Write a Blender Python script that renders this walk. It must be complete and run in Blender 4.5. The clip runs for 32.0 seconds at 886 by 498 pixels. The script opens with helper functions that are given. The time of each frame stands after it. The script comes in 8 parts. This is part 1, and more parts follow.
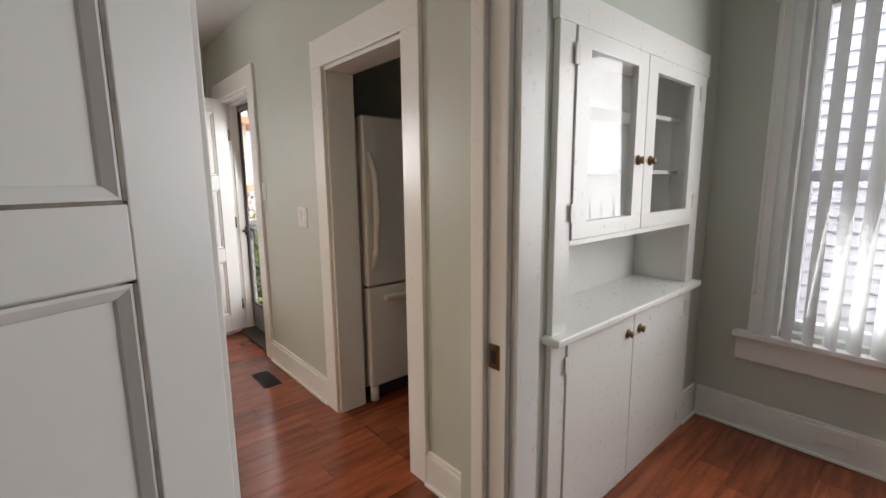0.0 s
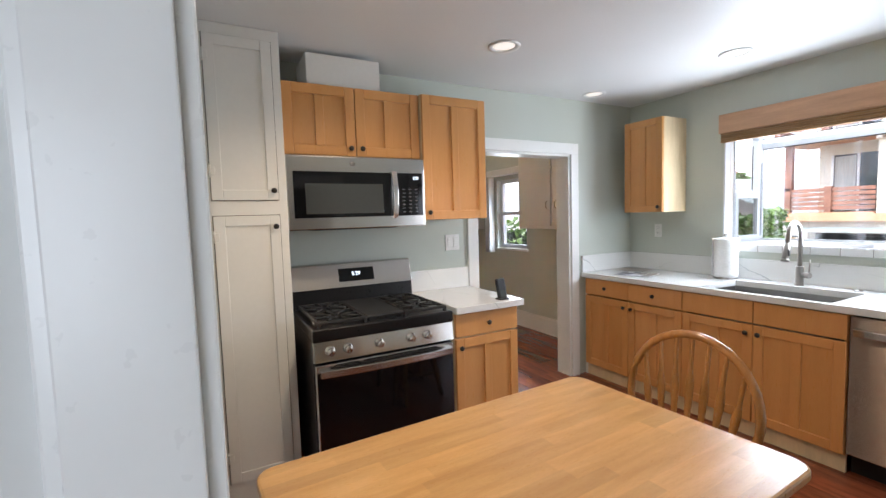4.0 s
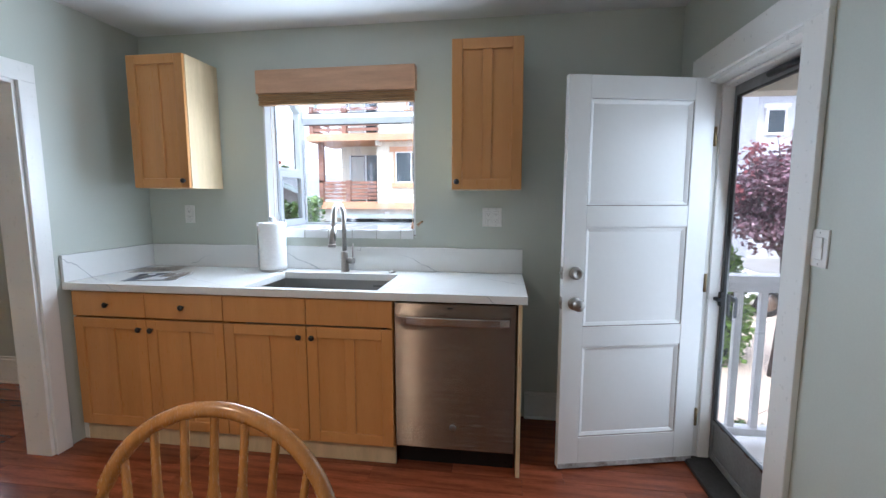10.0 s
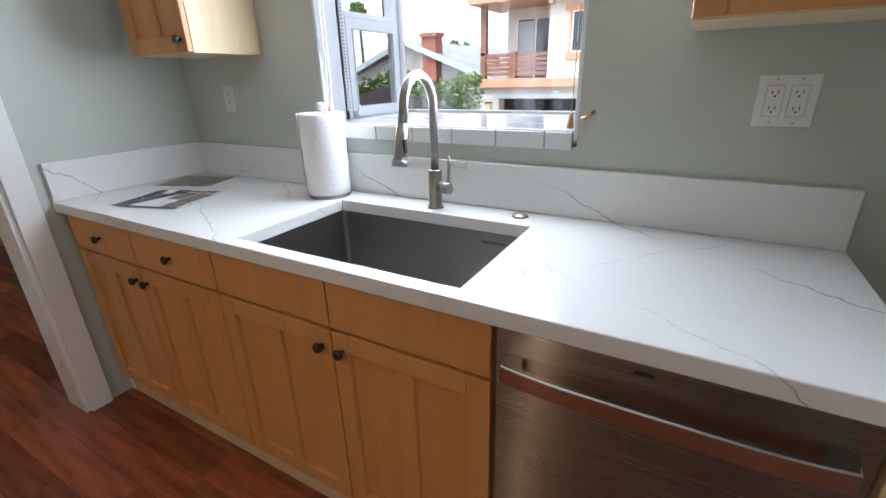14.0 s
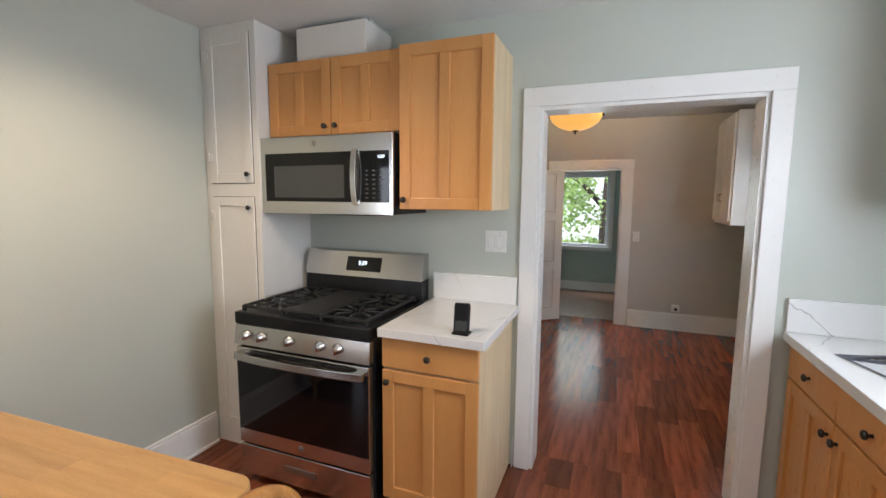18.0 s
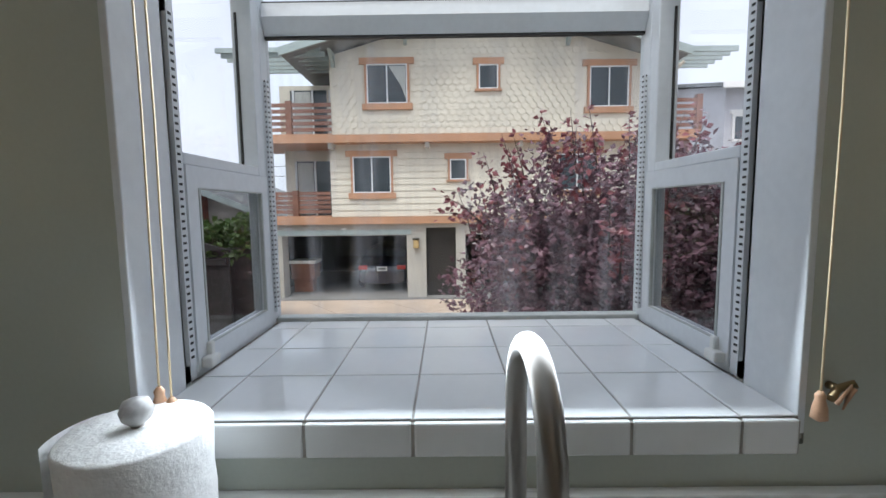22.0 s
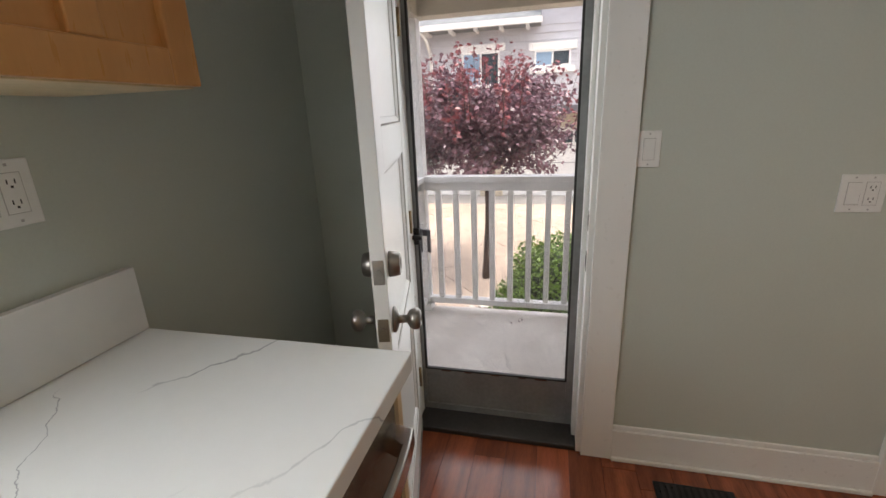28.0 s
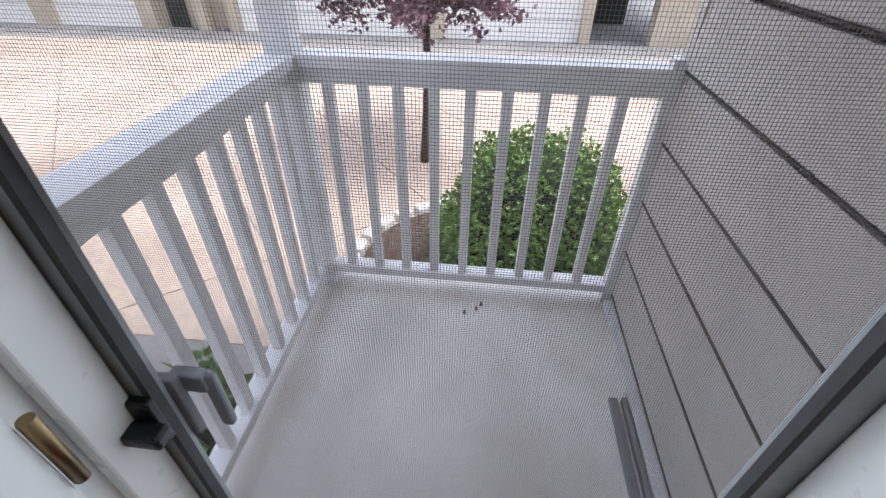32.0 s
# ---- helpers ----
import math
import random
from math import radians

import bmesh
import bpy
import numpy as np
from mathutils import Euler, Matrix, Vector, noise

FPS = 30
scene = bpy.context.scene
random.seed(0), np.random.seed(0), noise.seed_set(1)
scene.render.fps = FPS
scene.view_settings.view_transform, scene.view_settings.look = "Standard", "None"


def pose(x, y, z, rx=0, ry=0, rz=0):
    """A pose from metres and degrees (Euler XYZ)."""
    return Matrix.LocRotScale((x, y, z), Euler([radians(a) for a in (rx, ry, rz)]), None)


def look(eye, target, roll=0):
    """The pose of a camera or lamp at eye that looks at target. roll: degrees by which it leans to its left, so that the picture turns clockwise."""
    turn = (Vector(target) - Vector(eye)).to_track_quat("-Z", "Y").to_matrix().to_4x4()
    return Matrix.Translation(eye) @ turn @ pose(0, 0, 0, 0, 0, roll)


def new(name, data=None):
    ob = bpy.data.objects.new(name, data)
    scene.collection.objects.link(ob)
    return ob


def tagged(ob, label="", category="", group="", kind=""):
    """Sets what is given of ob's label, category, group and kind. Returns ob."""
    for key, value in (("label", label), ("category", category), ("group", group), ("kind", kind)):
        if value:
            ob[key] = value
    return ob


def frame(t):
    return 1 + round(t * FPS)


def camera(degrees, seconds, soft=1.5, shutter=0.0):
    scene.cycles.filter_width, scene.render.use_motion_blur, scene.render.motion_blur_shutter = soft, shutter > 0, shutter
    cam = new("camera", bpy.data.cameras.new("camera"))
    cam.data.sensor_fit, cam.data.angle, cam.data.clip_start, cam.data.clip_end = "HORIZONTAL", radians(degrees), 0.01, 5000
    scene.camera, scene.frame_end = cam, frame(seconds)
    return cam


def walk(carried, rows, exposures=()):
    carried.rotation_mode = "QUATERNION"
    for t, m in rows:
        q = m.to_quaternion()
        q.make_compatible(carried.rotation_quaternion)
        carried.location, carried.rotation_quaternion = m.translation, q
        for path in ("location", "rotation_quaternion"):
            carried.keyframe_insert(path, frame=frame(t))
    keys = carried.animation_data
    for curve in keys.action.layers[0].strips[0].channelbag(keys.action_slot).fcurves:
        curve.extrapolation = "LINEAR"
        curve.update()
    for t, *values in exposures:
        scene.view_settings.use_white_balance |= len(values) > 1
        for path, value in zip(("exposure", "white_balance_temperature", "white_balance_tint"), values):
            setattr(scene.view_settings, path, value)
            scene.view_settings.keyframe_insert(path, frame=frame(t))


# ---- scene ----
cam = camera(90.7, 32.0, soft=1.5)
ROWS = [
    (0.0, (-0.047, -0.254, 1.278), (1.254, 1.233, 0.968), -0.6),
    (0.5, (0.117, -0.120, 1.272), (1.013, 1.634, 0.926), -0.9),
    (1.0, (0.289, 0.058, 1.293), (0.701, 1.979, 0.915), -2.0),
    (1.5, (0.354, 0.220, 1.313), (0.283, 2.181, 0.926), -2.8),
    (2.0, (0.364, 0.346, 1.358), (-0.126, 2.246, 0.972), -3.2),
    (2.5, (0.414, 0.396, 1.351), (-0.528, 2.123, 0.990), -3.7),
    (3.0, (0.404, 0.459, 1.376), (-0.916, 1.926, 1.050), -3.8),
    (3.5, (0.456, 0.463, 1.426), (-1.182, 1.581, 1.169), -2.6),
    (5.5, (0.571, 0.564, 1.451), (-1.255, 1.380, 1.459), 0.5),
    (6.0, (0.464, 0.676, 1.387), (-1.207, 1.774, 1.320), 0.8),
    (6.5, (0.329, 0.753, 1.396), (-1.125, 2.118, 1.252), 1.5),
    (7.0, (0.248, 0.818, 1.393), (-0.967, 2.397, 1.226), 1.4),
    (7.5, (0.211, 0.856, 1.388), (-0.805, 2.569, 1.217), 1.2),
    (8.0, (0.170, 0.903, 1.360), (-0.640, 2.722, 1.169), 1.0),
    (8.5, (0.183, 1.055, 1.348), (-0.535, 2.912, 1.161), 0.4),
    (9.0, (0.191, 1.170, 1.341), (-0.485, 3.043, 1.153), 0.1),
    (9.5, (0.152, 1.266, 1.353), (-0.392, 3.179, 1.142), 0.2),
    (10.0, (0.067, 1.336, 1.370), (-0.208, 3.304, 1.137), 0.0),
    (10.5, (0.005, 1.392, 1.352), (-0.068, 3.372, 1.082), -0.3),
    (11.0, (-0.035, 1.451, 1.339), (-0.048, 3.422, 1.001), -0.3),
    (11.5, (-0.032, 1.533, 1.320), (-0.109, 3.484, 0.885), 0.3),
    (12.0, (0.022, 1.709, 1.284), (-0.250, 3.614, 0.741), 0.2),
    (12.5, (0.033, 1.968, 1.296), (-0.456, 3.794, 0.643), -0.6),
    (13.0, (-0.006, 2.249, 1.331), (-0.708, 3.986, 0.629), -1.3),
    (13.5, (-0.071, 2.488, 1.325), (-0.921, 4.150, 0.610), -1.8),
    (15.5, (-0.423, 2.914, 1.336), (-1.664, 4.310, 0.621), -0.1),
    (16.0, (-0.338, 2.870, 1.416), (-1.845, 4.049, 0.831), 0.1),
    (16.5, (-0.184, 2.849, 1.442), (-1.971, 3.663, 1.061), 0.9),
    (17.0, (-0.089, 2.777, 1.476), (-2.069, 2.923, 1.232), -0.7),
    (17.5, (-0.043, 2.707, 1.487), (-1.991, 2.294, 1.296), -0.3),
    (18.0, (-0.016, 2.643, 1.477), (-1.866, 1.918, 1.248), 0.5),
    (18.5, (-0.119, 2.549, 1.473), (-2.006, 1.944, 1.207), 1.2),
    (19.0, (-0.297, 2.479, 1.472), (-2.277, 2.472, 1.188), 1.4),
    (19.5, (-0.482, 2.570, 1.460), (-2.301, 3.357, 1.190), 3.3),
    (20.0, (-0.712, 2.775, 1.475), (-2.142, 4.147, 1.208), 3.5),
    (20.5, (-0.820, 2.908, 1.457), (-1.768, 4.654, 1.226), 3.3),
    (21.0, (-0.955, 3.023, 1.487), (-1.357, 4.967, 1.239), 2.5),
    (21.5, (-0.986, 3.207, 1.472), (-1.059, 5.192, 1.245), 0.6),
    (22.0, (-0.993, 3.389, 1.477), (-1.006, 5.380, 1.282), -0.7),
    (22.5, (-1.031, 3.560, 1.486), (-0.998, 5.550, 1.294), -2.0),
    (23.0, (-1.034, 3.662, 1.486), (-0.955, 5.652, 1.307), -2.7),
    (23.5, (-0.991, 3.697, 1.499), (-0.908, 5.693, 1.416), -3.2),
    (24.0, (-0.970, 3.696, 1.507), (-0.885, 5.694, 1.530), -3.3),
    (24.5, (-0.971, 3.670, 1.505), (-0.890, 5.668, 1.568), -3.6),
    (26.5, (-1.045, 3.151, 1.455), (-0.175, 4.944, 1.282), -1.4),
    (27.0, (-0.964, 3.071, 1.439), (0.495, 4.404, 1.133), -0.8),
    (27.5, (-0.801, 3.062, 1.399), (0.991, 3.848, 0.986), -0.9),
    (28.0, (-0.533, 3.102, 1.355), (1.318, 3.571, 0.761), -2.4),
    (28.5, (-0.230, 3.108, 1.314), (1.591, 3.430, 0.552), -3.0),
    (29.0, (0.082, 3.087, 1.294), (1.865, 3.441, 0.460), -3.1),
    (29.5, (0.369, 3.171, 1.294), (2.122, 3.570, 0.417), -3.1),
    (30.0, (0.579, 3.192, 1.278), (2.303, 3.591, 0.346), -3.1),
    (30.5, (0.716, 3.250, 1.276), (2.424, 3.559, 0.283), -1.3),
    (31.0, (0.847, 3.263, 1.253), (2.554, 3.453, 0.228), 0.9),
    (31.5, (0.902, 3.280, 1.279), (2.547, 3.427, 0.151), 1.0),
    (32.0, (0.908, 3.300, 1.302), (2.494, 3.461, 0.095), 0.8),
]
EXPO = [
    (0.0, 2.26, 7150, 17), (1.0, 1.96, 6250, 13), (2.0, 2.26, 5950, 13), (3.5, 2.41, 6150, 14), (5.5, 2.06, 5800, 13), (7.0, 2.26, 5350, 11), (9.0, 2.16, 5300, 10), (11.0, 2.12, 5900, 12), (12.0, 1.92, 5900, 12), (13.0, 2.12, 6050, 14),
    (16.0, 1.05, 6100, 12), (17.0, 1.45, 7400, 18), (18.0, 2.25, 6250, 15), (19.0, 2.16, 4900, 12), (20.0, 1.30, 5100, 4), (21.5, 0.42, 6200, 9), (22.0, 0.45, 6250, 10), (23.0, 0.24, 6200, 13), (24.5, 0.06, 5950, 15), (26.5, 0.30, 6500, 13), (27.0, 0.62, 6900, 15),
    (27.5, 1.25, 7000, 14), (28.0, 1.60, 7000, 14), (29.0, 1.55, 6600, 13), (30.0, 1.36, 6300, 12), (31.0, 1.52, 5980, 13), (32.0, 1.34, 6000, 13),
]
walk(cam, [(t, look(e, g, r)) for t, e, g, r in ROWS], EXPO)

# ---------------------------------------------------------------- daylight
world = bpy.data.worlds.new("overcast")
scene.world = world
world.use_nodes = True
wn = world.node_tree
bg = wn.nodes["Background"]
sky = wn.nodes.new("ShaderNodeTexSky")
sky.sky_type, sky.sun_disc = "NISHITA", False
sky.sun_elevation, sky.sun_rotation = radians(55), radians(200)
sky.air_density, sky.dust_density, sky.ozone_density = 1.0, 6.0, 2.0
milk = wn.nodes.new("ShaderNodeMix")
milk.data_type = "RGBA"
milk.inputs[0].default_value = 0.8
milk.inputs[7].default_value = (5.6, 5.85, 6.6, 1)
wn.links.new(sky.outputs[0], milk.inputs[6])
wn.links.new(milk.outputs[2], bg.inputs[0])
bg.inputs[1].default_value = 0.15

sun_data = bpy.data.lights.new("sun", "SUN")
sun_data.energy, sun_data.angle, sun_data.color = 1.9, radians(28), (1.0, 0.96, 0.9)
sun_ob = new("sun", sun_data)
sun_ob.matrix_world = look((0, 0, 20), (2.5, 7.0, 4.0))


def area(name, eye, target, w, h, power, colour=(1, 1, 1)):
    """Daylight coming in by an opening."""
    d = bpy.data.lights.new(name, "AREA")
    d.shape, d.size, d.size_y, d.energy, d.color = "RECTANGLE", w, h, power, colour
    ob = new(name, d)
    ob.matrix_world = look(eye, target)
    return ob


DAY = (0.86, 0.94, 1.0)
area("daylight_garden_window", (-0.96, 3.991, 1.57), (-0.96, 0, 1.2), 0.86, 0.70, 6.9, DAY)
area("daylight_garden_roof", (-0.96, 4.36, 2.02), (-0.96, 4.20, 1.1), 0.85, 0.36, 0.4, DAY)
area("daylight_exit_door", (1.2, 3.31, 1.0), (-2, 3.1, 0.5), 0.6, 1.5, 1.6, DAY)
area("daylight_dining_window", (2.36, -0.6, 1.3), (0, -0.6, 1.1), 1.4, 1.3, 7.6, DAY)
area("daylight_laundry_window", (-4.15, 3.98, 1.45), (-4.1, 1, 1.0), 0.55, 0.85, 1.4, DAY)
area("daylight_far_window", (-7.42, 1.95, 1.35), (-4, 1.95, 1.0), 1.1, 1.2, 1.3, DAY)


def bulb(name, p, power, colour, radius=0.05, spot=None):
    d = bpy.data.lights.new(name, "SPOT" if spot else "POINT")
    d.energy, d.color, d.shadow_soft_size = power, colour, radius
    if spot:
        d.spot_size, d.spot_blend = radians(spot), 0.7
    ob = new(name, d)
    ob.location = p
    return ob


WARM = (1.0, 0.74, 0.46)
bulb("ceiling_lamp_bulb", (-4.1, 2.279, 2.235), 9.5, WARM, 0.06)
bulb("recessed_bulb_south", (-0.95, 1.30, 2.36), 12.5, (1.0, 0.78, 0.54), 0.06, 150)

# ---------------------------------------------------------------- materials
def mat(name, colour, rough=0.5, metal=0.0, vary=0.06, scale=3.0, fine=60.0, bump=0.05, stretch=(1, 1, 1), colour2=None,
        spec=0.5, rough_vary=0.08, coat=0.0, per_object=0.0):
    """A surface with a broad and a fine variation of its colour and roughness, and a fine relief, at real-world size."""
    m = bpy.data.materials.new(name)
    m.use_nodes = True
    nt = m.node_tree
    N, L = nt.nodes, nt.links
    p = N["Principled BSDF"]
    tc, mp = N.new("ShaderNodeTexCoord"), N.new("ShaderNodeMapping")
    mp.inputs["Scale"].default_value = stretch
    L.new(tc.outputs["Object"], mp.inputs["Vector"])
    a, b = N.new("ShaderNodeTexNoise"), N.new("ShaderNodeTexNoise")
    a.inputs["Scale"].default_value, a.inputs["Detail"].default_value = scale, 3
    b.inputs["Scale"].default_value, b.inputs["Detail"].default_value = fine, 4
    L.new(mp.outputs[0], a.inputs["Vector"])
    L.new(mp.outputs[0], b.inputs["Vector"])
    mix = N.new("ShaderNodeMix")
    mix.data_type = "RGBA"
    c = np.array(colour, float)
    c2 = np.array(colour2, float) if colour2 is not None else c * (1 - 3 * vary)
    mix.inputs[6].default_value = (*np.clip(c * (1 + vary), 0, 1), 1)
    mix.inputs[7].default_value = (*np.clip(c2, 0, 1), 1)
    add = N.new("ShaderNodeMath")
    add.operation = "MULTIPLY_ADD"
    L.new(b.outputs["Fac"], add.inputs[0])
    add.inputs[1].default_value = 0.45
    L.new(a.outputs["Fac"], add.inputs[2])
    ramp = N.new("ShaderNodeMapRange")
    ramp.inputs["From Min"].default_value, ramp.inputs["From Max"].default_value = 0.5, 0.95
    L.new(add.outputs[0], ramp.inputs["Value"])
    L.new(ramp.outputs[0], mix.inputs[0])
    out = mix.outputs[2]
    if per_object:
        oi, hsv, mr = N.new("ShaderNodeObjectInfo"), N.new("ShaderNodeHueSaturation"), N.new("ShaderNodeMapRange")
        mr.inputs["To Min"].default_value, mr.inputs["To Max"].default_value = 1 - per_object, 1 + per_object
        L.new(oi.outputs["Random"], mr.inputs["Value"])
        L.new(mr.outputs[0], hsv.inputs["Value"])
        L.new(out, hsv.inputs["Color"])
        out = hsv.outputs[0]
    L.new(out, p.inputs["Base Color"])
    rr = N.new("ShaderNodeMapRange")
    rr.inputs["To Min"].default_value, rr.inputs["To Max"].default_value = max(rough - rough_vary, 0.02), min(rough + rough_vary, 1)
    L.new(b.outputs["Fac"], rr.inputs["Value"])
    L.new(rr.outputs[0], p.inputs["Roughness"])
    p.inputs["Metallic"].default_value = metal
    p.inputs["Specular IOR Level"].default_value = spec
    p.inputs["Coat Weight"].default_value = coat
    p.inputs["Coat Roughness"].default_value = 0.15
    if bump:
        bp = N.new("ShaderNodeBump")
        bp.inputs["Strength"].default_value, bp.inputs["Distance"].default_value = min(bump * 4, 1), 0.002
        L.new(add.outputs[0], bp.inputs["Height"])
        L.new(bp.outputs[0], p.inputs["Normal"])
    return m


def glass(name, tint=(1, 1, 1), mirror=0.08, dirt=0.0):
    """Clear window glass: mostly see-through, with a plain gloss, and rain marks where dirt is given."""
    m = bpy.data.materials.new(name)
    m.use_nodes = True
    N, L = m.node_tree.nodes, m.node_tree.links
    N.remove(N["Principled BSDF"])
    tr, gl, mx, lw = N.new("ShaderNodeBsdfTransparent"), N.new("ShaderNodeBsdfGlossy"), N.new("ShaderNodeMixShader"), N.new("ShaderNodeLayerWeight")
    pw, fr = N.new("ShaderNodeMath"), N.new("ShaderNodeMath")
    tr.inputs[0].default_value = (*tint, 1)
    gl.inputs["Roughness"].default_value = 0.02
    pw.operation, fr.operation = "POWER", "MULTIPLY_ADD"
    lw.inputs["Blend"].default_value = 0.5
    L.new(lw.outputs["Facing"], pw.inputs[0])
    pw.inputs[1].default_value = 4.0
    L.new(pw.outputs[0], fr.inputs[0])
    fr.inputs[1].default_value, fr.inputs[2].default_value = 0.5, mirror * 0.4
    L.new(fr.outputs[0], mx.inputs[0])
    L.new(tr.outputs[0], mx.inputs[1])
    L.new(gl.outputs[0], mx.inputs[2])
    out = mx.outputs[0]
    if dirt:
        tc, mp, no = N.new("ShaderNodeTexCoord"), N.new("ShaderNodeMapping"), N.new("ShaderNodeTexNoise")
        mp.inputs["Scale"].default_value = (14, 14, 1.4)
        no.inputs["Scale"].default_value, no.inputs["Detail"].default_value = 1.6, 5
        rg, df, m2 = N.new("ShaderNodeMapRange"), N.new("ShaderNodeBsdfTranslucent"), N.new("ShaderNodeMixShader")
        df.inputs[0].default_value = (0.8, 0.84, 0.88, 1)
        rg.inputs["From Min"].default_value, rg.inputs["From Max"].default_value, rg.inputs["To Max"].default_value = 0.5, 0.8, dirt
        L.new(tc.outputs["Object"], mp.inputs[0])
        L.new(mp.outputs[0], no.inputs["Vector"])
        L.new(no.outputs["Fac"], rg.inputs[0])
        L.new(rg.outputs[0], m2.inputs[0])
        L.new(out, m2.inputs[1])
        L.new(df.outputs[0], m2.inputs[2])
        out = m2.outputs[0]
    L.new(out, N["Material Output"].inputs[0])
    return m


def glow(name, colour, strength):
    m = bpy.data.materials.new(name)
    m.use_nodes = True
    p = m.node_tree.nodes["Principled BSDF"]
    p.inputs["Base Color"].default_value = (*colour, 1)
    p.inputs["Emission Color"].default_value = (*colour, 1)
    p.inputs["Emission Strength"].default_value = strength
    return m


WALL = mat("wall_paint_sage", (0.53, 0.565, 0.505), 0.42, vary=0.02, scale=1.2, fine=140, bump=0.05)
WALL_B = mat("wall_paint_greige", (0.50, 0.49, 0.45), 0.45, vary=0.02, scale=1.2, fine=140, bump=0.05)
TEAL = mat("wall_paint_teal", (0.36, 0.47, 0.45), 0.5, vary=0.02, bump=0.04)
CEIL = mat("ceiling_paint", (0.74, 0.75, 0.75), 0.5, vary=0.02, scale=0.8, fine=120, bump=0.04)
TRIM = mat("trim_gloss_white", (0.8, 0.8, 0.77), 0.28, vary=0.007, scale=1.5, fine=40, bump=0, rough_vary=0.02)
DOORW = mat("door_paint_white", (0.78, 0.79, 0.77), 0.3, vary=0.01, scale=2, fine=40, bump=0, rough_vary=0.02)
CREAM = mat("pantry_paint_white", (0.76, 0.75, 0.71), 0.3, vary=0.015, scale=2, fine=40, bump=0.003, rough_vary=0.02)
PLANK = mat("floor_cherry", (0.29, 0.078, 0.033), 0.2, vary=0.14, scale=2.5, fine=30, bump=0.008, stretch=(1.0, 10, 1), colour2=(0.125, 0.032, 0.015), per_object=0.34, rough_vary=0.07)
SUBFLOOR = mat("floor_joint", (0.03, 0.012, 0.008), 0.6, bump=0)
MAPLE = mat("maple", (0.63, 0.312, 0.104), 0.3, vary=0.035, scale=1.6, fine=22, bump=0.01, stretch=(7, 7, 0.7), colour2=(0.58, 0.275, 0.084), per_object=0.05)
MAPLE_E = mat("maple_end_panel", (0.70, 0.55, 0.34), 0.4, vary=0.05, scale=2.5, fine=30, bump=0.02, stretch=(8, 8, 1))
TABLEW = mat("rubberwood", (0.64, 0.38, 0.155), 0.2, vary=0.08, scale=2.5, fine=36, bump=0.02, stretch=(12, 1.2, 4), colour2=(0.52, 0.28, 0.095), per_object=0.12, coat=0.3)
CHAIRW = mat("chair_oak", (0.47, 0.215, 0.062), 0.26, vary=0.1, scale=4, fine=40, bump=0.03, stretch=(8, 8, 1.5), coat=0.3)
def brushed(name, colour, rough):
    """Brushed steel: the fine level grain draws highlights out upright."""
    m = bpy.data.materials.new(name)
    m.use_nodes = True
    N, L = m.node_tree.nodes, m.node_tree.links
    p = N["Principled BSDF"]
    p.inputs["Metallic"].default_value = 1.0
    p.inputs["Anisotropic"].default_value = 1.0
    tg, tc, mp, no, mr, hs = N.new("ShaderNodeCombineXYZ"), N.new("ShaderNodeTexCoord"), N.new("ShaderNodeMapping"), N.new("ShaderNodeTexNoise"), N.new("ShaderNodeMapRange"), N.new("ShaderNodeMapRange")
    tg.inputs[2].default_value = 1.0
    L.new(tg.outputs[0], p.inputs["Tangent"])
    mp.inputs["Scale"].default_value = (2.0, 2.0, 160.0)
    no.inputs["Scale"].default_value, no.inputs["Detail"].default_value = 2.0, 2
    L.new(tc.outputs["Object"], mp.inputs[0])
    L.new(mp.outputs[0], no.inputs["Vector"])
    mr.inputs["To Min"].default_value, mr.inputs["To Max"].default_value = rough - 0.03, rough + 0.03
    L.new(no.outputs["Fac"], mr.inputs[0])
    L.new(mr.outputs[0], p.inputs["Roughness"])
    cr = N.new("ShaderNodeMix")
    cr.data_type = "RGBA"
    cr.inputs[6].default_value, cr.inputs[7].default_value = (*[c * 0.94 for c in colour], 1), (*[c * 1.05 for c in colour], 1)
    L.new(no.outputs["Fac"], cr.inputs[0])
    L.new(cr.outputs[2], p.inputs["Base Color"])
    # the grain's slopes: level scratches far finer than they are long
    ge, gm, gn, sc, nd = N.new("ShaderNodeNewGeometry"), N.new("ShaderNodeMapping"), N.new("ShaderNodeTexNoise"), N.new("ShaderNodeMapRange"), N.new("ShaderNodeVectorMath")
    gm.inputs["Scale"].default_value = (3.0, 3.0, 7000.0)
    L.new(tc.outputs["Object"], gm.inputs[0])
    L.new(gm.outputs[0], gn.inputs["Vector"])
    gn.inputs["Scale"].default_value, gn.inputs["Detail"].default_value = 1.0, 1
    sc.inputs["To Min"].default_value, sc.inputs["To Max"].default_value = -2.0, 2.0
    L.new(gn.outputs["Fac"], sc.inputs[0])
    cz = N.new("ShaderNodeCombineXYZ")
    L.new(sc.outputs[0], cz.inputs[2])
    L.new(ge.outputs["Normal"], nd.inputs[0])
    L.new(cz.outputs[0], nd.inputs[1])
    nz = N.new("ShaderNodeVectorMath")
    nz.operation = "NORMALIZE"
    L.new(nd.outputs[0], nz.inputs[0])
    L.new(nz.outputs[0], p.inputs["Normal"])
    return m


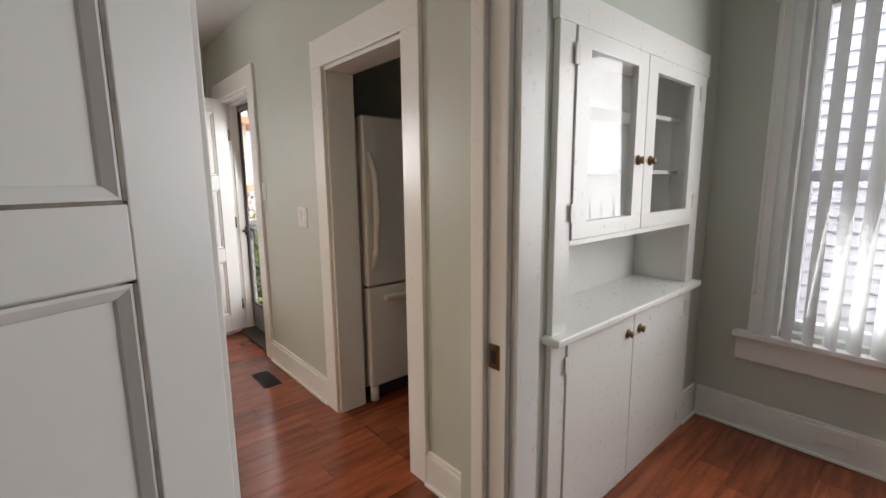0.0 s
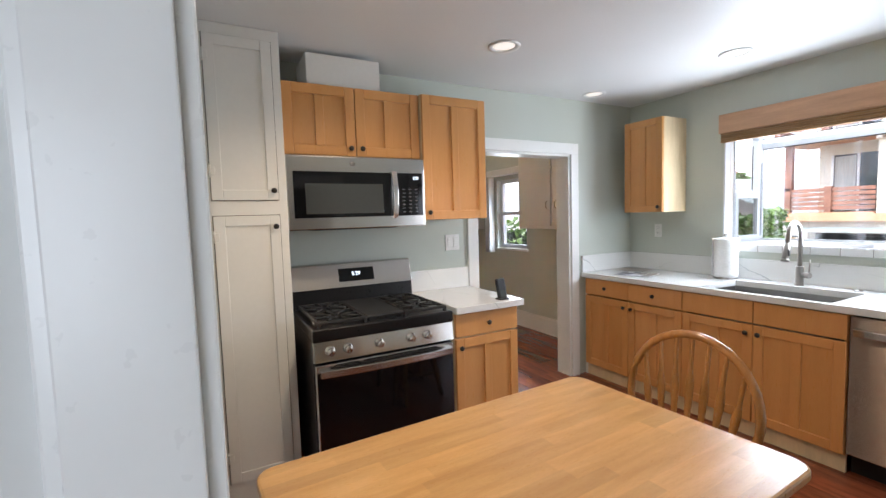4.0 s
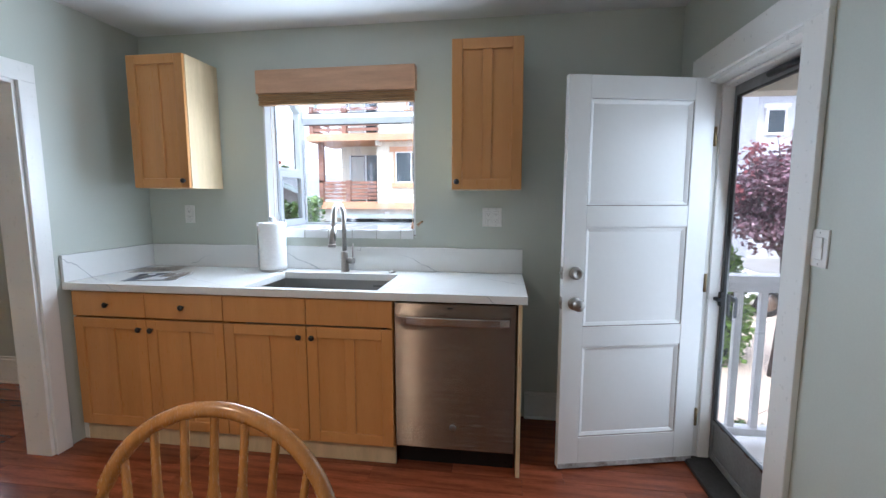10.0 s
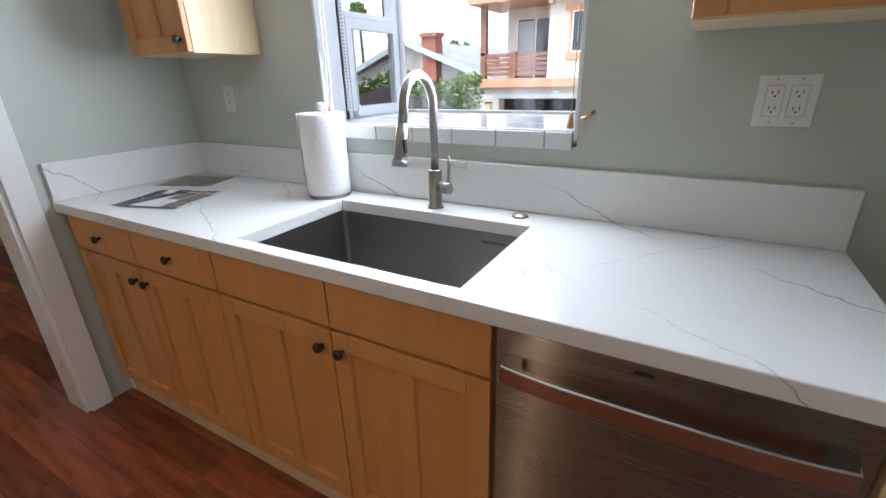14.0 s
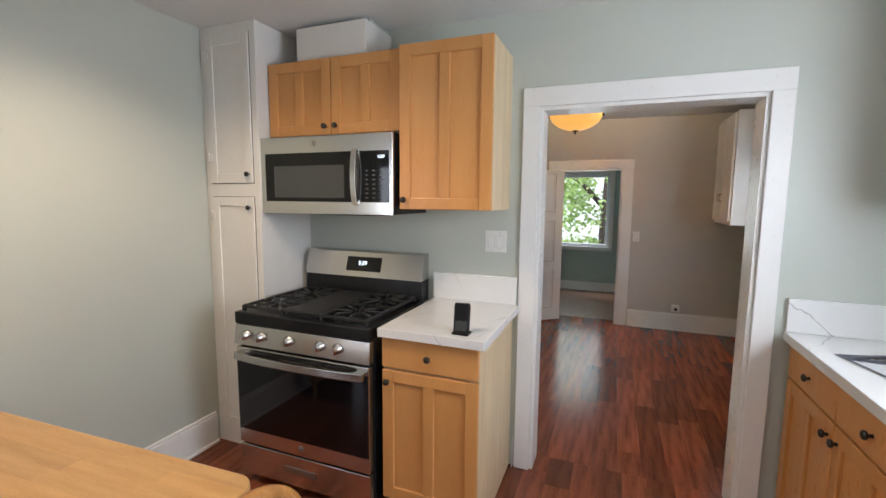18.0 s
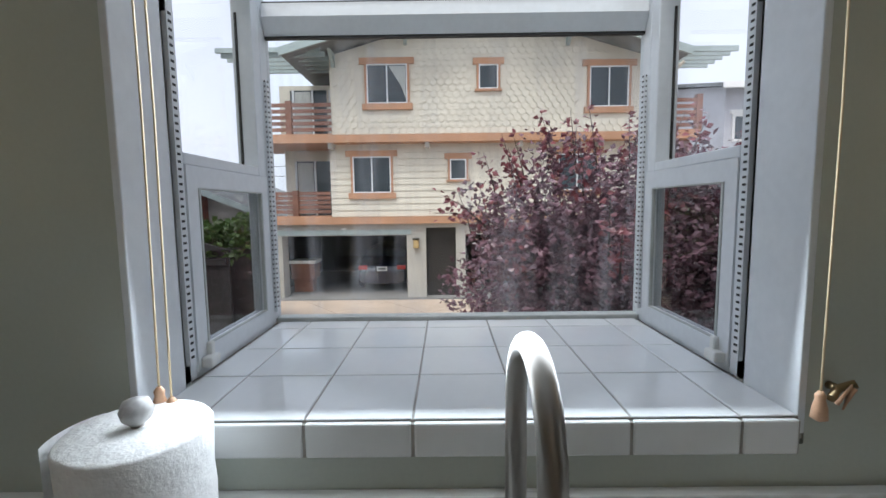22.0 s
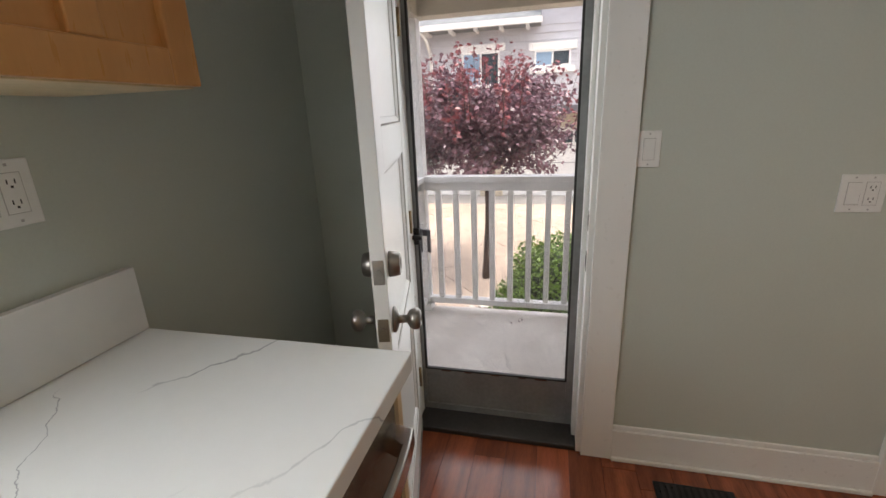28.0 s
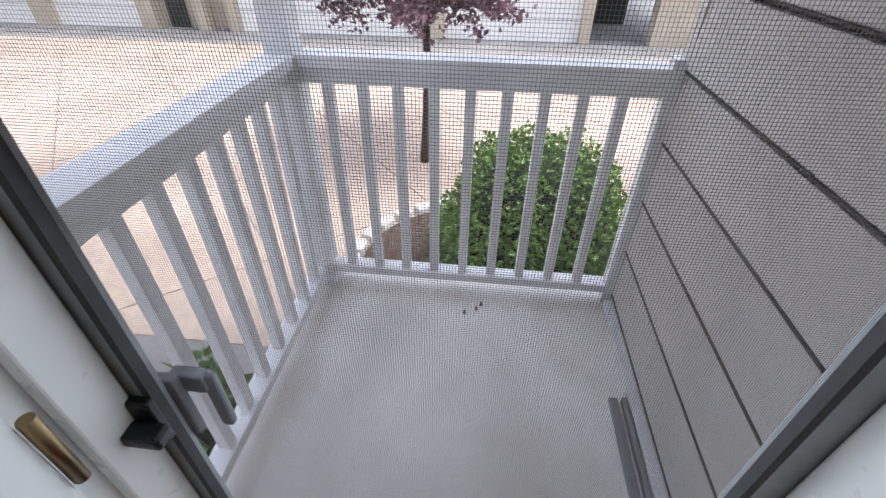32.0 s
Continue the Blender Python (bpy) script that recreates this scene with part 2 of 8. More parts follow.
STEEL = brushed("brushed_steel", (0.28, 0.228, 0.187), 0.26)
STEEL_H = mat("brushed_steel_level", (0.58, 0.56, 0.53), 0.21, 1.0, vary=0.02, scale=0.6, fine=300, bump=0, stretch=(0.02, 0.02, 1), rough_vary=0.02)
SINKM = mat("sink_steel", (0.36, 0.35, 0.33), 0.34, 1.0, vary=0.02, scale=2, fine=200, bump=0, stretch=(0.1, 1, 1), rough_vary=0.02)
NICKEL = mat("brushed_nickel", (0.35, 0.33, 0.305), 0.36, 1.0, vary=0.03, bump=0, rough_vary=0.02)
BRONZE = mat("dark_bronze", (0.05, 0.045, 0.04), 0.38, 0.6, vary=0.08, bump=0.02)
BRASS = mat("aged_brass", (0.30, 0.22, 0.12), 0.35, 1.0, vary=0.1, bump=0.02)
BLACK = mat("black_enamel", (0.010, 0.010, 0.011), 0.3, vary=0.1, bump=0.005, spec=0.3)
IRON = mat("cast_iron", (0.018, 0.018, 0.018), 0.55, vary=0.15, fine=200, bump=0.08)
BGLASS = mat("black_glass", (0.005, 0.005, 0.006), 0.05, vary=0.02, bump=0, rough_vary=0.01, spec=0.35)
DGREY = mat("dark_grey_glass", (0.05, 0.055, 0.055), 0.12, vary=0.02, bump=0, rough_vary=0.02)
PLASTIC = mat("white_plastic", (0.8, 0.8, 0.77), 0.35, vary=0.02, bump=0.01)
# door panel joints: groove shadow painted into the colour along with grime
GRIMESHADE = mat("joint_grime_shade", (0.30, 0.27, 0.235), 0.8, vary=0.2, scale=9, fine=60, colour2=(0.12, 0.10, 0.085), bump=0.02)
DARKSLOT = mat("dark_slot", (0.02, 0.02, 0.02), 0.6, bump=0)
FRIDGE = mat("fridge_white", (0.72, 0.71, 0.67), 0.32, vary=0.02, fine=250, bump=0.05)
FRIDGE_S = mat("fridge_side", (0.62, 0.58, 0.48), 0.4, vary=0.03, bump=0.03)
TILE = mat("glazed_tile", (0.82, 0.84, 0.84), 0.07, vary=0.015, scale=4, fine=40, bump=0.02, rough_vary=0.03, per_object=0.03)
GROUT = mat("grout", (0.40, 0.38, 0.35), 0.85, vary=0.12, scale=12, bump=0.1)
VINYL = mat("vinyl_white", (0.76, 0.79, 0.81), 0.35, vary=0.03, scale=5, bump=0.02)
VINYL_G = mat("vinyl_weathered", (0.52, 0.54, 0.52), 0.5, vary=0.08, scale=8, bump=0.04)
BAMBOO = mat("bamboo", (0.40, 0.23, 0.10), 0.45, vary=0.15, scale=6, fine=60, bump=0.05, stretch=(1, 6, 14))
VALANCE = mat("blind_valance", (0.60, 0.36, 0.22), 0.4, vary=0.06, scale=3, fine=40, bump=0.02, stretch=(1, 8, 10))
PAPER = mat("paper_towel", (0.84, 0.84, 0.83), 0.9, vary=0.02, scale=70, fine=220, bump=0.5)
CLOTH = mat("blind_vane", (0.80, 0.82, 0.82), 0.6, vary=0.02, scale=4, fine=150, bump=0.04)
GLASS = glass("window_glass")
GLASS_D = glass("window_glass_rain", (0.97, 0.985, 0.98), dirt=0.14)
GLASS_T = glass("window_glass_screened", (0.74, 0.75, 0.76))


def quartz():
    """White quartz: long thin wandering grey veins that run along the slab, breaking off and branching."""
    m = mat("quartz", (0.78, 0.785, 0.77), 0.12, vary=0.012, scale=2, fine=30, bump=0, rough_vary=0.03)
    N, L = m.node_tree.nodes, m.node_tree.links
    p = N["Principled BSDF"]
    tc, sp = N.new("ShaderNodeTexCoord"), N.new("ShaderNodeSeparateXYZ")
    L.new(tc.outputs["Object"], sp.inputs[0])

    def op(kind, *vals):
        n = N.new("ShaderNodeMath")
        n.operation = kind
        for i, v in enumerate(vals):
            if isinstance(v, (int, float)):
                n.inputs[i].default_value = v
            else:
                L.new(v, n.inputs[i])
        return n.outputs[0]

    def fog(scale, detail, off):
        mp, n = N.new("ShaderNodeMapping"), N.new("ShaderNodeTexNoise")
        mp.inputs["Location"].default_value = (off, off * 0.7, off * 1.3)
        n.inputs["Scale"].default_value, n.inputs["Detail"].default_value = scale, detail
        L.new(tc.outputs["Object"], mp.inputs[0])
        L.new(mp.outputs[0], n.inputs["Vector"])
        return n.outputs["Fac"]

    total = None
    for k, (ax, ay, az, pitch, width, off) in enumerate(((0.50, 0.85, 0.9, 0.33, 0.0021, 0.0), (0.40, 0.92, -0.8, 0.47, 0.0014, 4.1), (-0.6, 0.6, 0.9, 0.61, 0.0008, 9.3))):
        u = op("ADD", op("ADD", op("MULTIPLY", sp.outputs[0], ax), op("MULTIPLY", sp.outputs[1], ay)), op("MULTIPLY", sp.outputs[2], az))
        u = op("ADD", u, op("MULTIPLY", fog(1.4, 1, off), 0.16))
        u = op("ADD", u, op("MULTIPLY", fog(8.0, 6, off + 2), 0.085))
        u = op("ADD", u, op("MULTIPLY", fog(34.0, 3, off + 3), 0.020))
        d = op("ABSOLUTE", op("SUBTRACT", op("FRACT", op("DIVIDE", u, pitch)), 0.5))
        line = N.new("ShaderNodeMapRange")
        line.inputs["From Max"].default_value, line.inputs["To Min"].default_value, line.inputs["To Max"].default_value = width / pitch * 1.6, 1.0, 0.0
        L.new(d, line.inputs[0])
        gate = N.new("ShaderNodeMapRange")
        gate.inputs["From Min"].default_value, gate.inputs["From Max"].default_value = 0.46 + 0.04 * k, 0.60
        L.new(fog(3.1, 3, off + 5), gate.inputs[0])
        v = op("MULTIPLY", line.outputs[0], gate.outputs[0])
        total = v if total is None else op("MAXIMUM", total, v)
    mix = N.new("ShaderNodeMix")
    mix.data_type = "RGBA"
    mix.inputs[7].default_value = (0.34, 0.355, 0.37, 1)
    old = p.inputs["Base Color"].links[0].from_socket
    L.new(old, mix.inputs[6])
    L.new(total, mix.inputs[0])
    L.new(mix.outputs[2], p.inputs["Base Color"])
    return m


QUARTZ = quartz()

# ---------------------------------------------------------------- building helpers
def bx(bm, x0, x1, y0, y1, z0, z1, bevel=0.0, seg=2):
    """A box from corner to corner, its edges rounded by bevel."""
    vs = [bm.verts.new((x, y, z)) for x in (x0, x1) for y in (y0, y1) for z in (z0, z1)]
    fs = [bm.faces.new([vs[i] for i in q]) for q in ((0, 1, 3, 2), (4, 6, 7, 5), (0, 4, 5, 1), (2, 3, 7, 6), (0, 2, 6, 4), (1, 5, 7, 3))]
    if bevel:
        bmesh.ops.bevel(bm, geom=list({e for f in fs for e in f.edges}), offset=bevel, segments=seg, affect="EDGES", profile=0.5)
    return bm


def cyl(bm, a, b, r0, r1=None, n=16, cap=True):
    """A round bar from a to b."""
    a, b = Vector(a), Vector(b)
    r1 = r0 if r1 is None else r1
    q = (b - a).to_track_quat("Z", "Y").to_matrix()
    ring = [[bm.verts.new(p + q @ Vector((r * math.cos(t), r * math.sin(t), 0))) for t in [2 * math.pi * i / n for i in range(n)]] for p, r in ((a, r0), (b, r1))]
    for i in range(n):
        f = bm.faces.new((ring[0][i], ring[0][(i + 1) % n], ring[1][(i + 1) % n], ring[1][i]))
        f.smooth = True
    if cap:
        bm.faces.new(list(reversed(ring[0])))
        bm.faces.new(ring[1])
    return bm


def lathe(bm, o, profile, n=20, axis="z"):
    """Turns a profile of (radius, height) round an axis through o."""
    o = Vector(o)
    rings = []
    for r, h in profile:
        ring = []
        for i in range(n):
            t = 2 * math.pi * i / n
            u, v = r * math.cos(t), r * math.sin(t)
            d = {"z": (u, v, h), "x": (h, u, v), "y": (v, h, u), "-x": (-h, v, u), "-y": (u, -h, v)}[axis]
            ring.append(bm.verts.new(o + Vector(d)))
        rings.append(ring)
    for a, b in zip(rings, rings[1:]):
        for i in range(n):
            f = bm.faces.new((a[i], a[(i + 1) % n], b[(i + 1) % n], b[i]))
            f.smooth = True
    if profile[0][0] > 1e-5:
        bm.faces.new(list(reversed(rings[0])))
    if profile[-1][0] > 1e-5:
        bm.faces.new(rings[-1])
    return bm


def tube(bm, pts, r, n=10, taper=None):
    """A round tube along a line of points; taper gives the radius at each."""
    pts = [Vector(p) for p in pts]
    rings, up = [], Vector((0.31, 0.17, 0.93)).normalized()
    for i, p in enumerate(pts):
        d = (pts[min(i + 1, len(pts) - 1)] - pts[max(i - 1, 0)]).normalized()
        x = d.cross(up).normalized()
        y = x.cross(d)
        rr = taper[i] if taper else r
        rings.append([bm.verts.new(p + rr * (math.cos(t) * x + math.sin(t) * y)) for t in [2 * math.pi * k / n for k in range(n)]])
    for a, b in zip(rings, rings[1:]):
        for i in range(n):
            f = bm.faces.new((a[i], b[i], b[(i + 1) % n], a[(i + 1) % n]))
            f.smooth = True
    bm.faces.new(rings[0])
    bm.faces.new(list(reversed(rings[-1])))
    return bm


def prism(bm, pts, axis, h0, h1, bevel=0.0):
    """A flat outline pushed along an axis from h0 to h1."""
    def at(p, h):
        return {"x": (h, p[0], p[1]), "y": (p[0], h, p[1]), "z": (p[0], p[1], h)}[axis]
    a, b = [bm.verts.new(at(p, h0)) for p in pts], [bm.verts.new(at(p, h1)) for p in pts]
    n = len(pts)
    fs = [bm.faces.new(a), bm.faces.new(list(reversed(b)))]
    fs += [bm.faces.new((a[i], b[i], b[(i + 1) % n], a[(i + 1) % n])) for i in range(n)]
    bmesh.ops.recalc_face_normals(bm, faces=fs)
    if bevel:
        bmesh.ops.bevel(bm, geom=list(fs[0].edges) + list(fs[1].edges), offset=bevel, segments=2, affect="EDGES", profile=0.5)
    return bm


def B():
    return bmesh.new()


def mesh_of(name, bm, material):
    bmesh.ops.recalc_face_normals(bm, faces=bm.faces)
    me = bpy.data.meshes.new(name)
    bm.to_mesh(me)
    bm.free()
    for m in material if isinstance(material, (list, tuple)) else [material]:
        me.materials.append(m)
    return me


def thing(name, label, category, base=(0, 0, 0), group="", kind=""):
    """An empty at the base of a thing; its parts are built in world metres."""
    ob = new(name)
    ob.location = base
    ob.empty_display_size = 0.1
    return tagged(ob, label, category, group, kind)


def part(name, bm, material, parent, label=""):
    ob = new(name, mesh_of(name, bm, material))
    ob.parent = parent
    if parent.parent is None and parent.type == "EMPTY":
        ob.location = -parent.location
    return tagged(ob, label)


def solid(name, bm, material, label, category, group="", kind=""):
    return tagged(new(name, mesh_of(name, bm, material)), label, category, group, kind)


def piece(name, me, parent, loc=(0, 0, 0)):
    ob = new(name, me)
    ob.parent = parent
    ob.location = Vector(loc) - (parent.location if parent.parent is None and parent.type == "EMPTY" else Vector())
    return ob


def wall(name, axis, f0, f1, a0, a1, z0, z1, holes, material, label):
    """A wall between the faces f0 and f1, from a0 to a1 along its length, with openings (from, to, bottom, top) right through it."""
    bm = B()
    cuts = sorted({a0, a1, *[h[0] for h in holes], *[h[1] for h in holes]})
    for c0, c1 in zip(cuts, cuts[1:]):
        zs = z0
        for h in sorted((h for h in holes if h[0] < c1 - 1e-6 and h[1] > c0 + 1e-6), key=lambda h: h[2]):
            if h[2] > zs + 1e-6:
                bx(bm, *((f0, f1, c0, c1) if axis == "x" else (c0, c1, f0, f1)), zs, h[2])
            zs = h[3]
        if zs < z1 - 1e-6:
            bx(bm, *((f0, f1, c0, c1) if axis == "x" else (c0, c1, f0, f1)), zs, z1)
    bmesh.ops.remove_doubles(bm, verts=bm.verts, dist=1e-5)
    return solid(name, bm, material, label, "wall", kind="structure")


def ring_frame(bm, axis, d0, d1, a0, a1, z0, z1, w, h=None):
    """A flat mitred frame in one piece: outer size a0..a1, z0..z1, members w wide and h high."""
    h = w if h is None else h
    rings = []
    for d in (d0, d1):
        for p in ((a0, a1, z0, z1), (a0 + w, a1 - w, z0 + h, z1 - h)):
            rings.append([bm.verts.new((d, a, z) if axis == "x" else (a, d, z)) for a, z in ((p[0], p[2]), (p[1], p[2]), (p[1], p[3]), (p[0], p[3]))])
    o0, i0, o1, i1 = rings
    for a, b in ((o0, i0), (i0, i1), (i1, o1), (o1, o0)):
        for k in range(4):
            bm.faces.new((a[k], a[(k + 1) % 4], b[(k + 1) % 4], b[k]))
    return bm


def words(name, body, size, m, material, parent, depth=0.0006):
    """Raised lettering in the built-in font, as a mesh, at the pose m."""
    cu = bpy.data.curves.new(name, "FONT")
    cu.body, cu.size, cu.extrude, cu.align_x, cu.align_y = body, size, depth, "CENTER", "CENTER"
    tmp = bpy.data.objects.new(name, cu)
    scene.collection.objects.link(tmp)
    bpy.context.view_layer.update()
    me = bpy.data.meshes.new_from_object(tmp.evaluated_get(bpy.context.evaluated_depsgraph_get()))
    bpy.data.objects.remove(tmp)
    me.transform(m)
    me.materials.clear()
    me.materials.append(material)
    ob = new(name, me)
    ob.parent = parent
    if parent.parent is None and parent.type == "EMPTY":
        ob.location = -parent.location
    return ob

# ---------------------------------------------------------------- the house: walls, floor, ceiling
XW, XE, YS, YN, CH = -2.30, 1.02, 0.45, 4.00, 2.40
YD = 0.36  # dining room face of the south wall
GZ = -1.25
XD, YC = 2.48, 0.55  # dining room: east face and north face
C0, C1, C1Z = 1.095, 2.272, 1.83  # china cabinet
GX0, GX1, GY, SZ = -1.455, -0.475, 4.575, 1.171  # garden window

wall("wall_north", "y", YN, YN + 0.15, -5.70, XE + 0.15, -0.3, CH, [(GX0, GX1, 1.125, 2.00), (-4.45, -3.83, 1.0, 1.91)], WALL, "sage grey painted wall with the window over the sink")
wall("wall_east", "x", XE, XE + 0.15, 0.80, YN, 0.0, CH, [(1.18, 1.85, 0.0, 1.84), (2.95, 3.68, -0.001, 1.925)], WALL, "sage grey painted wall with the exit door and the refrigerator alcove")
wall("wall_west", "x", XW - 0.15, XW, YD, YN, 0.0, CH, [(2.268, 3.232, -0.001, 1.938)], WALL, "sage grey painted wall behind the range with a wide doorway")
wall("wall_south", "y", YD, YS, XW, 0.79, 0.0, CH, [(0.085, 0.69, -0.001, 1.97)], WALL, "sage grey painted wall with the doorway to the dining room")
wall("wall_far_west", "x", -5.66, -5.53, 0.3, YN, 0.0, CH, [(1.985, 2.70, -0.001, 1.84)], WALL_B, "greige painted wall of the side room with a doorway")
wall("wall_side_room_south", "y", 0.3, 0.42, -5.53, XW - 0.15, 0.0, CH, [], WALL_B, "greige painted wall of the side room")
wall("wall_outer_east", "x", 2.24, 2.39, 0.81, 2.53, -1.3, CH, [], WALL, "outer wall behind the refrigerator alcove")
wall("wall_dining_east", "x", XD, XD + 0.15, -3.0, 0.81, -0.3, CH, [(-1.43, 0.20, 0.551, 2.05)], WALL, "sage grey painted wall with a wide window")
wall("wall_dining_north", "y", YC, YC + 0.08, 0.79, XD, 0.0, CH, [(C0 + 0.066, C1 - 0.066, 0.02, C1Z - 0.06)], WALL, "sage grey painted wall round the built-in china cabinet")
wall("wall_dining_south", "y", -3.15, -3.0, -2.6, XD + 0.15, 0.0, CH, [], WALL, "sage grey painted wall of the dining room")
wall("wall_dining_west", "x", -2.6, -2.45, -3.0, YD, 0.0, CH, [], WALL, "sage grey painted wall of the dining room")
wall("wall_alcove_south", "y", 0.80, 0.86, XE + 0.15, 2.24, 0.0, CH, [], WALL, "dark side of the refrigerator alcove")
wall("wall_corner", "x", XE, XE + 0.028, YC + 0.08, 0.80, 0.0, CH, [], WALL, "sage grey painted wall in the corner by the doorway")
wall("wall_porch", "y", 2.53, 2.66, XE + 0.15, 2.39, -1.3, 2.7, [], WALL, "outer wall beside the porch")
wall("wall_far_room_west", "x", -7.6, -7.48, 0.3, 4.0, 0.0, CH, [(1.38, 2.55, 0.72, 1.88)], TEAL, "pale teal painted wall with a wide window")
wall("wall_far_room_north", "y", 3.2, 3.32, -7.48, -5.66, 0.0, CH, [], TEAL, "pale teal painted wall of the far room")
wall("wall_far_room_south", "y", 0.3, 0.42, -7.48, -5.66, 0.0, CH, [], TEAL, "pale teal painted wall of the far room")

bm = bx(B(), XW - 0.15, XE + 0.15, YC, YN + 0.15, CH, CH + 0.12)
solid("ceiling", bm, CEIL, "smooth white painted kitchen ceiling", "ceiling", kind="structure")
bm = bx(B(), -7.6, XW - 0.15, 0.3, YN + 0.15, CH, CH + 0.12)
solid("ceiling_side_room", bm, CEIL, "white painted ceiling of the side room", "ceiling", kind="structure")
bm = bx(B(), -2.6, XD + 0.15, -3.15, YC, CH, CH + 0.12)
bx(bm, XE + 0.15, XD + 0.15, YC, 2.66, CH, CH + 0.12)
solid("ceiling_dining_room", bm, CEIL, "white painted ceiling of the dining room", "ceiling", kind="structure")

bm = bx(B(), -5.70, XE + 0.13, YD, YN, -0.25, -0.008)
bx(bm, -2.6, XE + 0.13, -3.0, YD, -0.25, -0.008)
bx(bm, XE + 0.13, XD, -3.0, 2.53, -0.25, -0.008)
floor_ob = solid("floor", bm, SUBFLOOR, "dark reddish cherry hardwood plank floor, glossy", "floor", kind="structure")
bm = bx(B(), -7.48, -5.70, 0.42, 3.2, -0.25, -0.004)
solid("floor_far_room", bm, mat("oak_floor", (0.16, 0.09, 0.05), 0.4, vary=0.12, stretch=(1, 12, 1)), "brown wooden floor of the far room", "floor", kind="structure")


# ---------------------------------------------------------------- casings and baseboards
def casing(name, axis, f, out, a0, a1, top, w, wh, label, foot=0.0):
    """Flat boards round an opening, on the wall face f, standing out by out."""
    t = thing(name, label, "door casing", (f if axis == "x" else (a0 + a1) / 2, (a0 + a1) / 2 if axis == "x" else f, 0), kind="structure")
    f0, f1 = sorted((f, f + out))
    for nm, b0, b1, z0, z1 in (("side_board", a0 - w, a0, foot, top), ("side_board", a1, a1 + w, foot, top), ("head_board", a0 - w, a1 + w, top, top + wh)):
        part(nm, bx(B(), *((f0, f1, b0, b1) if axis == "x" else (b0, b1, f0, f1)), z0, z1, 0.003), TRIM, t)
    return t


def lining(name, axis, f0, f1, a0, a1, top, material, label, th=0.018):
    t = thing(name, label, "door jamb", (f0 if axis == "x" else (a0 + a1) / 2, (a0 + a1) / 2 if axis == "x" else f0, 0), kind="structure")
    for nm, b0, b1, z0, z1 in (("side_jamb", a0, a0 + th, 0, top - th), ("side_jamb", a1 - th, a1, 0, top - th), ("head_jamb", a0, a1, top - th, top)):
        part(nm, bx(B(), *((f0, f1, b0, b1) if axis == "x" else (b0, b1, f0, f1)), z0, z1, 0.002), material, t)
    return t


casing("casing_side_doorway", "x", XW, 0.02, 2.268, 3.232, 1.938, 0.083, 0.092, "white painted casing round the wide doorway")
lining("jamb_side_doorway", "x", XW - 0.152, XW + 0.002, 2.268, 3.232, 1.938, TRIM, "white painted jamb of the wide doorway")
casing("casing_side_doorway_back", "x", XW - 0.15, -0.02, 2.268, 3.232, 1.938, 0.083, 0.092, "white painted casing on the side room face")
casing("casing_alcove", "x", XE, -0.02, 1.18, 1.85, 1.84, 0.112, 0.135, "white painted casing round the refrigerator alcove")
lining("jamb_alcove", "x", XE - 0.002, XE + 0.152, 1.18, 1.85, 1.84, TRIM, "white painted jamb of the refrigerator alcove")
casing("casing_exit_door", "x", XE, -0.02, 2.95, 3.68, 1.925, 0.115, 0.125, "white painted casing round the exit door")
lining("jamb_exit_door", "x", XE - 0.002, XE + 0.152, 2.95, 3.68, 1.925, TRIM, "white painted jamb of the exit door")
casing("casing_dining_doorway", "y", YS, 0.018, 0.085, 0.69, 1.97, 0.09, 0.1, "white painted casing on the kitchen face")
casing("casing_dining_doorway_back", "y", YD, -0.018, 0.085, 0.69, 1.97, 0.085, 0.1, "white painted casing on the dining room face")
lining("jamb_dining_doorway", "y", YD - 0.002, YS + 0.002, 0.085, 0.69, 1.97, TRIM, "white painted jamb of the dining room doorway")
casing("casing_far_doorway", "x", -5.53, 0.02, 1.985, 2.70, 1.84, 0.12, 0.10, "white painted casing round the far doorway")
lining("jamb_far_doorway", "x", -5.662, -5.528, 1.985, 2.70, 1.84, TRIM, "white painted jamb of the far doorway")


def baseboard(axis, f, out, a0, a1, h=0.17, label="tall white painted baseboard"):
    f0, f1 = sorted((f, f + out))
    bm = bx(B(), *((f0, f1, a0, a1) if axis == "x" else (a0, a1, f0, f1)), 0, h - 0.02, 0.002)
    g0, g1 = sorted((f, f + out * 0.65))
    bx(bm, *((g0, g1, a0, a1) if axis == "x" else (a0, a1, g0, g1)), h - 0.02, h, 0.004)
    s0, s1 = sorted((f + out, f + out * 1.7))
    bx(bm, *((s0, s1, a0, a1) if axis == "x" else (a0, a1, s0, s1)), 0, 0.016, 0.004)
    return solid("baseboard", bm, TRIM, label, "baseboard", kind="structure")


baseboard("y", YN, -0.018, 0.21, XE - 0.0, 0.17)
baseboard("x", XE, -0.018, 1.962, 2.835, 0.155)
baseboard("x", XE, -0.018, YC + 0.09, 1.068, 0.155)
baseboard("y", YS, 0.018, -1.86, -0.008, 0.19)
baseboard("x", -5.53, 0.018, 2.83, YN, 0.20)
baseboard("x", -5.53, 0.018, 0.42, 1.864, 0.20)
baseboard("y", YN, -0.018, -5.51, -2.45, 0.20)
baseboard("x", XW - 0.15, -0.018, 0.42, 2.17, 0.20)
baseboard("x", -7.48, 0.018, 0.42, 3.2, 0.14)
baseboard("x", XD, -0.018, -3.0, YC - 0.02, 0.165)
baseboard("y", YC, -0.018, C1 + 0.002, XD, 0.165)
baseboard("y", YC, -0.018, 0.80, C0 - 0.002, 0.165)
baseboard("x", XW, 0.018, 2.172, 2.178, 0.17)

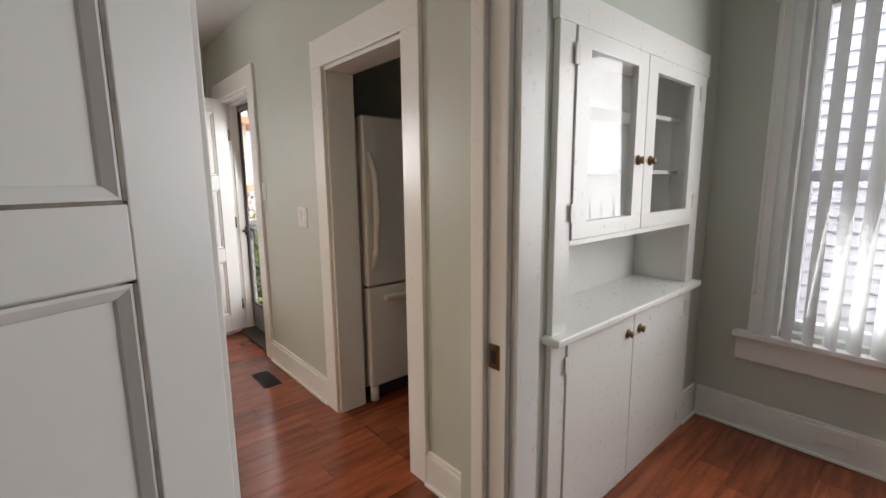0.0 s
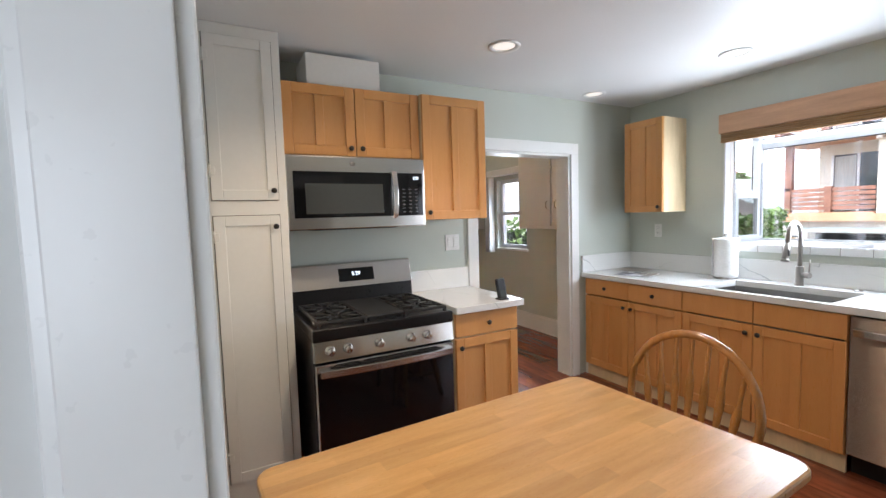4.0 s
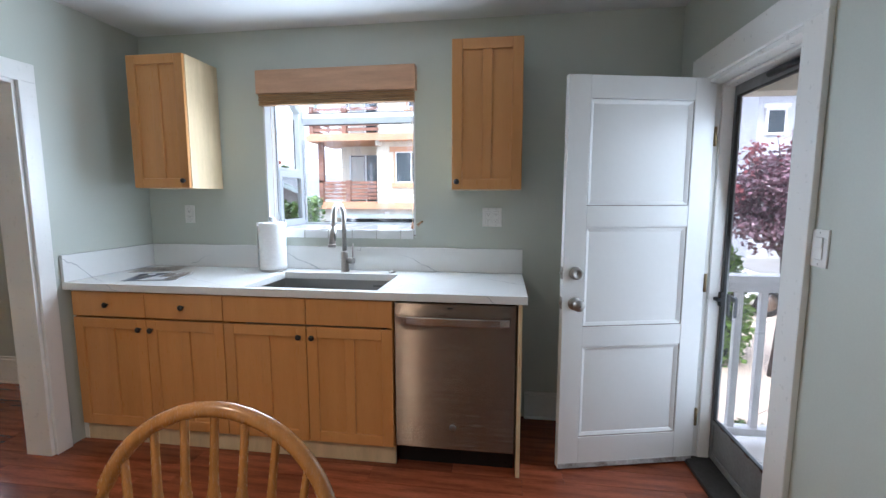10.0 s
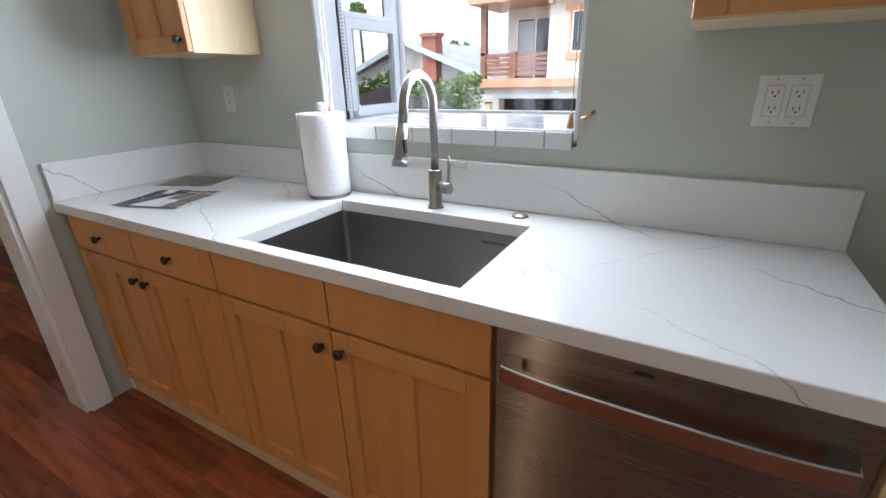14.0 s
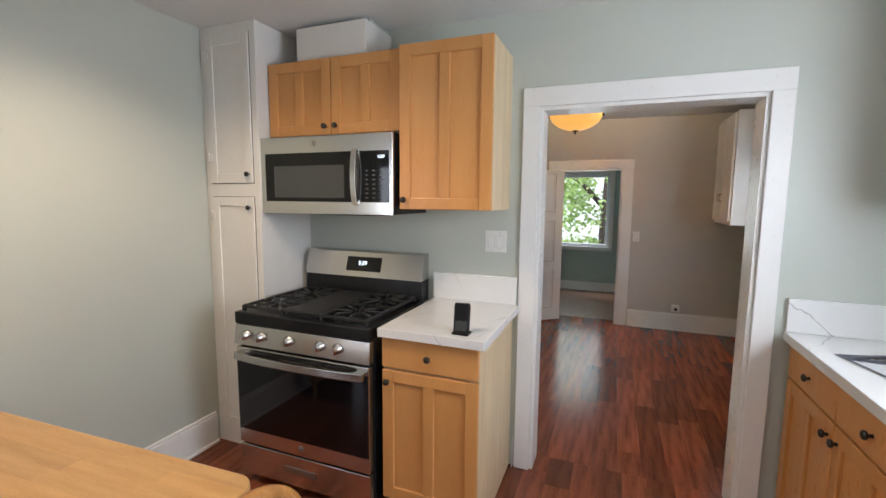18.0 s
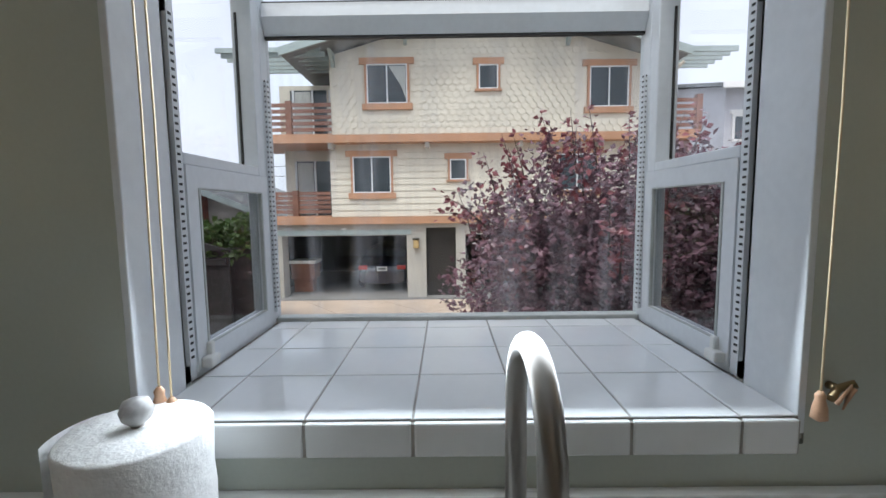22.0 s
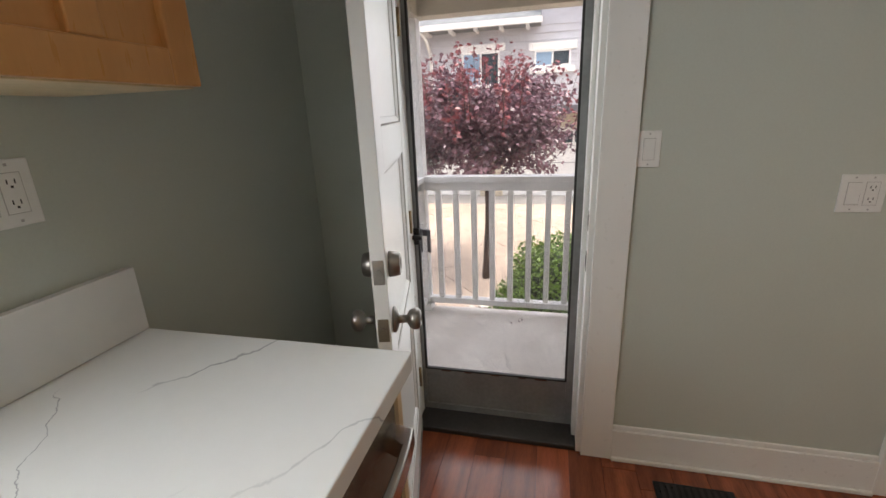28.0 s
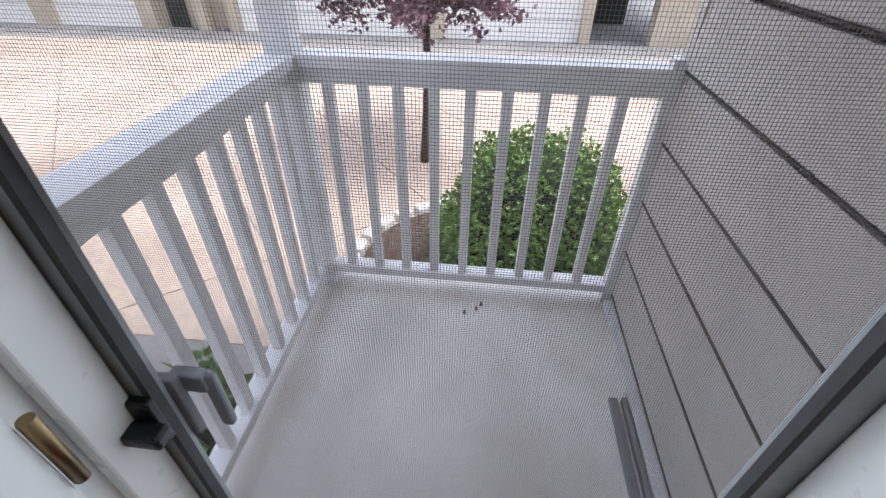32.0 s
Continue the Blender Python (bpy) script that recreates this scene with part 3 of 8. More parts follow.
# ---------------------------------------------------------------- cabinets
def knob(parent, p, axis, r=0.015):
    """A dark mushroom knob standing out from a door face."""
    bm = lathe(B(), p, [(0.006, 0), (0.0055, 0.012), (r * 0.85, 0.015), (r, 0.019), (r * 0.9, 0.025), (r * 0.5, 0.028), (0.0001, 0.0285)], 16, axis)
    return part("knob", bm, BRONZE, parent, "dark bronze round knob")


def shaker(parent, name, axis, f, sgn, a0, a1, z0, z1, cols=2, knob_at=None, fr=0.055, mid=0.05):
    """A framed door on a cabinet front f, with flat panels sunk between its stiles; sgn is the way it faces."""
    def box(bm, b0, b1, c0, c1, e0, e1, bev=0.0032):
        g0, g1 = sorted((f + sgn * e0, f + sgn * e1))
        return bx(bm, *((g0, g1, b0, b1) if axis == "x" else (b0, b1, g0, g1)), c0, c1, bev)
    g = 0.0024
    a0, a1, z0, z1 = a0 + g, a1 - g, z0 + g, z1 - g
    d = part(name, box(B(), a0 + 0.002, a1 - 0.002, z0 + 0.002, z1 - 0.002, 0.0005, 0.0075, 0), MAPLE, parent)
    for b0, b1 in ((a0, a0 + fr), (a1 - fr, a1)):
        part("stile", box(B(), b0, b1, z0, z1, 0.0, 0.0205), MAPLE, d)
    for c0, c1 in ((z1 - fr, z1), (z0, z0 + fr)):
        part("rail", box(B(), a0 + fr, a1 - fr, c0, c1, 0.0, 0.02), MAPLE, d)
    inner = (a1 - a0 - 2 * fr - mid * (cols - 1)) / cols
    for i in range(1, cols):
        b0 = a0 + fr + i * (inner + mid)
        part("mullion", box(B(), b0 - mid, b0, z0 + fr, z1 - fr, 0.0, 0.0195), MAPLE, d)
    if knob_at:
        k, kz = knob_at
        q = f + sgn * 0.02
        knob(d, (q, k, kz) if axis == "x" else (k, q, kz), ("x" if sgn > 0 else "-x") if axis == "x" else ("y" if sgn > 0 else "-y"))
    return d


def drawer(parent, axis, f, sgn, a0, a1, z0, z1, knob_on=True):
    g = 0.0024
    g0, g1 = sorted((f, f + sgn * 0.02))
    d = part("drawer_front", bx(B(), *((g0, g1, a0 + g, a1 - g) if axis == "x" else (a0 + g, a1 - g, g0, g1)), z0 + g, z1 - g, 0.003), MAPLE, parent)
    if knob_on:
        q, k = f + sgn * 0.02, (a0 + a1) / 2
        knob(d, (q, k, (z0 + z1) / 2) if axis == "x" else (k, q, (z0 + z1) / 2), ("x" if sgn > 0 else "-x") if axis == "x" else ("y" if sgn > 0 else "-y"))
    return d


CF = 3.355  # counter front
FC = 3.395  # carcass front of the sink run
CX = [-2.27, -1.825, -1.375, -0.92, -0.468]

# base cabinets under the long counter
for i, lab in ((0, "maple base cabinet with two drawers over two doors"), (2, "maple sink base cabinet with two doors")):
    t = thing("base_cabinet", lab + ", bronze knobs", "cabinet", ((CX[i] + CX[i + 2]) / 2, 3.7, 0), "maple base cabinets")
    for nm, b0, b1, c0, c1, e0, e1 in (("side", CX[i], CX[i] + 0.018, FC, 3.98, 0.1, 0.872), ("side", CX[i + 2] - 0.018, CX[i + 2], FC, 3.98, 0.1, 0.872),
                                       ("bottom", CX[i] + 0.018, CX[i + 2] - 0.018, FC, 3.98, 0.1, 0.118), ("back", CX[i] + 0.018, CX[i + 2] - 0.018, 3.962, 3.98, 0.118, 0.872)):
        part(nm, bx(B(), b0, b1, c0, c1, e0, e1), MAPLE, t)
    part("toe_kick", bx(B(), CX[i], CX[i + 2], FC + 0.012, FC + 0.03, 0.0, 0.1), MAPLE_E, t)
    for k in (0, 1):
        a0, a1 = CX[i + k], CX[i + k + 1]
        drawer(t, "y", FC, -1, a0, a1, 0.728, 0.868, knob_on=(i == 0))
        shaker(t, "cabinet_door", "y", FC, -1, a0, a1, 0.105, 0.722, 2, (a1 - 0.035 if k == 0 else a0 + 0.035, 0.668))
t = thing("filler_panel", "narrow white filler beside the base cabinet", "filler panel", (-2.28, 3.6, 0))
part("board", bx(B(), -2.298, CX[0], FC + 0.01, 3.6, 0.0, 0.872), TRIM, t)
solid("end_panel", bx(B(), 0.140, 0.160, 3.375, 3.98, 0.0, 0.872, 0.001), MAPLE_E, "pale maple end panel beside the dishwasher", "panel")

# dishwasher
t = thing("dishwasher", "stainless steel dishwasher with a bar handle", "dishwasher", (-0.165, 3.68, 0))
part("tub", bx(B(), -0.462, 0.134, 3.42, 3.96, 0.11, 0.862), DARKSLOT, t)
part("door", bx(B(), -0.462, 0.132, 3.378, 3.42, 0.118, 0.862, 0.006, 3), STEEL, t)
part("toe_kick", bx(B(), -0.46, 0.13, 3.45, 3.47, 0.0, 0.112), BLACK, t)
bow = [(-0.432 + 0.532 * k / 12, 3.318 + 0.014 * (k / 6 - 1) ** 4) for k in range(13)]
back = [(x, y + 0.016) for x, y in reversed(bow[1:-1])]
bm = prism(B(), [(-0.438, 3.378)] + bow + [(0.106, 3.378), (0.070, 3.378)] + back + [(-0.402, 3.378)], "z", 0.768, 0.806, 0.003)
part("handle", bm, STEEL_H, t, "brushed steel bar handle")
part("badge", lathe(B(), (-0.17, 3.378, 0.235), [(0.016, 0), (0.016, 0.002), (0.0001, 0.002)], 20, "-y"), NICKEL, t, "small round metal badge")
part("vent_mark", bx(B(), -0.20, -0.17, 3.3765, 3.379, 0.838, 0.844), DARKSLOT, t)

# worktop with the sink cut out of it
SX0, SX1, SY0, SY1 = -1.272, -0.553, 3.402, 3.85
t = thing("worktop", "white quartz worktop with thin grey veins", "countertop", (-1.05, 3.7, 0.874))
bm = B()
ox0, ox1, oy0, oy1 = -2.298, 0.182, CF, 3.998
r = 0.015
xs, ys = [ox0, SX0, SX1, ox1], [oy0, SY0, SY1, oy1]
for i in range(3):
    for j in range(3):
        if not (i == 1 and j == 1):
            bx(bm, xs[i], xs[i + 1], ys[j], ys[j + 1], 0.874, 0.914)
bmesh.ops.remove_doubles(bm, verts=bm.verts, dist=1e-5)
inner = [f for f in bm.faces if sum(1 for e in f.edges if len(e.link_faces) > 2) >= 4]
bmesh.ops.delete(bm, geom=inner, context="FACES_ONLY")
rim = [e for e in bm.edges if len(e.link_faces) == 2 and e.calc_face_angle(0) > 1.2]
bmesh.ops.bevel(bm, geom=rim, offset=0.003, segments=2, affect="EDGES", profile=0.5)
part("slab", bm, QUARTZ, t)
part("backsplash", bx(B(), -2.28, 0.18, 3.978, 3.999, 0.915, 1.062, 0.002), QUARTZ, t)
part("side_splash", bx(B(), -2.299, -2.28, 3.357, 3.999, 0.915, 1.062, 0.002), QUARTZ, t)

# undermount sink
t = thing("kitchen_sink", "undermount stainless steel single bowl sink", "sink", (-0.91, 3.62, 0.66))
bm = B()
d = 0.22
ring = lambda o, z: [bm.verts.new(p) for p in ((SX0 - o, SY0 - o, z), (SX1 + o, SY0 - o, z), (SX1 + o, SY1 + o, z), (SX0 - o, SY1 + o, z))]
a, b_, c_ = ring(0.025, 0.8735), ring(0.004, 0.8735), ring(-0.004, 0.874 - d)
for p, q in ((a, b_), (b_, c_)):
    for i in range(4):
        bm.faces.new((p[i], p[(i + 1) % 4], q[(i + 1) % 4], q[i]))
bm.faces.new(c_)
bmesh.ops.bevel(bm, geom=[e for e in bm.edges if not e.is_boundary and min(v.co.z for v in e.verts) < 0.8], offset=0.014, segments=3, affect="EDGES", profile=0.5)
part("bowl", bm, SINKM, t)
dx, dy = -0.893, 3.711
part("drain_rim", lathe(B(), (dx, dy, 0.6545), [(0.036, 0.0), (0.058, 0.0), (0.056, 0.004), (0.042, 0.004), (0.036, -0.01)], 28), NICKEL, t)
part("drain_throat", lathe(B(), (dx, dy, 0.6548), [(0.041, 0.0), (0.041, 0.0012), (0.0001, 0.0012)], 24), DARKSLOT, t)
part("drain_basket", lathe(B(), (dx, dy, 0.656), [(0.020, 0.0), (0.019, 0.003), (0.008, 0.004), (0.006, 0.010), (0.0001, 0.011)], 24), BRONZE, t)
part("stamp", bx(B(), -0.71, -0.63, 3.8525, 3.8545, 0.835, 0.845), mat("engraved_mark", (0.2, 0.2, 0.2), 0.5, 0.8, bump=0), t)

# faucet
fx, fy = -0.908, 3.912
t = thing("faucet", "brushed nickel gooseneck pull-down faucet", "faucet", (fx, fy, 0.914))
part("base", lathe(B(), (fx, fy, 0.914), [(0.027, 0), (0.027, 0.006), (0.023, 0.009), (0.0225, 0.125), (0.021, 0.128), (0.0001, 0.128)], 24), NICKEL, t)
arc = [(fx, fy, 1.04), (fx, fy, 1.22)] + [(fx + 0.002 - 0.002 * math.cos(a), fy - 0.085 + 0.085 * math.cos(a), 1.24 + 0.092 * math.sin(a)) for a in [math.pi * k / 14 for k in range(15)]]
arc += [(fx + 0.004, fy - 0.178, 1.20)]
part("spout", tube(B(), arc, 0.0135, 14), NICKEL, t)
bm = tube(B(), [(fx + 0.004, fy - 0.178, 1.205), (fx + 0.003, fy - 0.190, 1.15), (fx + 0.003, fy - 0.200, 1.105)], 0.017, 16, [0.0155, 0.0185, 0.0195])
spray = part("spray_head", bm, NICKEL, t)
part("spray_rim", tube(B(), [(fx + 0.003, fy - 0.200, 1.104), (fx + 0.003, fy - 0.204, 1.088)], 0.02, 16, [0.0235, 0.0225]), NICKEL, spray)
part("spray_button", bx(B(), fx + 0.016, fx + 0.025, fy - 0.203, fy - 0.188, 1.125, 1.165, 0.003), DARKSLOT, spray)
part("valve", cyl(B(), (fx + 0.02, fy - 0.003, 0.985), (fx + 0.062, fy - 0.012, 0.985), 0.019, 0.019, 20), NICKEL, t)
part("lever", tube(B(), [(fx + 0.055, fy - 0.01, 0.99), (fx + 0.058, fy - 0.008, 1.09)], 0.0045, 10), NICKEL, t)
solid("air_switch_button", lathe(B(), (-0.612, 3.925, 0.914), [(0.024, 0), (0.024, 0.004), (0.02, 0.007), (0.014, 0.007), (0.013, 0.010), (0.0001, 0.0105)], 24), NICKEL, "round nickel disposal button on the worktop", "button")


# wall cabinets beside the window
def wall_cabinet(x0, x1, knob_x, lab, z0=1.412):
    t = thing("wall_cabinet", lab, "cabinet", ((x0 + x1) / 2, 3.86, z0), "maple wall cabinets")
    part("carcass", bx(B(), x0, x1, 3.712, 3.998, z0, 2.186, 0.001), MAPLE_E, t)
    shaker(t, "cabinet_door", "y", 3.712, -1, x0, x1, z0, 2.188, 2, (knob_x, z0 + 0.043))


wall_cabinet(-2.118, -1.755, -1.785, "maple wall cabinet with a pale side, hung beside the window", 1.426)
wall_cabinet(-0.218, 0.155, -0.188, "maple wall cabinet hung between window and door")

# pantry in the corner
PX = -1.885
t = thing("pantry_cabinet", "tall white painted pantry cabinet with two doors", "cabinet", (-2.1, 0.64, 0))
bm = bx(B(), XW + 0.002, PX, YS + 0.002, 0.842, 0.0, CH - 0.002, 0.002)
part("carcass", bm, CREAM, t)


GAP = mat("shadow_gap", (0.13, 0.115, 0.09), 0.8, bump=0)


def old_door(z0, z1, kz):
    y0, y1 = YS + 0.045, 0.80
    s = 0.05
    d = part("cabinet_door", bx(B(), PX + 0.0005, PX + 0.004, y0 + 0.002, y1 - 0.002, z0 + 0.002, z1 - 0.002), CREAM, t)
    # dark sheet paints the shadow in the gap round the door
    part("door_gap", bx(B(), PX, PX + 0.0006, y0 - 0.0035, y1 + 0.0035, z0 - 0.0035, z1 + 0.0035), GAP, t)
    for a0, a1 in ((y0, y0 + s), (y1 - s, y1)):
        part("stile", bx(B(), PX + 0.0005, PX + 0.0112, a0, a1, z0, z1, 0.002), CREAM, d)
    for c0, c1 in ((z0, z0 + s), (z1 - s, z1)):
        part("rail", bx(B(), PX + 0.0005, PX + 0.011, y0 + s, y1 - s, c0, c1, 0.002), CREAM, d)
    knob(d, (PX + 0.011, y1 - 0.022, kz), "x", 0.014)
    for hz in (z0 + 0.14, z1 - 0.10):
        bm = bx(B(), PX + 0.001, PX + 0.014, y0 - 0.022, y0 + 0.022, hz - 0.02, hz + 0.02, 0.003)
        cyl(bm, (PX + 0.013, y0, hz - 0.03), (PX + 0.013, y0, hz + 0.03), 0.004)
        part("hinge", bm, CREAM, d, "painted-over butterfly hinge")


old_door(1.553, 2.34, 1.60)
old_door(0.12, 1.475, 1.418)

# base cabinet beside the range
WF = -1.69
t = thing("base_cabinet", "narrow maple base cabinet between range and doorway", "cabinet", (-2.0, 1.92, 0), "maple base cabinets")
part("carcass", bx(B(), XW + 0.002, WF, 1.705, 2.155, 0.1, 0.872, 0.001), MAPLE_E, t)
part("toe_kick", bx(B(), XW + 0.002, WF - 0.05, 1.705, 2.155, 0.0, 0.1), MAPLE_E, t)
drawer(t, "x", WF, 1, 1.705, 2.157, 0.728, 0.868)
shaker(t, "cabinet_door", "x", WF, 1, 1.705, 2.157, 0.105, 0.722, 2, (1.735, 0.668))
t = thing("worktop_small", "short white quartz worktop beside the range", "countertop", (-1.97, 1.93, 0.874))
part("slab", bx(B(), XW + 0.002, -1.64, 1.70, 2.188, 0.874, 0.914, 0.003), QUARTZ, t)
part("backsplash", bx(B(), XW + 0.001, XW + 0.021, 1.70, 2.176, 0.915, 1.062, 0.002), QUARTZ, t)

# wall cabinets over the range
t = thing("wall_cabinet", "wide maple wall cabinet over the microwave", "cabinet", (-2.1, 1.24, 1.80), "maple wall cabinets")
part("carcass", bx(B(), XW + 0.002, -1.985, 0.847, 1.655, 1.80, 2.19, 0.001), MAPLE_E, t)
shaker(t, "cabinet_door", "x", -1.985, 1, 0.847, 1.251, 1.80, 2.19, 2, (1.218, 1.845))
shaker(t, "cabinet_door", "x", -1.985, 1, 1.251, 1.655, 1.80, 2.19, 2, (1.284, 1.845))
t = thing("wall_cabinet", "tall maple wall cabinet beside the microwave", "cabinet", (-2.1, 1.9, 1.42), "maple wall cabinets")
part("carcass", bx(B(), XW + 0.002, -1.952, 1.66, 2.122, 1.424, 2.19, 0.001), MAPLE_E, t)
shaker(t, "cabinet_door", "x", -1.952, 1, 1.66, 2.122, 1.422, 2.192, 2, (1.69, 1.47))
t = thing("duct_cover", "white painted box covering the vent duct", "duct cover", (-2.15, 1.22, 2.19))
part("box", bx(B(), XW + 0.001, -2.02, 1.00, 1.43, 2.191, 2.372, 0.003), CREAM, t)
part("neck", bx(B(), XW + 0.001, -2.10, 1.02, 1.41, 2.372, CH - 0.001), WALL, t)

# ---------------------------------------------------------------- gas range
RY0, RY1 = 0.887, 1.668
RW = RY1 - RY0
t = thing("gas_range", "stainless steel gas range with black cooktop and oven door", "range", (-1.95, 1.28, 0))
part("body", bx(B(), -2.27, -1.665, RY0, RY1, 0.06, 0.845, 0.003), BLACK, t)
part("cooktop", bx(B(), -2.22, -1.632, RY0 - 0.002, RY1 + 0.002, 0.845, 0.906, 0.008, 3), BLACK, t, "black enamel cooktop")
bm = prism(B(), [(-1.665, 0.735), (-1.622, 0.745), (-1.637, 0.842), (-1.665, 0.844)], "y", RY0, RY1, 0.003)
panel = part("control_panel", bm, STEEL_H, t, "brushed steel control panel")
for k in (0.10, 0.215, 0.43, 0.66, 0.785):
    y = RY0 + RW * k
    bm = lathe(B(), (-1.632, y, 0.794), [(0.026, 0.0), (0.026, 0.004), (0.021, 0.006), (0.019, 0.030), (0.016, 0.034), (0.0001, 0.034)], 22, "x")
    bx(bm, -1.602, -1.594, y - 0.005, y + 0.005, 0.776, 0.812, 0.002)
    part("knob", bm, STEEL_H, panel, "steel burner knob")
door = part("oven_door", bx(B(), -1.664, -1.630, RY0 + 0.004, RY1 - 0.004, 0.222, 0.728, 0.004), STEEL_H, t)
part("oven_window", bx(B(), -1.631, -1.6265, RY0 + 0.010, RY1 - 0.010, 0.298, 0.690, 0.001), BGLASS, door, "black glass oven window")
for i in range(4):
    y0 = RY0 + 0.10 + i * 0.15
    part("vent_slot", bx(B(), -1.6305, -1.6285, y0, y0 + 0.12, 0.716, 0.722), DARKSLOT, door)
    part("vent_slot", bx(B(), -1.6305, -1.6285, y0, y0 + 0.12, 0.704, 0.709), DARKSLOT, door)
hp = [(-1.574 - 0.022 * (2 * k / 12 - 1) ** 2, RY0 + 0.022 + (RW - 0.044) * k / 12) for k in range(13)]
back = [(x - 0.016, y) for x, y in reversed(hp[1:-1])]
bm = prism(B(), [(-1.632, RY0 + 0.02)] + hp + [(-1.632, RY1 - 0.02), (-1.632, RY1 - 0.065)] + back + [(-1.632, RY0 + 0.065)], "z", 0.672, 0.708, 0.003)
part("handle", bm, STEEL_H, door, "curved steel bar handle")
part("badge", lathe(B(), (-1.630, (RY0 + RY1) / 2, 0.262), [(0.014, 0), (0.014, 0.0015), (0.0001, 0.0015)], 18, "x"), NICKEL, door)
dr = part("storage_drawer", bx(B(), -1.664, -1.632, RY0 + 0.004, RY1 - 0.004, 0.055, 0.212, 0.004), STEEL_H, t)
part("pull", bx(B(), -1.634, -1.629, 1.18, 1.36, 0.120, 0.152, 0.004), NICKEL, dr, "recessed drawer pull")
for y in (RY0 + 0.05, RY1 - 0.05):
    for x in (-2.2, -1.72):
        part("foot", cyl(B(), (x, y, 0), (x, y, 0.062), 0.016), BLACK, t)
bm = prism(B(), [(-2.285, 0.90), (-2.185, 0.90), (-2.195, 1.02), (-2.285, 1.02)], "y", RY0, RY1, 0.003)
part("lower_backguard", bm, BLACK, t)
bm = prism(B(), [(-2.285, 1.02), (-2.182, 1.02), (-2.225, 1.160), (-2.24, 1.168), (-2.285, 1.168)], "y", RY0, RY1, 0.003)
guard = part("backguard", bm, STEEL_H, t, "brushed steel backguard with a clock")
bm = bx(B(), -0.115, 0.115, -0.042, 0.042, -0.002, 0.0035, 0.002)
bm.transform(Matrix.Translation((-2.204, 1.29, 1.092)) @ pose(0, 0, 0, 73, 0, 90))
part("clock_display", bm, BGLASS, guard, "black glass clock display")
words("clock_digits", "5:29", 0.034, Matrix.Translation((-2.1995, 1.285, 1.098)) @ pose(0, 0, 0, 73, 0, 90), glow("clock_light", (0.75, 0.9, 1.0), 0.55), guard)
for k in range(6):
    bm = bx(B(), -0.009, 0.009, -0.0022, 0.0022, 0, 0.0044)
    bm.transform(Matrix.Translation((-2.2, 1.2 + 0.018 + k * 0.030, 1.066)) @ pose(0, 0, 0, 73, 0, 90))
    part("button_mark", bm, mat("button_grey", (0.12, 0.125, 0.13), 0.5, bump=0) if k == 0 else bpy.data.materials["button_grey"], guard)


def grate(y0, y1):
    bm = B()
    z = 0.934
    for y in (y0, y1):
        bx(bm, -2.17, -1.66, y - 0.007, y + 0.007, z - 0.012, z + 0.004, 0.003)
    for x in (-2.165, -1.915, -1.665):
        bx(bm, x - 0.007, x + 0.007, y0, y1, z - 0.012, z + 0.004, 0.003)
    ym = (y0 + y1) / 2
    for x in (-2.04, -1.79):
        for a in range(8):
            u = math.pi * a / 4 + 0.2
            p, q = (x + 0.028 * math.cos(u), ym + 0.028 * math.sin(u), z), (x + 0.118 * math.cos(u), max(y0, min(y1, ym + 0.125 * math.sin(u))), z)
            cyl(bm, p, q, 0.006, 0.007, 6)
    for x in (-2.165, -1.665):
        for y in (y0, y1):
            bx(bm, x - 0.008, x + 0.008, y - 0.008, y + 0.008, 0.904, z)
    part("grate", bm, IRON, t, "cast iron burner grate")
    for x in (-2.04, -1.79):
        part("burner", lathe(B(), (x, ym, 0.905), [(0.05, 0), (0.05, 0.006), (0.038, 0.008), (0.038, 0.016), (0.03, 0.02), (0.0001, 0.02)], 22), BLACK, t)


grate(RY0 + 0.035, RY0 + 0.275)
grate(RY1 - 0.275, RY1 - 0.035)
bm = bx(B(), -2.17, -1.66, RY0 + 0.285, RY1 - 0.285, 0.922, 0.938, 0.005)
for x in (-2.15, -1.68):
    bx(bm, x - 0.01, x + 0.01, RY0 + 0.30, RY1 - 0.30, 0.904, 0.924)
part("griddle", bm, IRON, t, "flat cast iron griddle plate")

# microwave over the range
MY0, MY1, MZ0, MZ1, MX = 0.842, 1.645, 1.390, 1.790, -1.893
t = thing("microwave", "over-range stainless steel microwave with black glass door", "microwave", (-2.1, 1.25, MZ0))
part("body", bx(B(), -2.295, MX - 0.022, MY0, MY1, MZ0 + 0.006, MZ1, 0.003), BLACK, t)
part("grease_filter", bx(B(), -2.22, -2.0, MY0 + 0.15, MY1 - 0.15, MZ0 - 0.006, MZ0 + 0.006, 0.002), DARKSLOT, t)
front = part("door", bx(B(), MX - 0.022, MX, MY0, MY1, MZ0, MZ1, 0.006, 3), STEEL_H, t, "brushed steel door")
part("window", bx(B(), MX - 0.001, MX + 0.0025, MY0 + 0.035, 1.432, MZ0 + 0.065, MZ1 - 0.085, 0.002), BGLASS, front, "black glass window")
part("inner_window", bx(B(), MX + 0.0015, MX + 0.0032, MY0 + 0.095, 1.375, MZ0 + 0.085, MZ1 - 0.15, 0.001), DGREY, front)
part("keypad", bx(B(), MX - 0.001, MX + 0.0025, 1.462, 1.628, MZ0 + 0.065, MZ1 - 0.085, 0.002), BGLASS, front, "black glass keypad")
hp = [(MX + 0.036 - 0.018 * (k / 5 - 1) ** 2, MZ0 + 0.052 + 0.27 * k / 10) for k in range(11)]
back = [(x - 0.012, z) for x, z in reversed(hp[1:-1])]
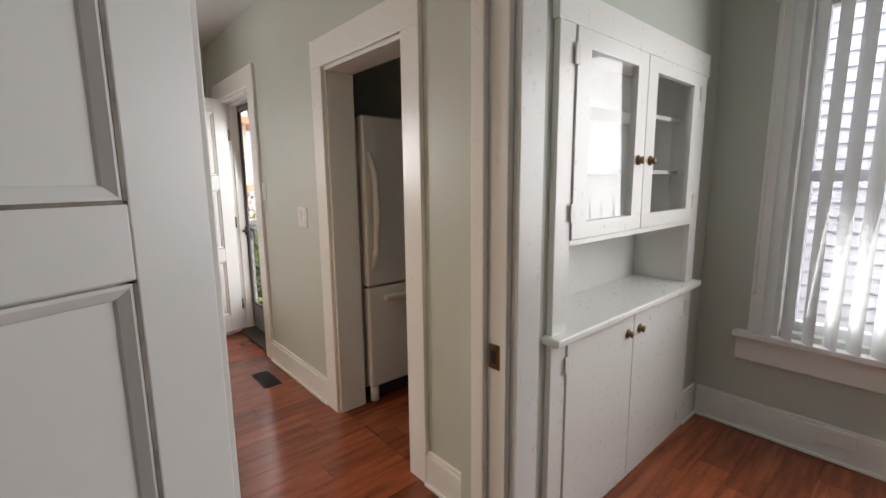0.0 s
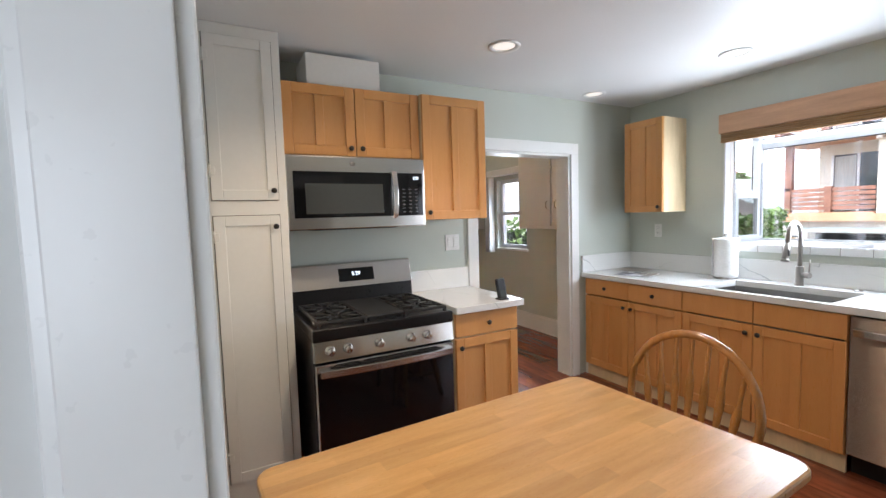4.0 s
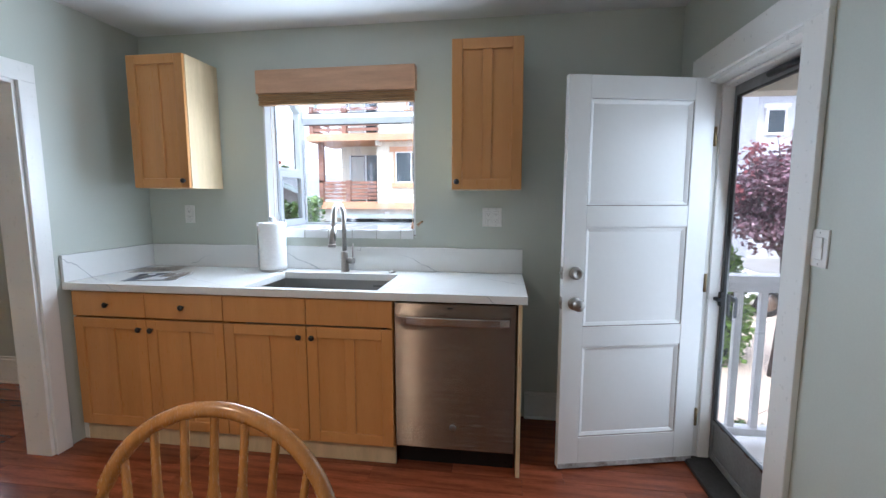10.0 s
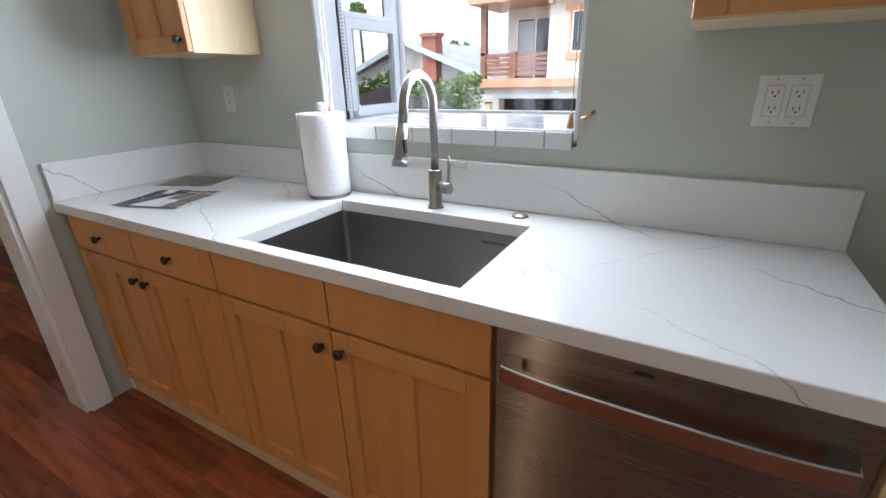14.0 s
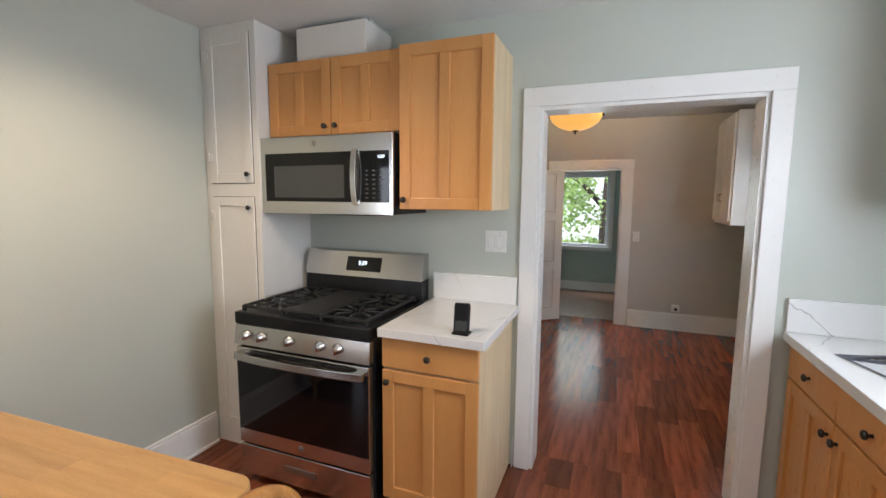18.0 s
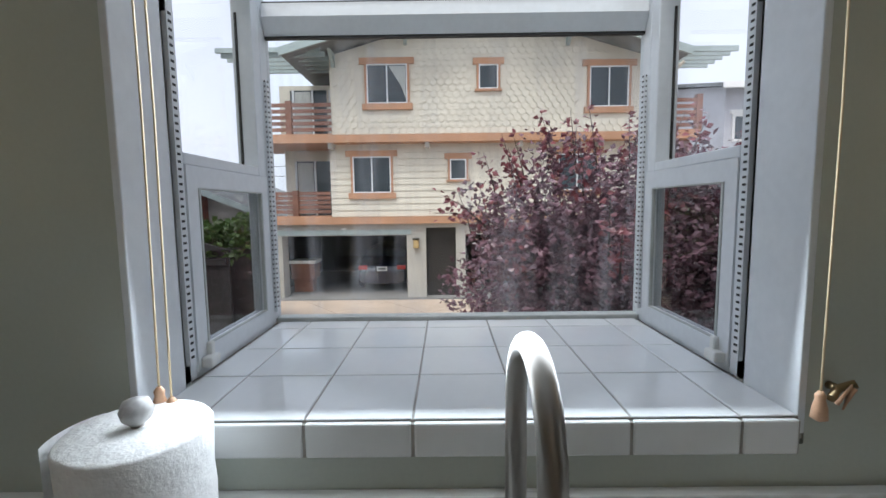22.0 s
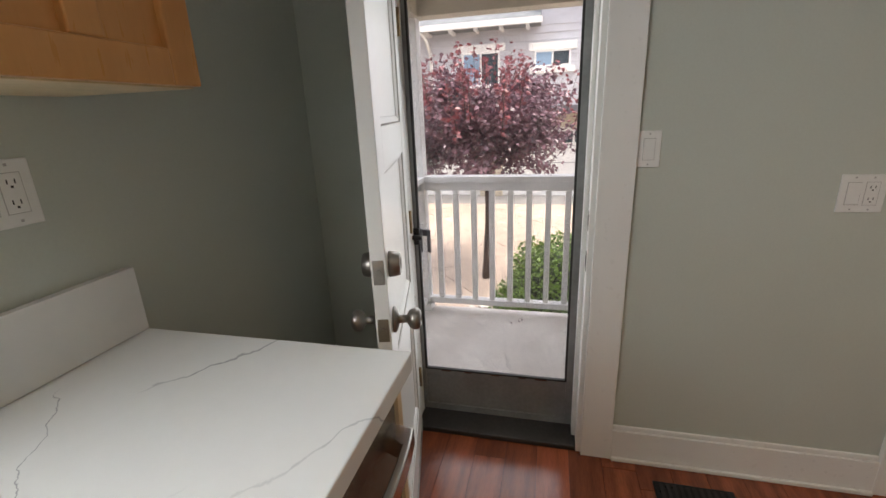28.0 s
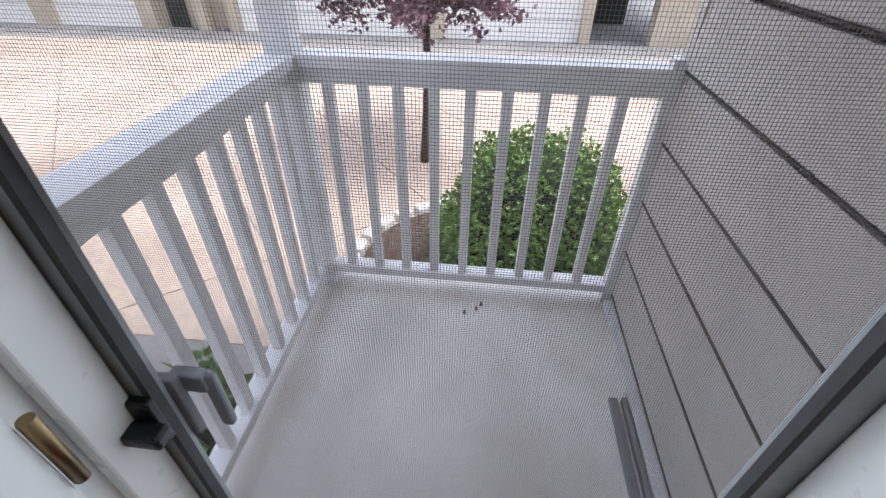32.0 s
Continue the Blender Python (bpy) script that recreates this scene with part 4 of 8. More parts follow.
hb = prism(B(), [(MX, MZ0 + 0.05)] + hp + [(MX, MZ0 + 0.324), (MX, MZ0 + 0.298)] + back + [(MX, MZ0 + 0.076)], "y", 1.428, 1.458, 0.003)
part("handle", hb, STEEL_H, front, "bowed steel handle")
words("clock_digits", "5:29", 0.022, Matrix.Translation((MX + 0.0028, 1.585, MZ1 - 0.115)) @ pose(0, 0, 0, 90, 0, 90), bpy.data.materials["clock_light"], front)
for r in range(7):
    for c in range(3):
        y, z = 1.505 + c * 0.04, MZ0 + 0.085 + r * 0.022
        part("key_mark", bx(B(), MX + 0.0024, MX + 0.003, y - 0.008, y + 0.008, z, z + 0.005), bpy.data.materials["button_grey"], front)
part("badge", lathe(B(), (MX, 1.20, MZ1 - 0.04), [(0.014, 0), (0.014, 0.0015), (0.0001, 0.0015)], 18, "x"), NICKEL, front)


# ---------------------------------------------------------------- table and chair
def stave_wood():
    """Glued staves of rubberwood: each stave a tone of its own."""
    m = mat("butcher_block", (0.66, 0.39, 0.155), 0.3, vary=0.07, scale=2.5, fine=36, bump=0.015, stretch=(12, 1.2, 4), colour2=(0.56, 0.30, 0.10), coat=0.04)
    N, L = m.node_tree.nodes, m.node_tree.links
    tc, sp, nz = N.new("ShaderNodeTexCoord"), N.new("ShaderNodeSeparateXYZ"), N.new("ShaderNodeTexWhiteNoise")
    L.new(tc.outputs["Object"], sp.inputs[0])

    def math_node(op, a, b=None, c=None):
        n = N.new("ShaderNodeMath")
        n.operation = op
        for i, v in enumerate((a, b, c)):
            if v is None:
                continue
            if isinstance(v, (int, float)):
                n.inputs[i].default_value = v
            else:
                L.new(v, n.inputs[i])
        return n.outputs[0]
    col = math_node("FLOOR", math_node("DIVIDE", sp.outputs[0], 0.052))
    wn1 = N.new("ShaderNodeTexWhiteNoise")
    wn1.noise_dimensions = "1D"
    L.new(col, wn1.inputs["W"])
    row = math_node("FLOOR", math_node("DIVIDE", math_node("ADD", sp.outputs[1], wn1.outputs["Value"]), 0.42))
    nz.noise_dimensions = "2D"
    cb = N.new("ShaderNodeCombineXYZ")
    L.new(col, cb.inputs[0])
    L.new(row, cb.inputs[1])
    L.new(cb.outputs[0], nz.inputs["Vector"])
    hs, mr = N.new("ShaderNodeHueSaturation"), N.new("ShaderNodeMapRange")
    mr.inputs["To Min"].default_value, mr.inputs["To Max"].default_value = 0.84, 1.10
    L.new(nz.outputs["Value"], mr.inputs[0])
    L.new(mr.outputs[0], hs.inputs["Value"])
    p = N["Principled BSDF"]
    L.new(p.inputs["Base Color"].links[0].from_socket, hs.inputs["Color"])
    L.new(hs.outputs[0], p.inputs["Base Color"])
    return m


BLOCK = stave_wood()


def rounded(x0, x1, y0, y1, r, n=6):
    pts = []
    for cx, cy, a0 in ((x1 - r, y1 - r, 0), (x0 + r, y1 - r, 90), (x0 + r, y0 + r, 180), (x1 - r, y0 + r, 270)):
        pts += [(cx + r * math.cos(radians(a0 + 90 * k / n)), cy + r * math.sin(radians(a0 + 90 * k / n))) for k in range(n + 1)]
    return pts


t = thing("dining_table", "honey-coloured butcher block dining table with turned legs", "table")
part("tabletop", prism(B(), rounded(-0.415, 0.415, -1.28, 0.0, 0.055), "z", 0.722, 0.752, 0.008), BLOCK, t)
for sx in (-1, 1):
    part("apron", bx(B(), sx * 0.335 - 0.01, sx * 0.335 + 0.01, -1.17, -0.11, 0.63, 0.722, 0.002), TABLEW, t)
for y in (-1.18, -0.10):
    part("apron", bx(B(), -0.30, 0.30, y - 0.01, y + 0.01, 0.63, 0.722, 0.002), TABLEW, t)
LEG = [(0.018, 0.0), (0.021, 0.02), (0.016, 0.075), (0.017, 0.11), (0.030, 0.135), (0.033, 0.155), (0.026, 0.175), (0.020, 0.20), (0.025, 0.32), (0.031, 0.43), (0.033, 0.455), (0.022, 0.475), (0.031, 0.49), (0.022, 0.505), (0.030, 0.525), (0.030, 0.55)]
for sx in (-1, 1):
    for y in (-1.18, -0.10):
        bm = lathe(B(), (sx * 0.335, y, 0), LEG, 18)
        bx(bm, sx * 0.335 - 0.033, sx * 0.335 + 0.033, y - 0.033, y + 0.033, 0.548, 0.722, 0.004)
        part("leg", bm, TABLEW, t, "turned wooden leg")
t.matrix_world = pose(-0.418, 1.835, 0, 0, 0, 2.6)

t = thing("dining_chair", "honey oak Windsor chair with bowed spindle back, under the table", "chair")
seat = prism(B(), [(0.21 * math.cos(a) * (1.0 if math.sin(a) > 0 else 1.06), 0.20 * math.sin(a)) for a in [2 * math.pi * k / 28 for k in range(28)]], "z", 0.425, 0.458, 0.010)
part("seat", seat, CHAIRW, t)
bow = []
for k in range(29):
    a = math.pi * (1.16 - 1.32 * k / 28)
    bow.append((0.245 * math.cos(a), 0.165 + 0.0, 0.705 + 0.255 * math.sin(a)))
bow = [(-0.178, 0.155, 0.452), (-0.205, 0.16, 0.56)] + bow[2:-2] + [(0.205, 0.16, 0.56), (0.178, 0.155, 0.452)]
bow = [(x, 0.15 + 0.12 * (z - 0.45), z) for x, y, z in bow]
part("bow", tube(B(), bow, 0.0155, 12), CHAIRW, t, "bent wooden bow")
for k in range(7):
    u = (k - 3) / 3.0
    x0, x1 = u * 0.135, u * 0.190
    zt = 0.705 + 0.255 * math.sqrt(max(0, 1 - (x1 / 0.245) ** 2))
    bm = B()
    pts = []
    for j in range(19):
        s = j / 18
        z = 0.452 + (zt - 0.452) * s
        w = 0.0085 + 0.0075 * math.exp(-((s - 0.62) / (0.20 if s < 0.62 else 0.07)) ** 2) - 0.002 * s
        pts.append((x0 + (x1 - x0) * s, 0.15 + 0.12 * (z - 0.45), z, w))
    prev = None
    for x, y, z, w in pts:
        ring = [bm.verts.new((x + dx * w, y + dy * 0.0075, z)) for dx, dy in ((-1, -0.6), (0, -1), (1, -0.6), (1, 0.6), (0, 1), (-1, 0.6))]
        if prev:
            for i in range(6):
                bm.faces.new((prev[i], prev[(i + 1) % 6], ring[(i + 1) % 6], ring[i])).smooth = True
        prev = ring
    part("spindle", bm, CHAIRW, t, "arrow-shaped flat spindle")
for sx in (-1, 1):
    for sy in (-1, 1):
        a, b = Vector((sx * 0.15, sy * 0.13, 0.43)), Vector((sx * 0.215, sy * 0.205, 0.0))
        pts = [a.lerp(b, s) for s in (0, 0.15, 0.3, 0.42, 0.45, 0.5, 0.7, 0.8, 0.84, 0.9, 1)]
        part("leg", tube(B(), pts, 0.015, 12, [0.012, 0.014, 0.019, 0.021, 0.015, 0.021, 0.019, 0.012, 0.019, 0.015, 0.010]), CHAIRW, t, "turned splayed leg")
for sx in (-1, 1):
    part("stretcher", tube(B(), [(sx * 0.187, -0.17, 0.19), (sx * 0.19, 0, 0.19), (sx * 0.187, 0.17, 0.19)], 0.01, 10, [0.008, 0.014, 0.008]), CHAIRW, t)
part("stretcher", tube(B(), [(-0.187, 0, 0.19), (0, 0, 0.19), (0.187, 0, 0.19)], 0.01, 10, [0.008, 0.014, 0.008]), CHAIRW, t)
t.matrix_world = pose(-0.476, 1.868, 0, 0, 0, 3)


# ---------------------------------------------------------------- doors
def panel_door(name, label, w, h, splits, material, th=0.036, mw=0.018, st=0.105, deep=0.0035):
    """A three-panel door leaf, built from its hinge edge along x; splits are the panels' bottoms and tops."""
    t = thing(name, label, "door")
    for b0, b1 in ((0, st), (w - st, w)):
        part("stile", bx(B(), b0, b1, -th / 2, th / 2, 0.012, h, 0.002), material, t)
    zs = [0.012] + [z for s in splits for z in s] + [h]
    for z0, z1 in zip(zs[::2], zs[1::2]):
        part("rail", bx(B(), st, w - st, -th / 2 + 0.0003, th / 2 - 0.0003, z0, z1, 0.002), material, t)
    for z0, z1 in splits:
        p = part("panel", bx(B(), st, w - st, -deep, deep, z0, z1), material, t)
        for sy in (-1, 1):
            lo, hi = sy * (deep + 0.0001), sy * (deep + 0.010)
            for e, d in ((st, 1), (w - st, -1)):
                part("moulding", prism(B(), [(e + d * 0.003, lo), (e + d * (mw + 0.003), lo), (e + d * (mw + 0.001), lo + sy * 0.003), (e + d * 0.007, hi), (e + d * 0.003, hi)], "z", z0 + 0.004, z1 - 0.004), material, p)
            for e, d in ((z0, 1), (z1, -1)):
                part("moulding", prism(B(), [(lo, e + d * 0.003), (lo, e + d * (mw + 0.003)), (lo + sy * 0.003, e + d * (mw + 0.001)), (hi - sy * 0.0003, e + d * 0.007), (hi - sy * 0.0003, e + d * 0.003)], "x", st + 0.004, w - st - 0.004), material, p)
            y0, y1 = sorted((sy * deep, sy * (deep + 0.0107)))
            # hinge-side and bottom joints only: groove shadow and dirt as dark strips
            part("grimy_joint", bx(B(), st - 0.0005, st + 0.0040, y0, y1, z0 + 0.003, z1 - 0.003), GRIMESHADE, p, "groove shadow and grey dirt painted in the panel joint")
            part("grimy_joint", bx(B(), st + 0.0040, w - st - 0.003, y0, y1, z0 - 0.0005, z0 + 0.0040), GRIMESHADE, p, "groove shadow and grey dirt painted in the panel joint")
    return t


def door_furniture(t, w, kz, bz, th=0.036):
    for s in (1, -1):
        ax = "y" if s > 0 else "-y"
        part("door_knob", lathe(B(), (w - 0.06, s * th / 2, kz), [(0.033, 0), (0.033, 0.006), (0.026, 0.010), (0.011, 0.014), (0.010, 0.034), (0.022, 0.040), (0.028, 0.052), (0.027, 0.062), (0.018, 0.069), (0.0001, 0.07)], 24, ax), NICKEL, t, "satin nickel door knob")
        part("deadbolt", lathe(B(), (w - 0.06, s * th / 2, bz), [(0.032, 0), (0.0315, 0.008), (0.028, 0.026), (0.024, 0.028), (0.016, 0.028), (0.015, 0.025), (0.0001, 0.025)], 24, ax), NICKEL, t, "satin nickel deadbolt")
        for z, o in ((bz, 0.025), (kz, 0.0695)):
            y0, y1 = sorted((s * (th / 2 + o - 0.001), s * (th / 2 + o + 0.0012)))
            part("keyway", bx(B(), w - 0.0615, w - 0.0585, y0, y1, z - 0.006, z + 0.006), DARKSLOT, t)
    for z in (kz, bz):
        part("latch_plate", bx(B(), w - 0.0005, w + 0.002, -0.013, 0.013, z - 0.03, z + 0.03, 0.001), NICKEL, t)
        part("latch", cyl(B(), (w, 0, z), (w + 0.009, 0, z), 0.008), NICKEL, t)


t = panel_door("door_1", "open white painted three-panel exit door with nickel knob and deadbolt", 0.722, 1.93, [(0.172, 0.641), (0.742, 1.229), (1.331, 1.826)], DOORW)
door_furniture(t, 0.722, 0.862, 1.010)
for z in (0.25, 0.95, 1.66):
    bm = cyl(B(), (-0.006, 0.022, z - 0.045), (-0.006, 0.022, z + 0.045), 0.0065)
    bx(bm, -0.004, 0.0, 0.0183, 0.0195, z - 0.045, z + 0.045)
    part("hinge", bm, BRASS, t, "worn brass hinge")
part("door_sweep", bx(B(), 0.004, 0.718, 0.018, 0.0215, 0.010, 0.036, 0.001), mat("worn_sweep", (0.55, 0.55, 0.54), 0.6, vary=0.15, scale=18, fine=90, colour2=(0.18, 0.16, 0.14), bump=0.1), t, "scuffed sweep along the door foot")
t.matrix_world = pose(1.048, 3.652, 0, 0, 0, 193.8)

t = panel_door("door_2", "open white painted three-panel door to the dining room", 0.655, 1.95, [(0.16, 0.60), (0.70, 1.180), (1.258, 1.83)], DOORW, mw=0.016, st=0.088, deep=0.0065)
t.matrix_world = pose(0.080, 0.335, 0, 0, 0, 203)
t = panel_door("door_3", "open white painted door in the far doorway", 0.72, 1.82, [(0.165, 0.63), (0.735, 1.225), (1.33, 1.79)], DOORW)
t.matrix_world = pose(-5.488, 2.045, 0, 0, 0, -50)
t = thing("strike_plate", "tarnished metal strike plate on the door jamb", "strike plate", (0.672, 0.40, 0.85), kind="structure")
part("plate", bx(B(), 0.6695, 0.672, 0.375, 0.408, 0.845, 0.905, 0.001), BRASS, t)
part("hole", bx(B(), 0.6685, 0.6705, 0.385, 0.399, 0.86, 0.89), DARKSLOT, t)
t = thing("door_stop_moulding", "white painted stop moulding on the door jamb", "moulding", (0.66, 0.42, 0), kind="structure")
part("strip", bx(B(), 0.655, 0.672, 0.412, 0.453, 0, 1.95, 0.004), TRIM, t)
for z in (0.97, 0.82):
    t = thing("strike_plate", "metal strike plate on the exit door jamb", "strike plate", (1.05, 2.968, z), kind="structure")
    part("plate", bx(B(), 1.032, 1.064, 2.968, 2.970, z - 0.035, z + 0.035, 0.001), NICKEL, t)
    part("hole", bx(B(), 1.042, 1.056, 2.9695, 2.971, z - 0.018, z + 0.018), DARKSLOT, t)

# screen door in the exit
def mesh_screen():
    m = bpy.data.materials.new("insect_screen")
    m.use_nodes = True
    N, L = m.node_tree.nodes, m.node_tree.links
    p = N["Principled BSDF"]
    p.inputs["Base Color"].default_value = (0.21, 0.21, 0.22, 1)
    p.inputs["Roughness"].default_value = 0.6
    tc, sp = N.new("ShaderNodeTexCoord"), N.new("ShaderNodeSeparateXYZ")
    L.new(tc.outputs["Object"], sp.inputs[0])
    outs = []
    for i in (1, 2):
        d, f, c = N.new("ShaderNodeMath"), N.new("ShaderNodeMath"), N.new("ShaderNodeMath")
        d.operation, f.operation, c.operation = "DIVIDE", "FRACT", "LESS_THAN"
        d.inputs[1].default_value, c.inputs[1].default_value = 0.0022, 0.10
        L.new(sp.outputs[i], d.inputs[0])
        L.new(d.outputs[0], f.inputs[0])
        L.new(f.outputs[0], c.inputs[0])
        outs.append(c.outputs[0])
    mx = N.new("ShaderNodeMath")
    mx.operation = "MAXIMUM"
    L.new(outs[0], mx.inputs[0])
    L.new(outs[1], mx.inputs[1])
    L.new(mx.outputs[0], p.inputs["Alpha"])
    return m


ALU = mat("screen_door_aluminium", (0.27, 0.28, 0.28), 0.45, 0.3, vary=0.08, scale=6, bump=0.03)
t = thing("screen_door", "closed grey metal screen door with a kick panel", "screen door", (1.15, 3.31, 0.02))
sx0, sx1 = 1.142, 1.166
part("stile", bx(B(), sx0, sx1, 2.972, 3.012, 0.03, 1.895, 0.002), ALU, t)
part("stile", bx(B(), sx0, sx1, 3.630, 3.658, 0.03, 1.895, 0.002), ALU, t)
part("rail", bx(B(), sx0, sx1, 3.012, 3.630, 1.845, 1.895, 0.002), ALU, t)
part("rail", bx(B(), sx0, sx1, 3.012, 3.630, 0.215, 0.243, 0.002), ALU, t)
part("rail", bx(B(), sx0, sx1, 3.012, 3.630, 0.03, 0.06, 0.002), ALU, t)
part("kick_panel", bx(B(), sx0 + 0.008, sx1 - 0.008, 3.012, 3.630, 0.06, 0.215), ALU, t, "scuffed metal kick panel")
for k in range(5):
    y = 3.05 + k * 0.11 + random.uniform(0, 0.05)
    part("rust_patch", bx(B(), sx0 - 0.0012, sx0 + 0.002, y, y + random.uniform(0.02, 0.06), 0.236, 0.2425), mat("rust", (0.09, 0.035, 0.018), 0.9, bump=0.2) if k == 0 else bpy.data.materials["rust"], t, "rust along the rail")
part("screen", bx(B(), 1.1535, 1.1539, 3.012, 3.630, 0.243, 1.845), mesh_screen(), t, "fine grey insect screen")
part("spline", ring_frame(B(), "x", sx0 - 0.001, sx0 + 0.012, 3.010, 3.632, 0.241, 1.847, 0.0085), DARKSLOT, t, "black rubber spline round the screen")
bm = bx(B(), sx0 - 0.012, sx0, 3.622, 3.652, 0.835, 0.905, 0.003)
bx(bm, sx0 - 0.035, sx0 - 0.012, 3.606, 3.648, 0.862, 0.880, 0.004)
part("latch", bm, BLACK, t, "black screen door latch")
bm = bx(B(), sx1, sx1 + 0.014, 3.622, 3.650, 0.79, 0.895, 0.003)
bx(bm, sx1 + 0.012, sx1 + 0.030, 3.598, 3.640, 0.86, 0.888, 0.004)
bx(bm, sx1 + 0.018, sx1 + 0.030, 3.590, 3.606, 0.785, 0.885, 0.004)
part("outer_handle", bm, mat("grey_handle", (0.12, 0.13, 0.14), 0.5), t, "grey outer handle")
part("closer", cyl(B(), (1.13, 3.02, 1.872), (1.13, 3.36, 1.872), 0.013), BLACK, t, "black pneumatic closer tube")
t = thing("threshold", "dark worn metal threshold", "threshold", (1.1, 3.31, 0), kind="structure")
part("strip", bx(B(), 1.02, 1.17, 2.968, 3.662, -0.004, 0.022, 0.006), mat("threshold_dark", (0.05, 0.045, 0.04), 0.5, 0.3, vary=0.15, bump=0.1), t)
t = thing("door_stop", "white painted stop on the exit door jamb", "moulding", (1.1, 3.31, 0), kind="structure")
part("strip", bx(B(), 1.085, 1.14, 2.968, 2.984, 0.022, 1.905, 0.003), TRIM, t)
part("strip", bx(B(), 1.085, 1.14, 3.646, 3.662, 0.022, 1.905, 0.003), TRIM, t)
part("strip", bx(B(), 1.085, 1.14, 2.984, 3.646, 1.892, 1.906, 0.003), TRIM, t)

# refrigerator in its alcove
t = thing("refrigerator", "white bottom-freezer refrigerator standing in the dark alcove", "refrigerator", (1.57, 2.15, 0))
FX0, FX1, FF = 1.205, 1.93, 1.815
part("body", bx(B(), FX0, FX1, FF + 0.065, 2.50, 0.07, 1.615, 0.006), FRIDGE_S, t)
part("door_gasket", bx(B(), FX0 + 0.012, FX1 - 0.012, FF + 0.05, FF + 0.065, 0.10, 1.61), DARKSLOT, t)
for nm, z0, z1 in (("fridge_door", 0.690, 1.625), ("freezer_drawer", 0.09, 0.680)):
    d = part(nm, bx(B(), FX0, FX1, FF, FF + 0.055, z0, z1, 0.012, 3), FRIDGE, t)
    if nm == "fridge_door":
        bm = tube(B(), [(FX0 + 0.035, FF + 0.005, 0.80), (FX0 + 0.045, FF - 0.032, 0.90), (FX0 + 0.05, FF - 0.042, 1.10), (FX0 + 0.045, FF - 0.034, 1.32), (FX0 + 0.035, FF + 0.005, 1.43)], 0.015, 12, [0.014, 0.018, 0.021, 0.018, 0.014])
    else:
        bm = bx(B(), FX0 + 0.10, FX1 - 0.10, FF - 0.035, FF + 0.004, 0.598, 0.630, 0.008, 3)
    part("handle", bm, FRIDGE, d, "white moulded handle")
part("kick_grille", bx(B(), FX0 + 0.03, FX1 - 0.03, FF + 0.03, FF + 0.06, 0.02, 0.088), DARKSLOT, t)
for x in (FX0 + 0.035, FX1 - 0.05):
    part("foot", cyl(B(), (x, FF + 0.028, 0), (x, FF + 0.028, 0.09), 0.027, 0.024), FRIDGE, t)
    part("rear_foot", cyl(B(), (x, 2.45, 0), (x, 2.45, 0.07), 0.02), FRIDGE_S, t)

# built-in china cabinet in the dining room
CY, CW, CB = YC - 0.022, YC, 0.785
t = thing("china_cabinet", "white built-in china cabinet with glazed doors above a niche", "cabinet", (1.6, 0.6, 0))


def cb(nm, x0, x1, y0, y1, z0, z1, bev=0.002, m=TRIM, parent=None):
    return part(nm, bx(B(), x0, x1, y0, y1, z0, z1, bev), m, parent or t)


SB = 0.084
cb("side_board", C0, C0 + SB, CY, CW, 0, 1.735)
cb("side_board", C1 - SB, C1, CY, CW, 0, 1.735)
cb("head_board", C0 - 0.01, C1 + 0.01, CY - 0.004, CW, 1.735, C1Z)
cb("shelf_ledge", C0 - 0.02, C1 + 0.02, CY - 0.04, CB, 0.752, 0.780, 0.006)
cb("middle_rail", C0 + SB, C1 - SB, CY, CW, 1.062, 1.082)
cb("bottom_rail", C0 + SB, C1 - SB, CY, CW, 0, 0.02)
cb("back_board", C0 + SB - 0.012, C1 - SB + 0.012, CB, CB + 0.012, 0.02, 1.76)
cb("inner_side", C1 - SB, C1 - SB + 0.012, CW, CB, 0.02, 1.76)
cb("inner_side", C0 + SB - 0.012, C0 + SB, CW, CB, 0.02, 1.76)
cb("niche_top", C0 + SB, C1 - SB, CW, CB, 1.07, 1.082)
cb("inner_top", C0 + SB, C1 - SB, CW, CB, 1.748, 1.76)
for z in (1.295, 1.53):
    cb("shelf", C0 + SB, C1 - SB, CW + 0.05, CB, z, z + 0.018)
cm_ = 1.66


def latch(x, z, d):
    bm = lathe(B(), (x, CY - 0.006, z), [(0.019, 0), (0.019, 0.004), (0.010, 0.008), (0.015, 0.02), (0.0001, 0.024)], 16, "-y")
    part("latch", bm, BRASS, d, "aged brass cabinet latch")


for k, (x0, x1) in enumerate(((C0 + SB, cm_), (cm_, C1 - SB))):
    d = cb("lower_door", x0 + 0.003, x1 - 0.003, CY - 0.006, CW - 0.004, 0.022, 0.747)
    kx = x1 - 0.05 if k == 0 else x0 + 0.05
    latch(kx, 0.665, d)
    hx = x0 if k == 0 else x1
    for z in (0.10, 0.66):
        part("hinge", bx(B(), hx - 0.012, hx + 0.012, CY - 0.010, CY - 0.005, z - 0.03, z + 0.03, 0.001), CREAM, d, "painted-over hinge")
    fr, z0, z1 = 0.078, 1.084, 1.732
    d = part("glazed_door", ring_frame(B(), "y", CY - 0.006, CW - 0.004, x0 + 0.003, x1 - 0.003, z0, z1, fr, 0.055), TRIM, t)
    g = part("pane", bx(B(), x0 + fr, x1 - fr, CY + 0.004, CY + 0.007, z0 + 0.055, z1 - 0.055), GLASS, d)
    g.visible_shadow = False
    latch(kx, 1.345, d)
    for z in (1.17, 1.65):
        part("hinge", bx(B(), hx - 0.012, hx + 0.012, CY - 0.010, CY - 0.005, z - 0.03, z + 0.03, 0.001), CREAM, d, "painted-over hinge")


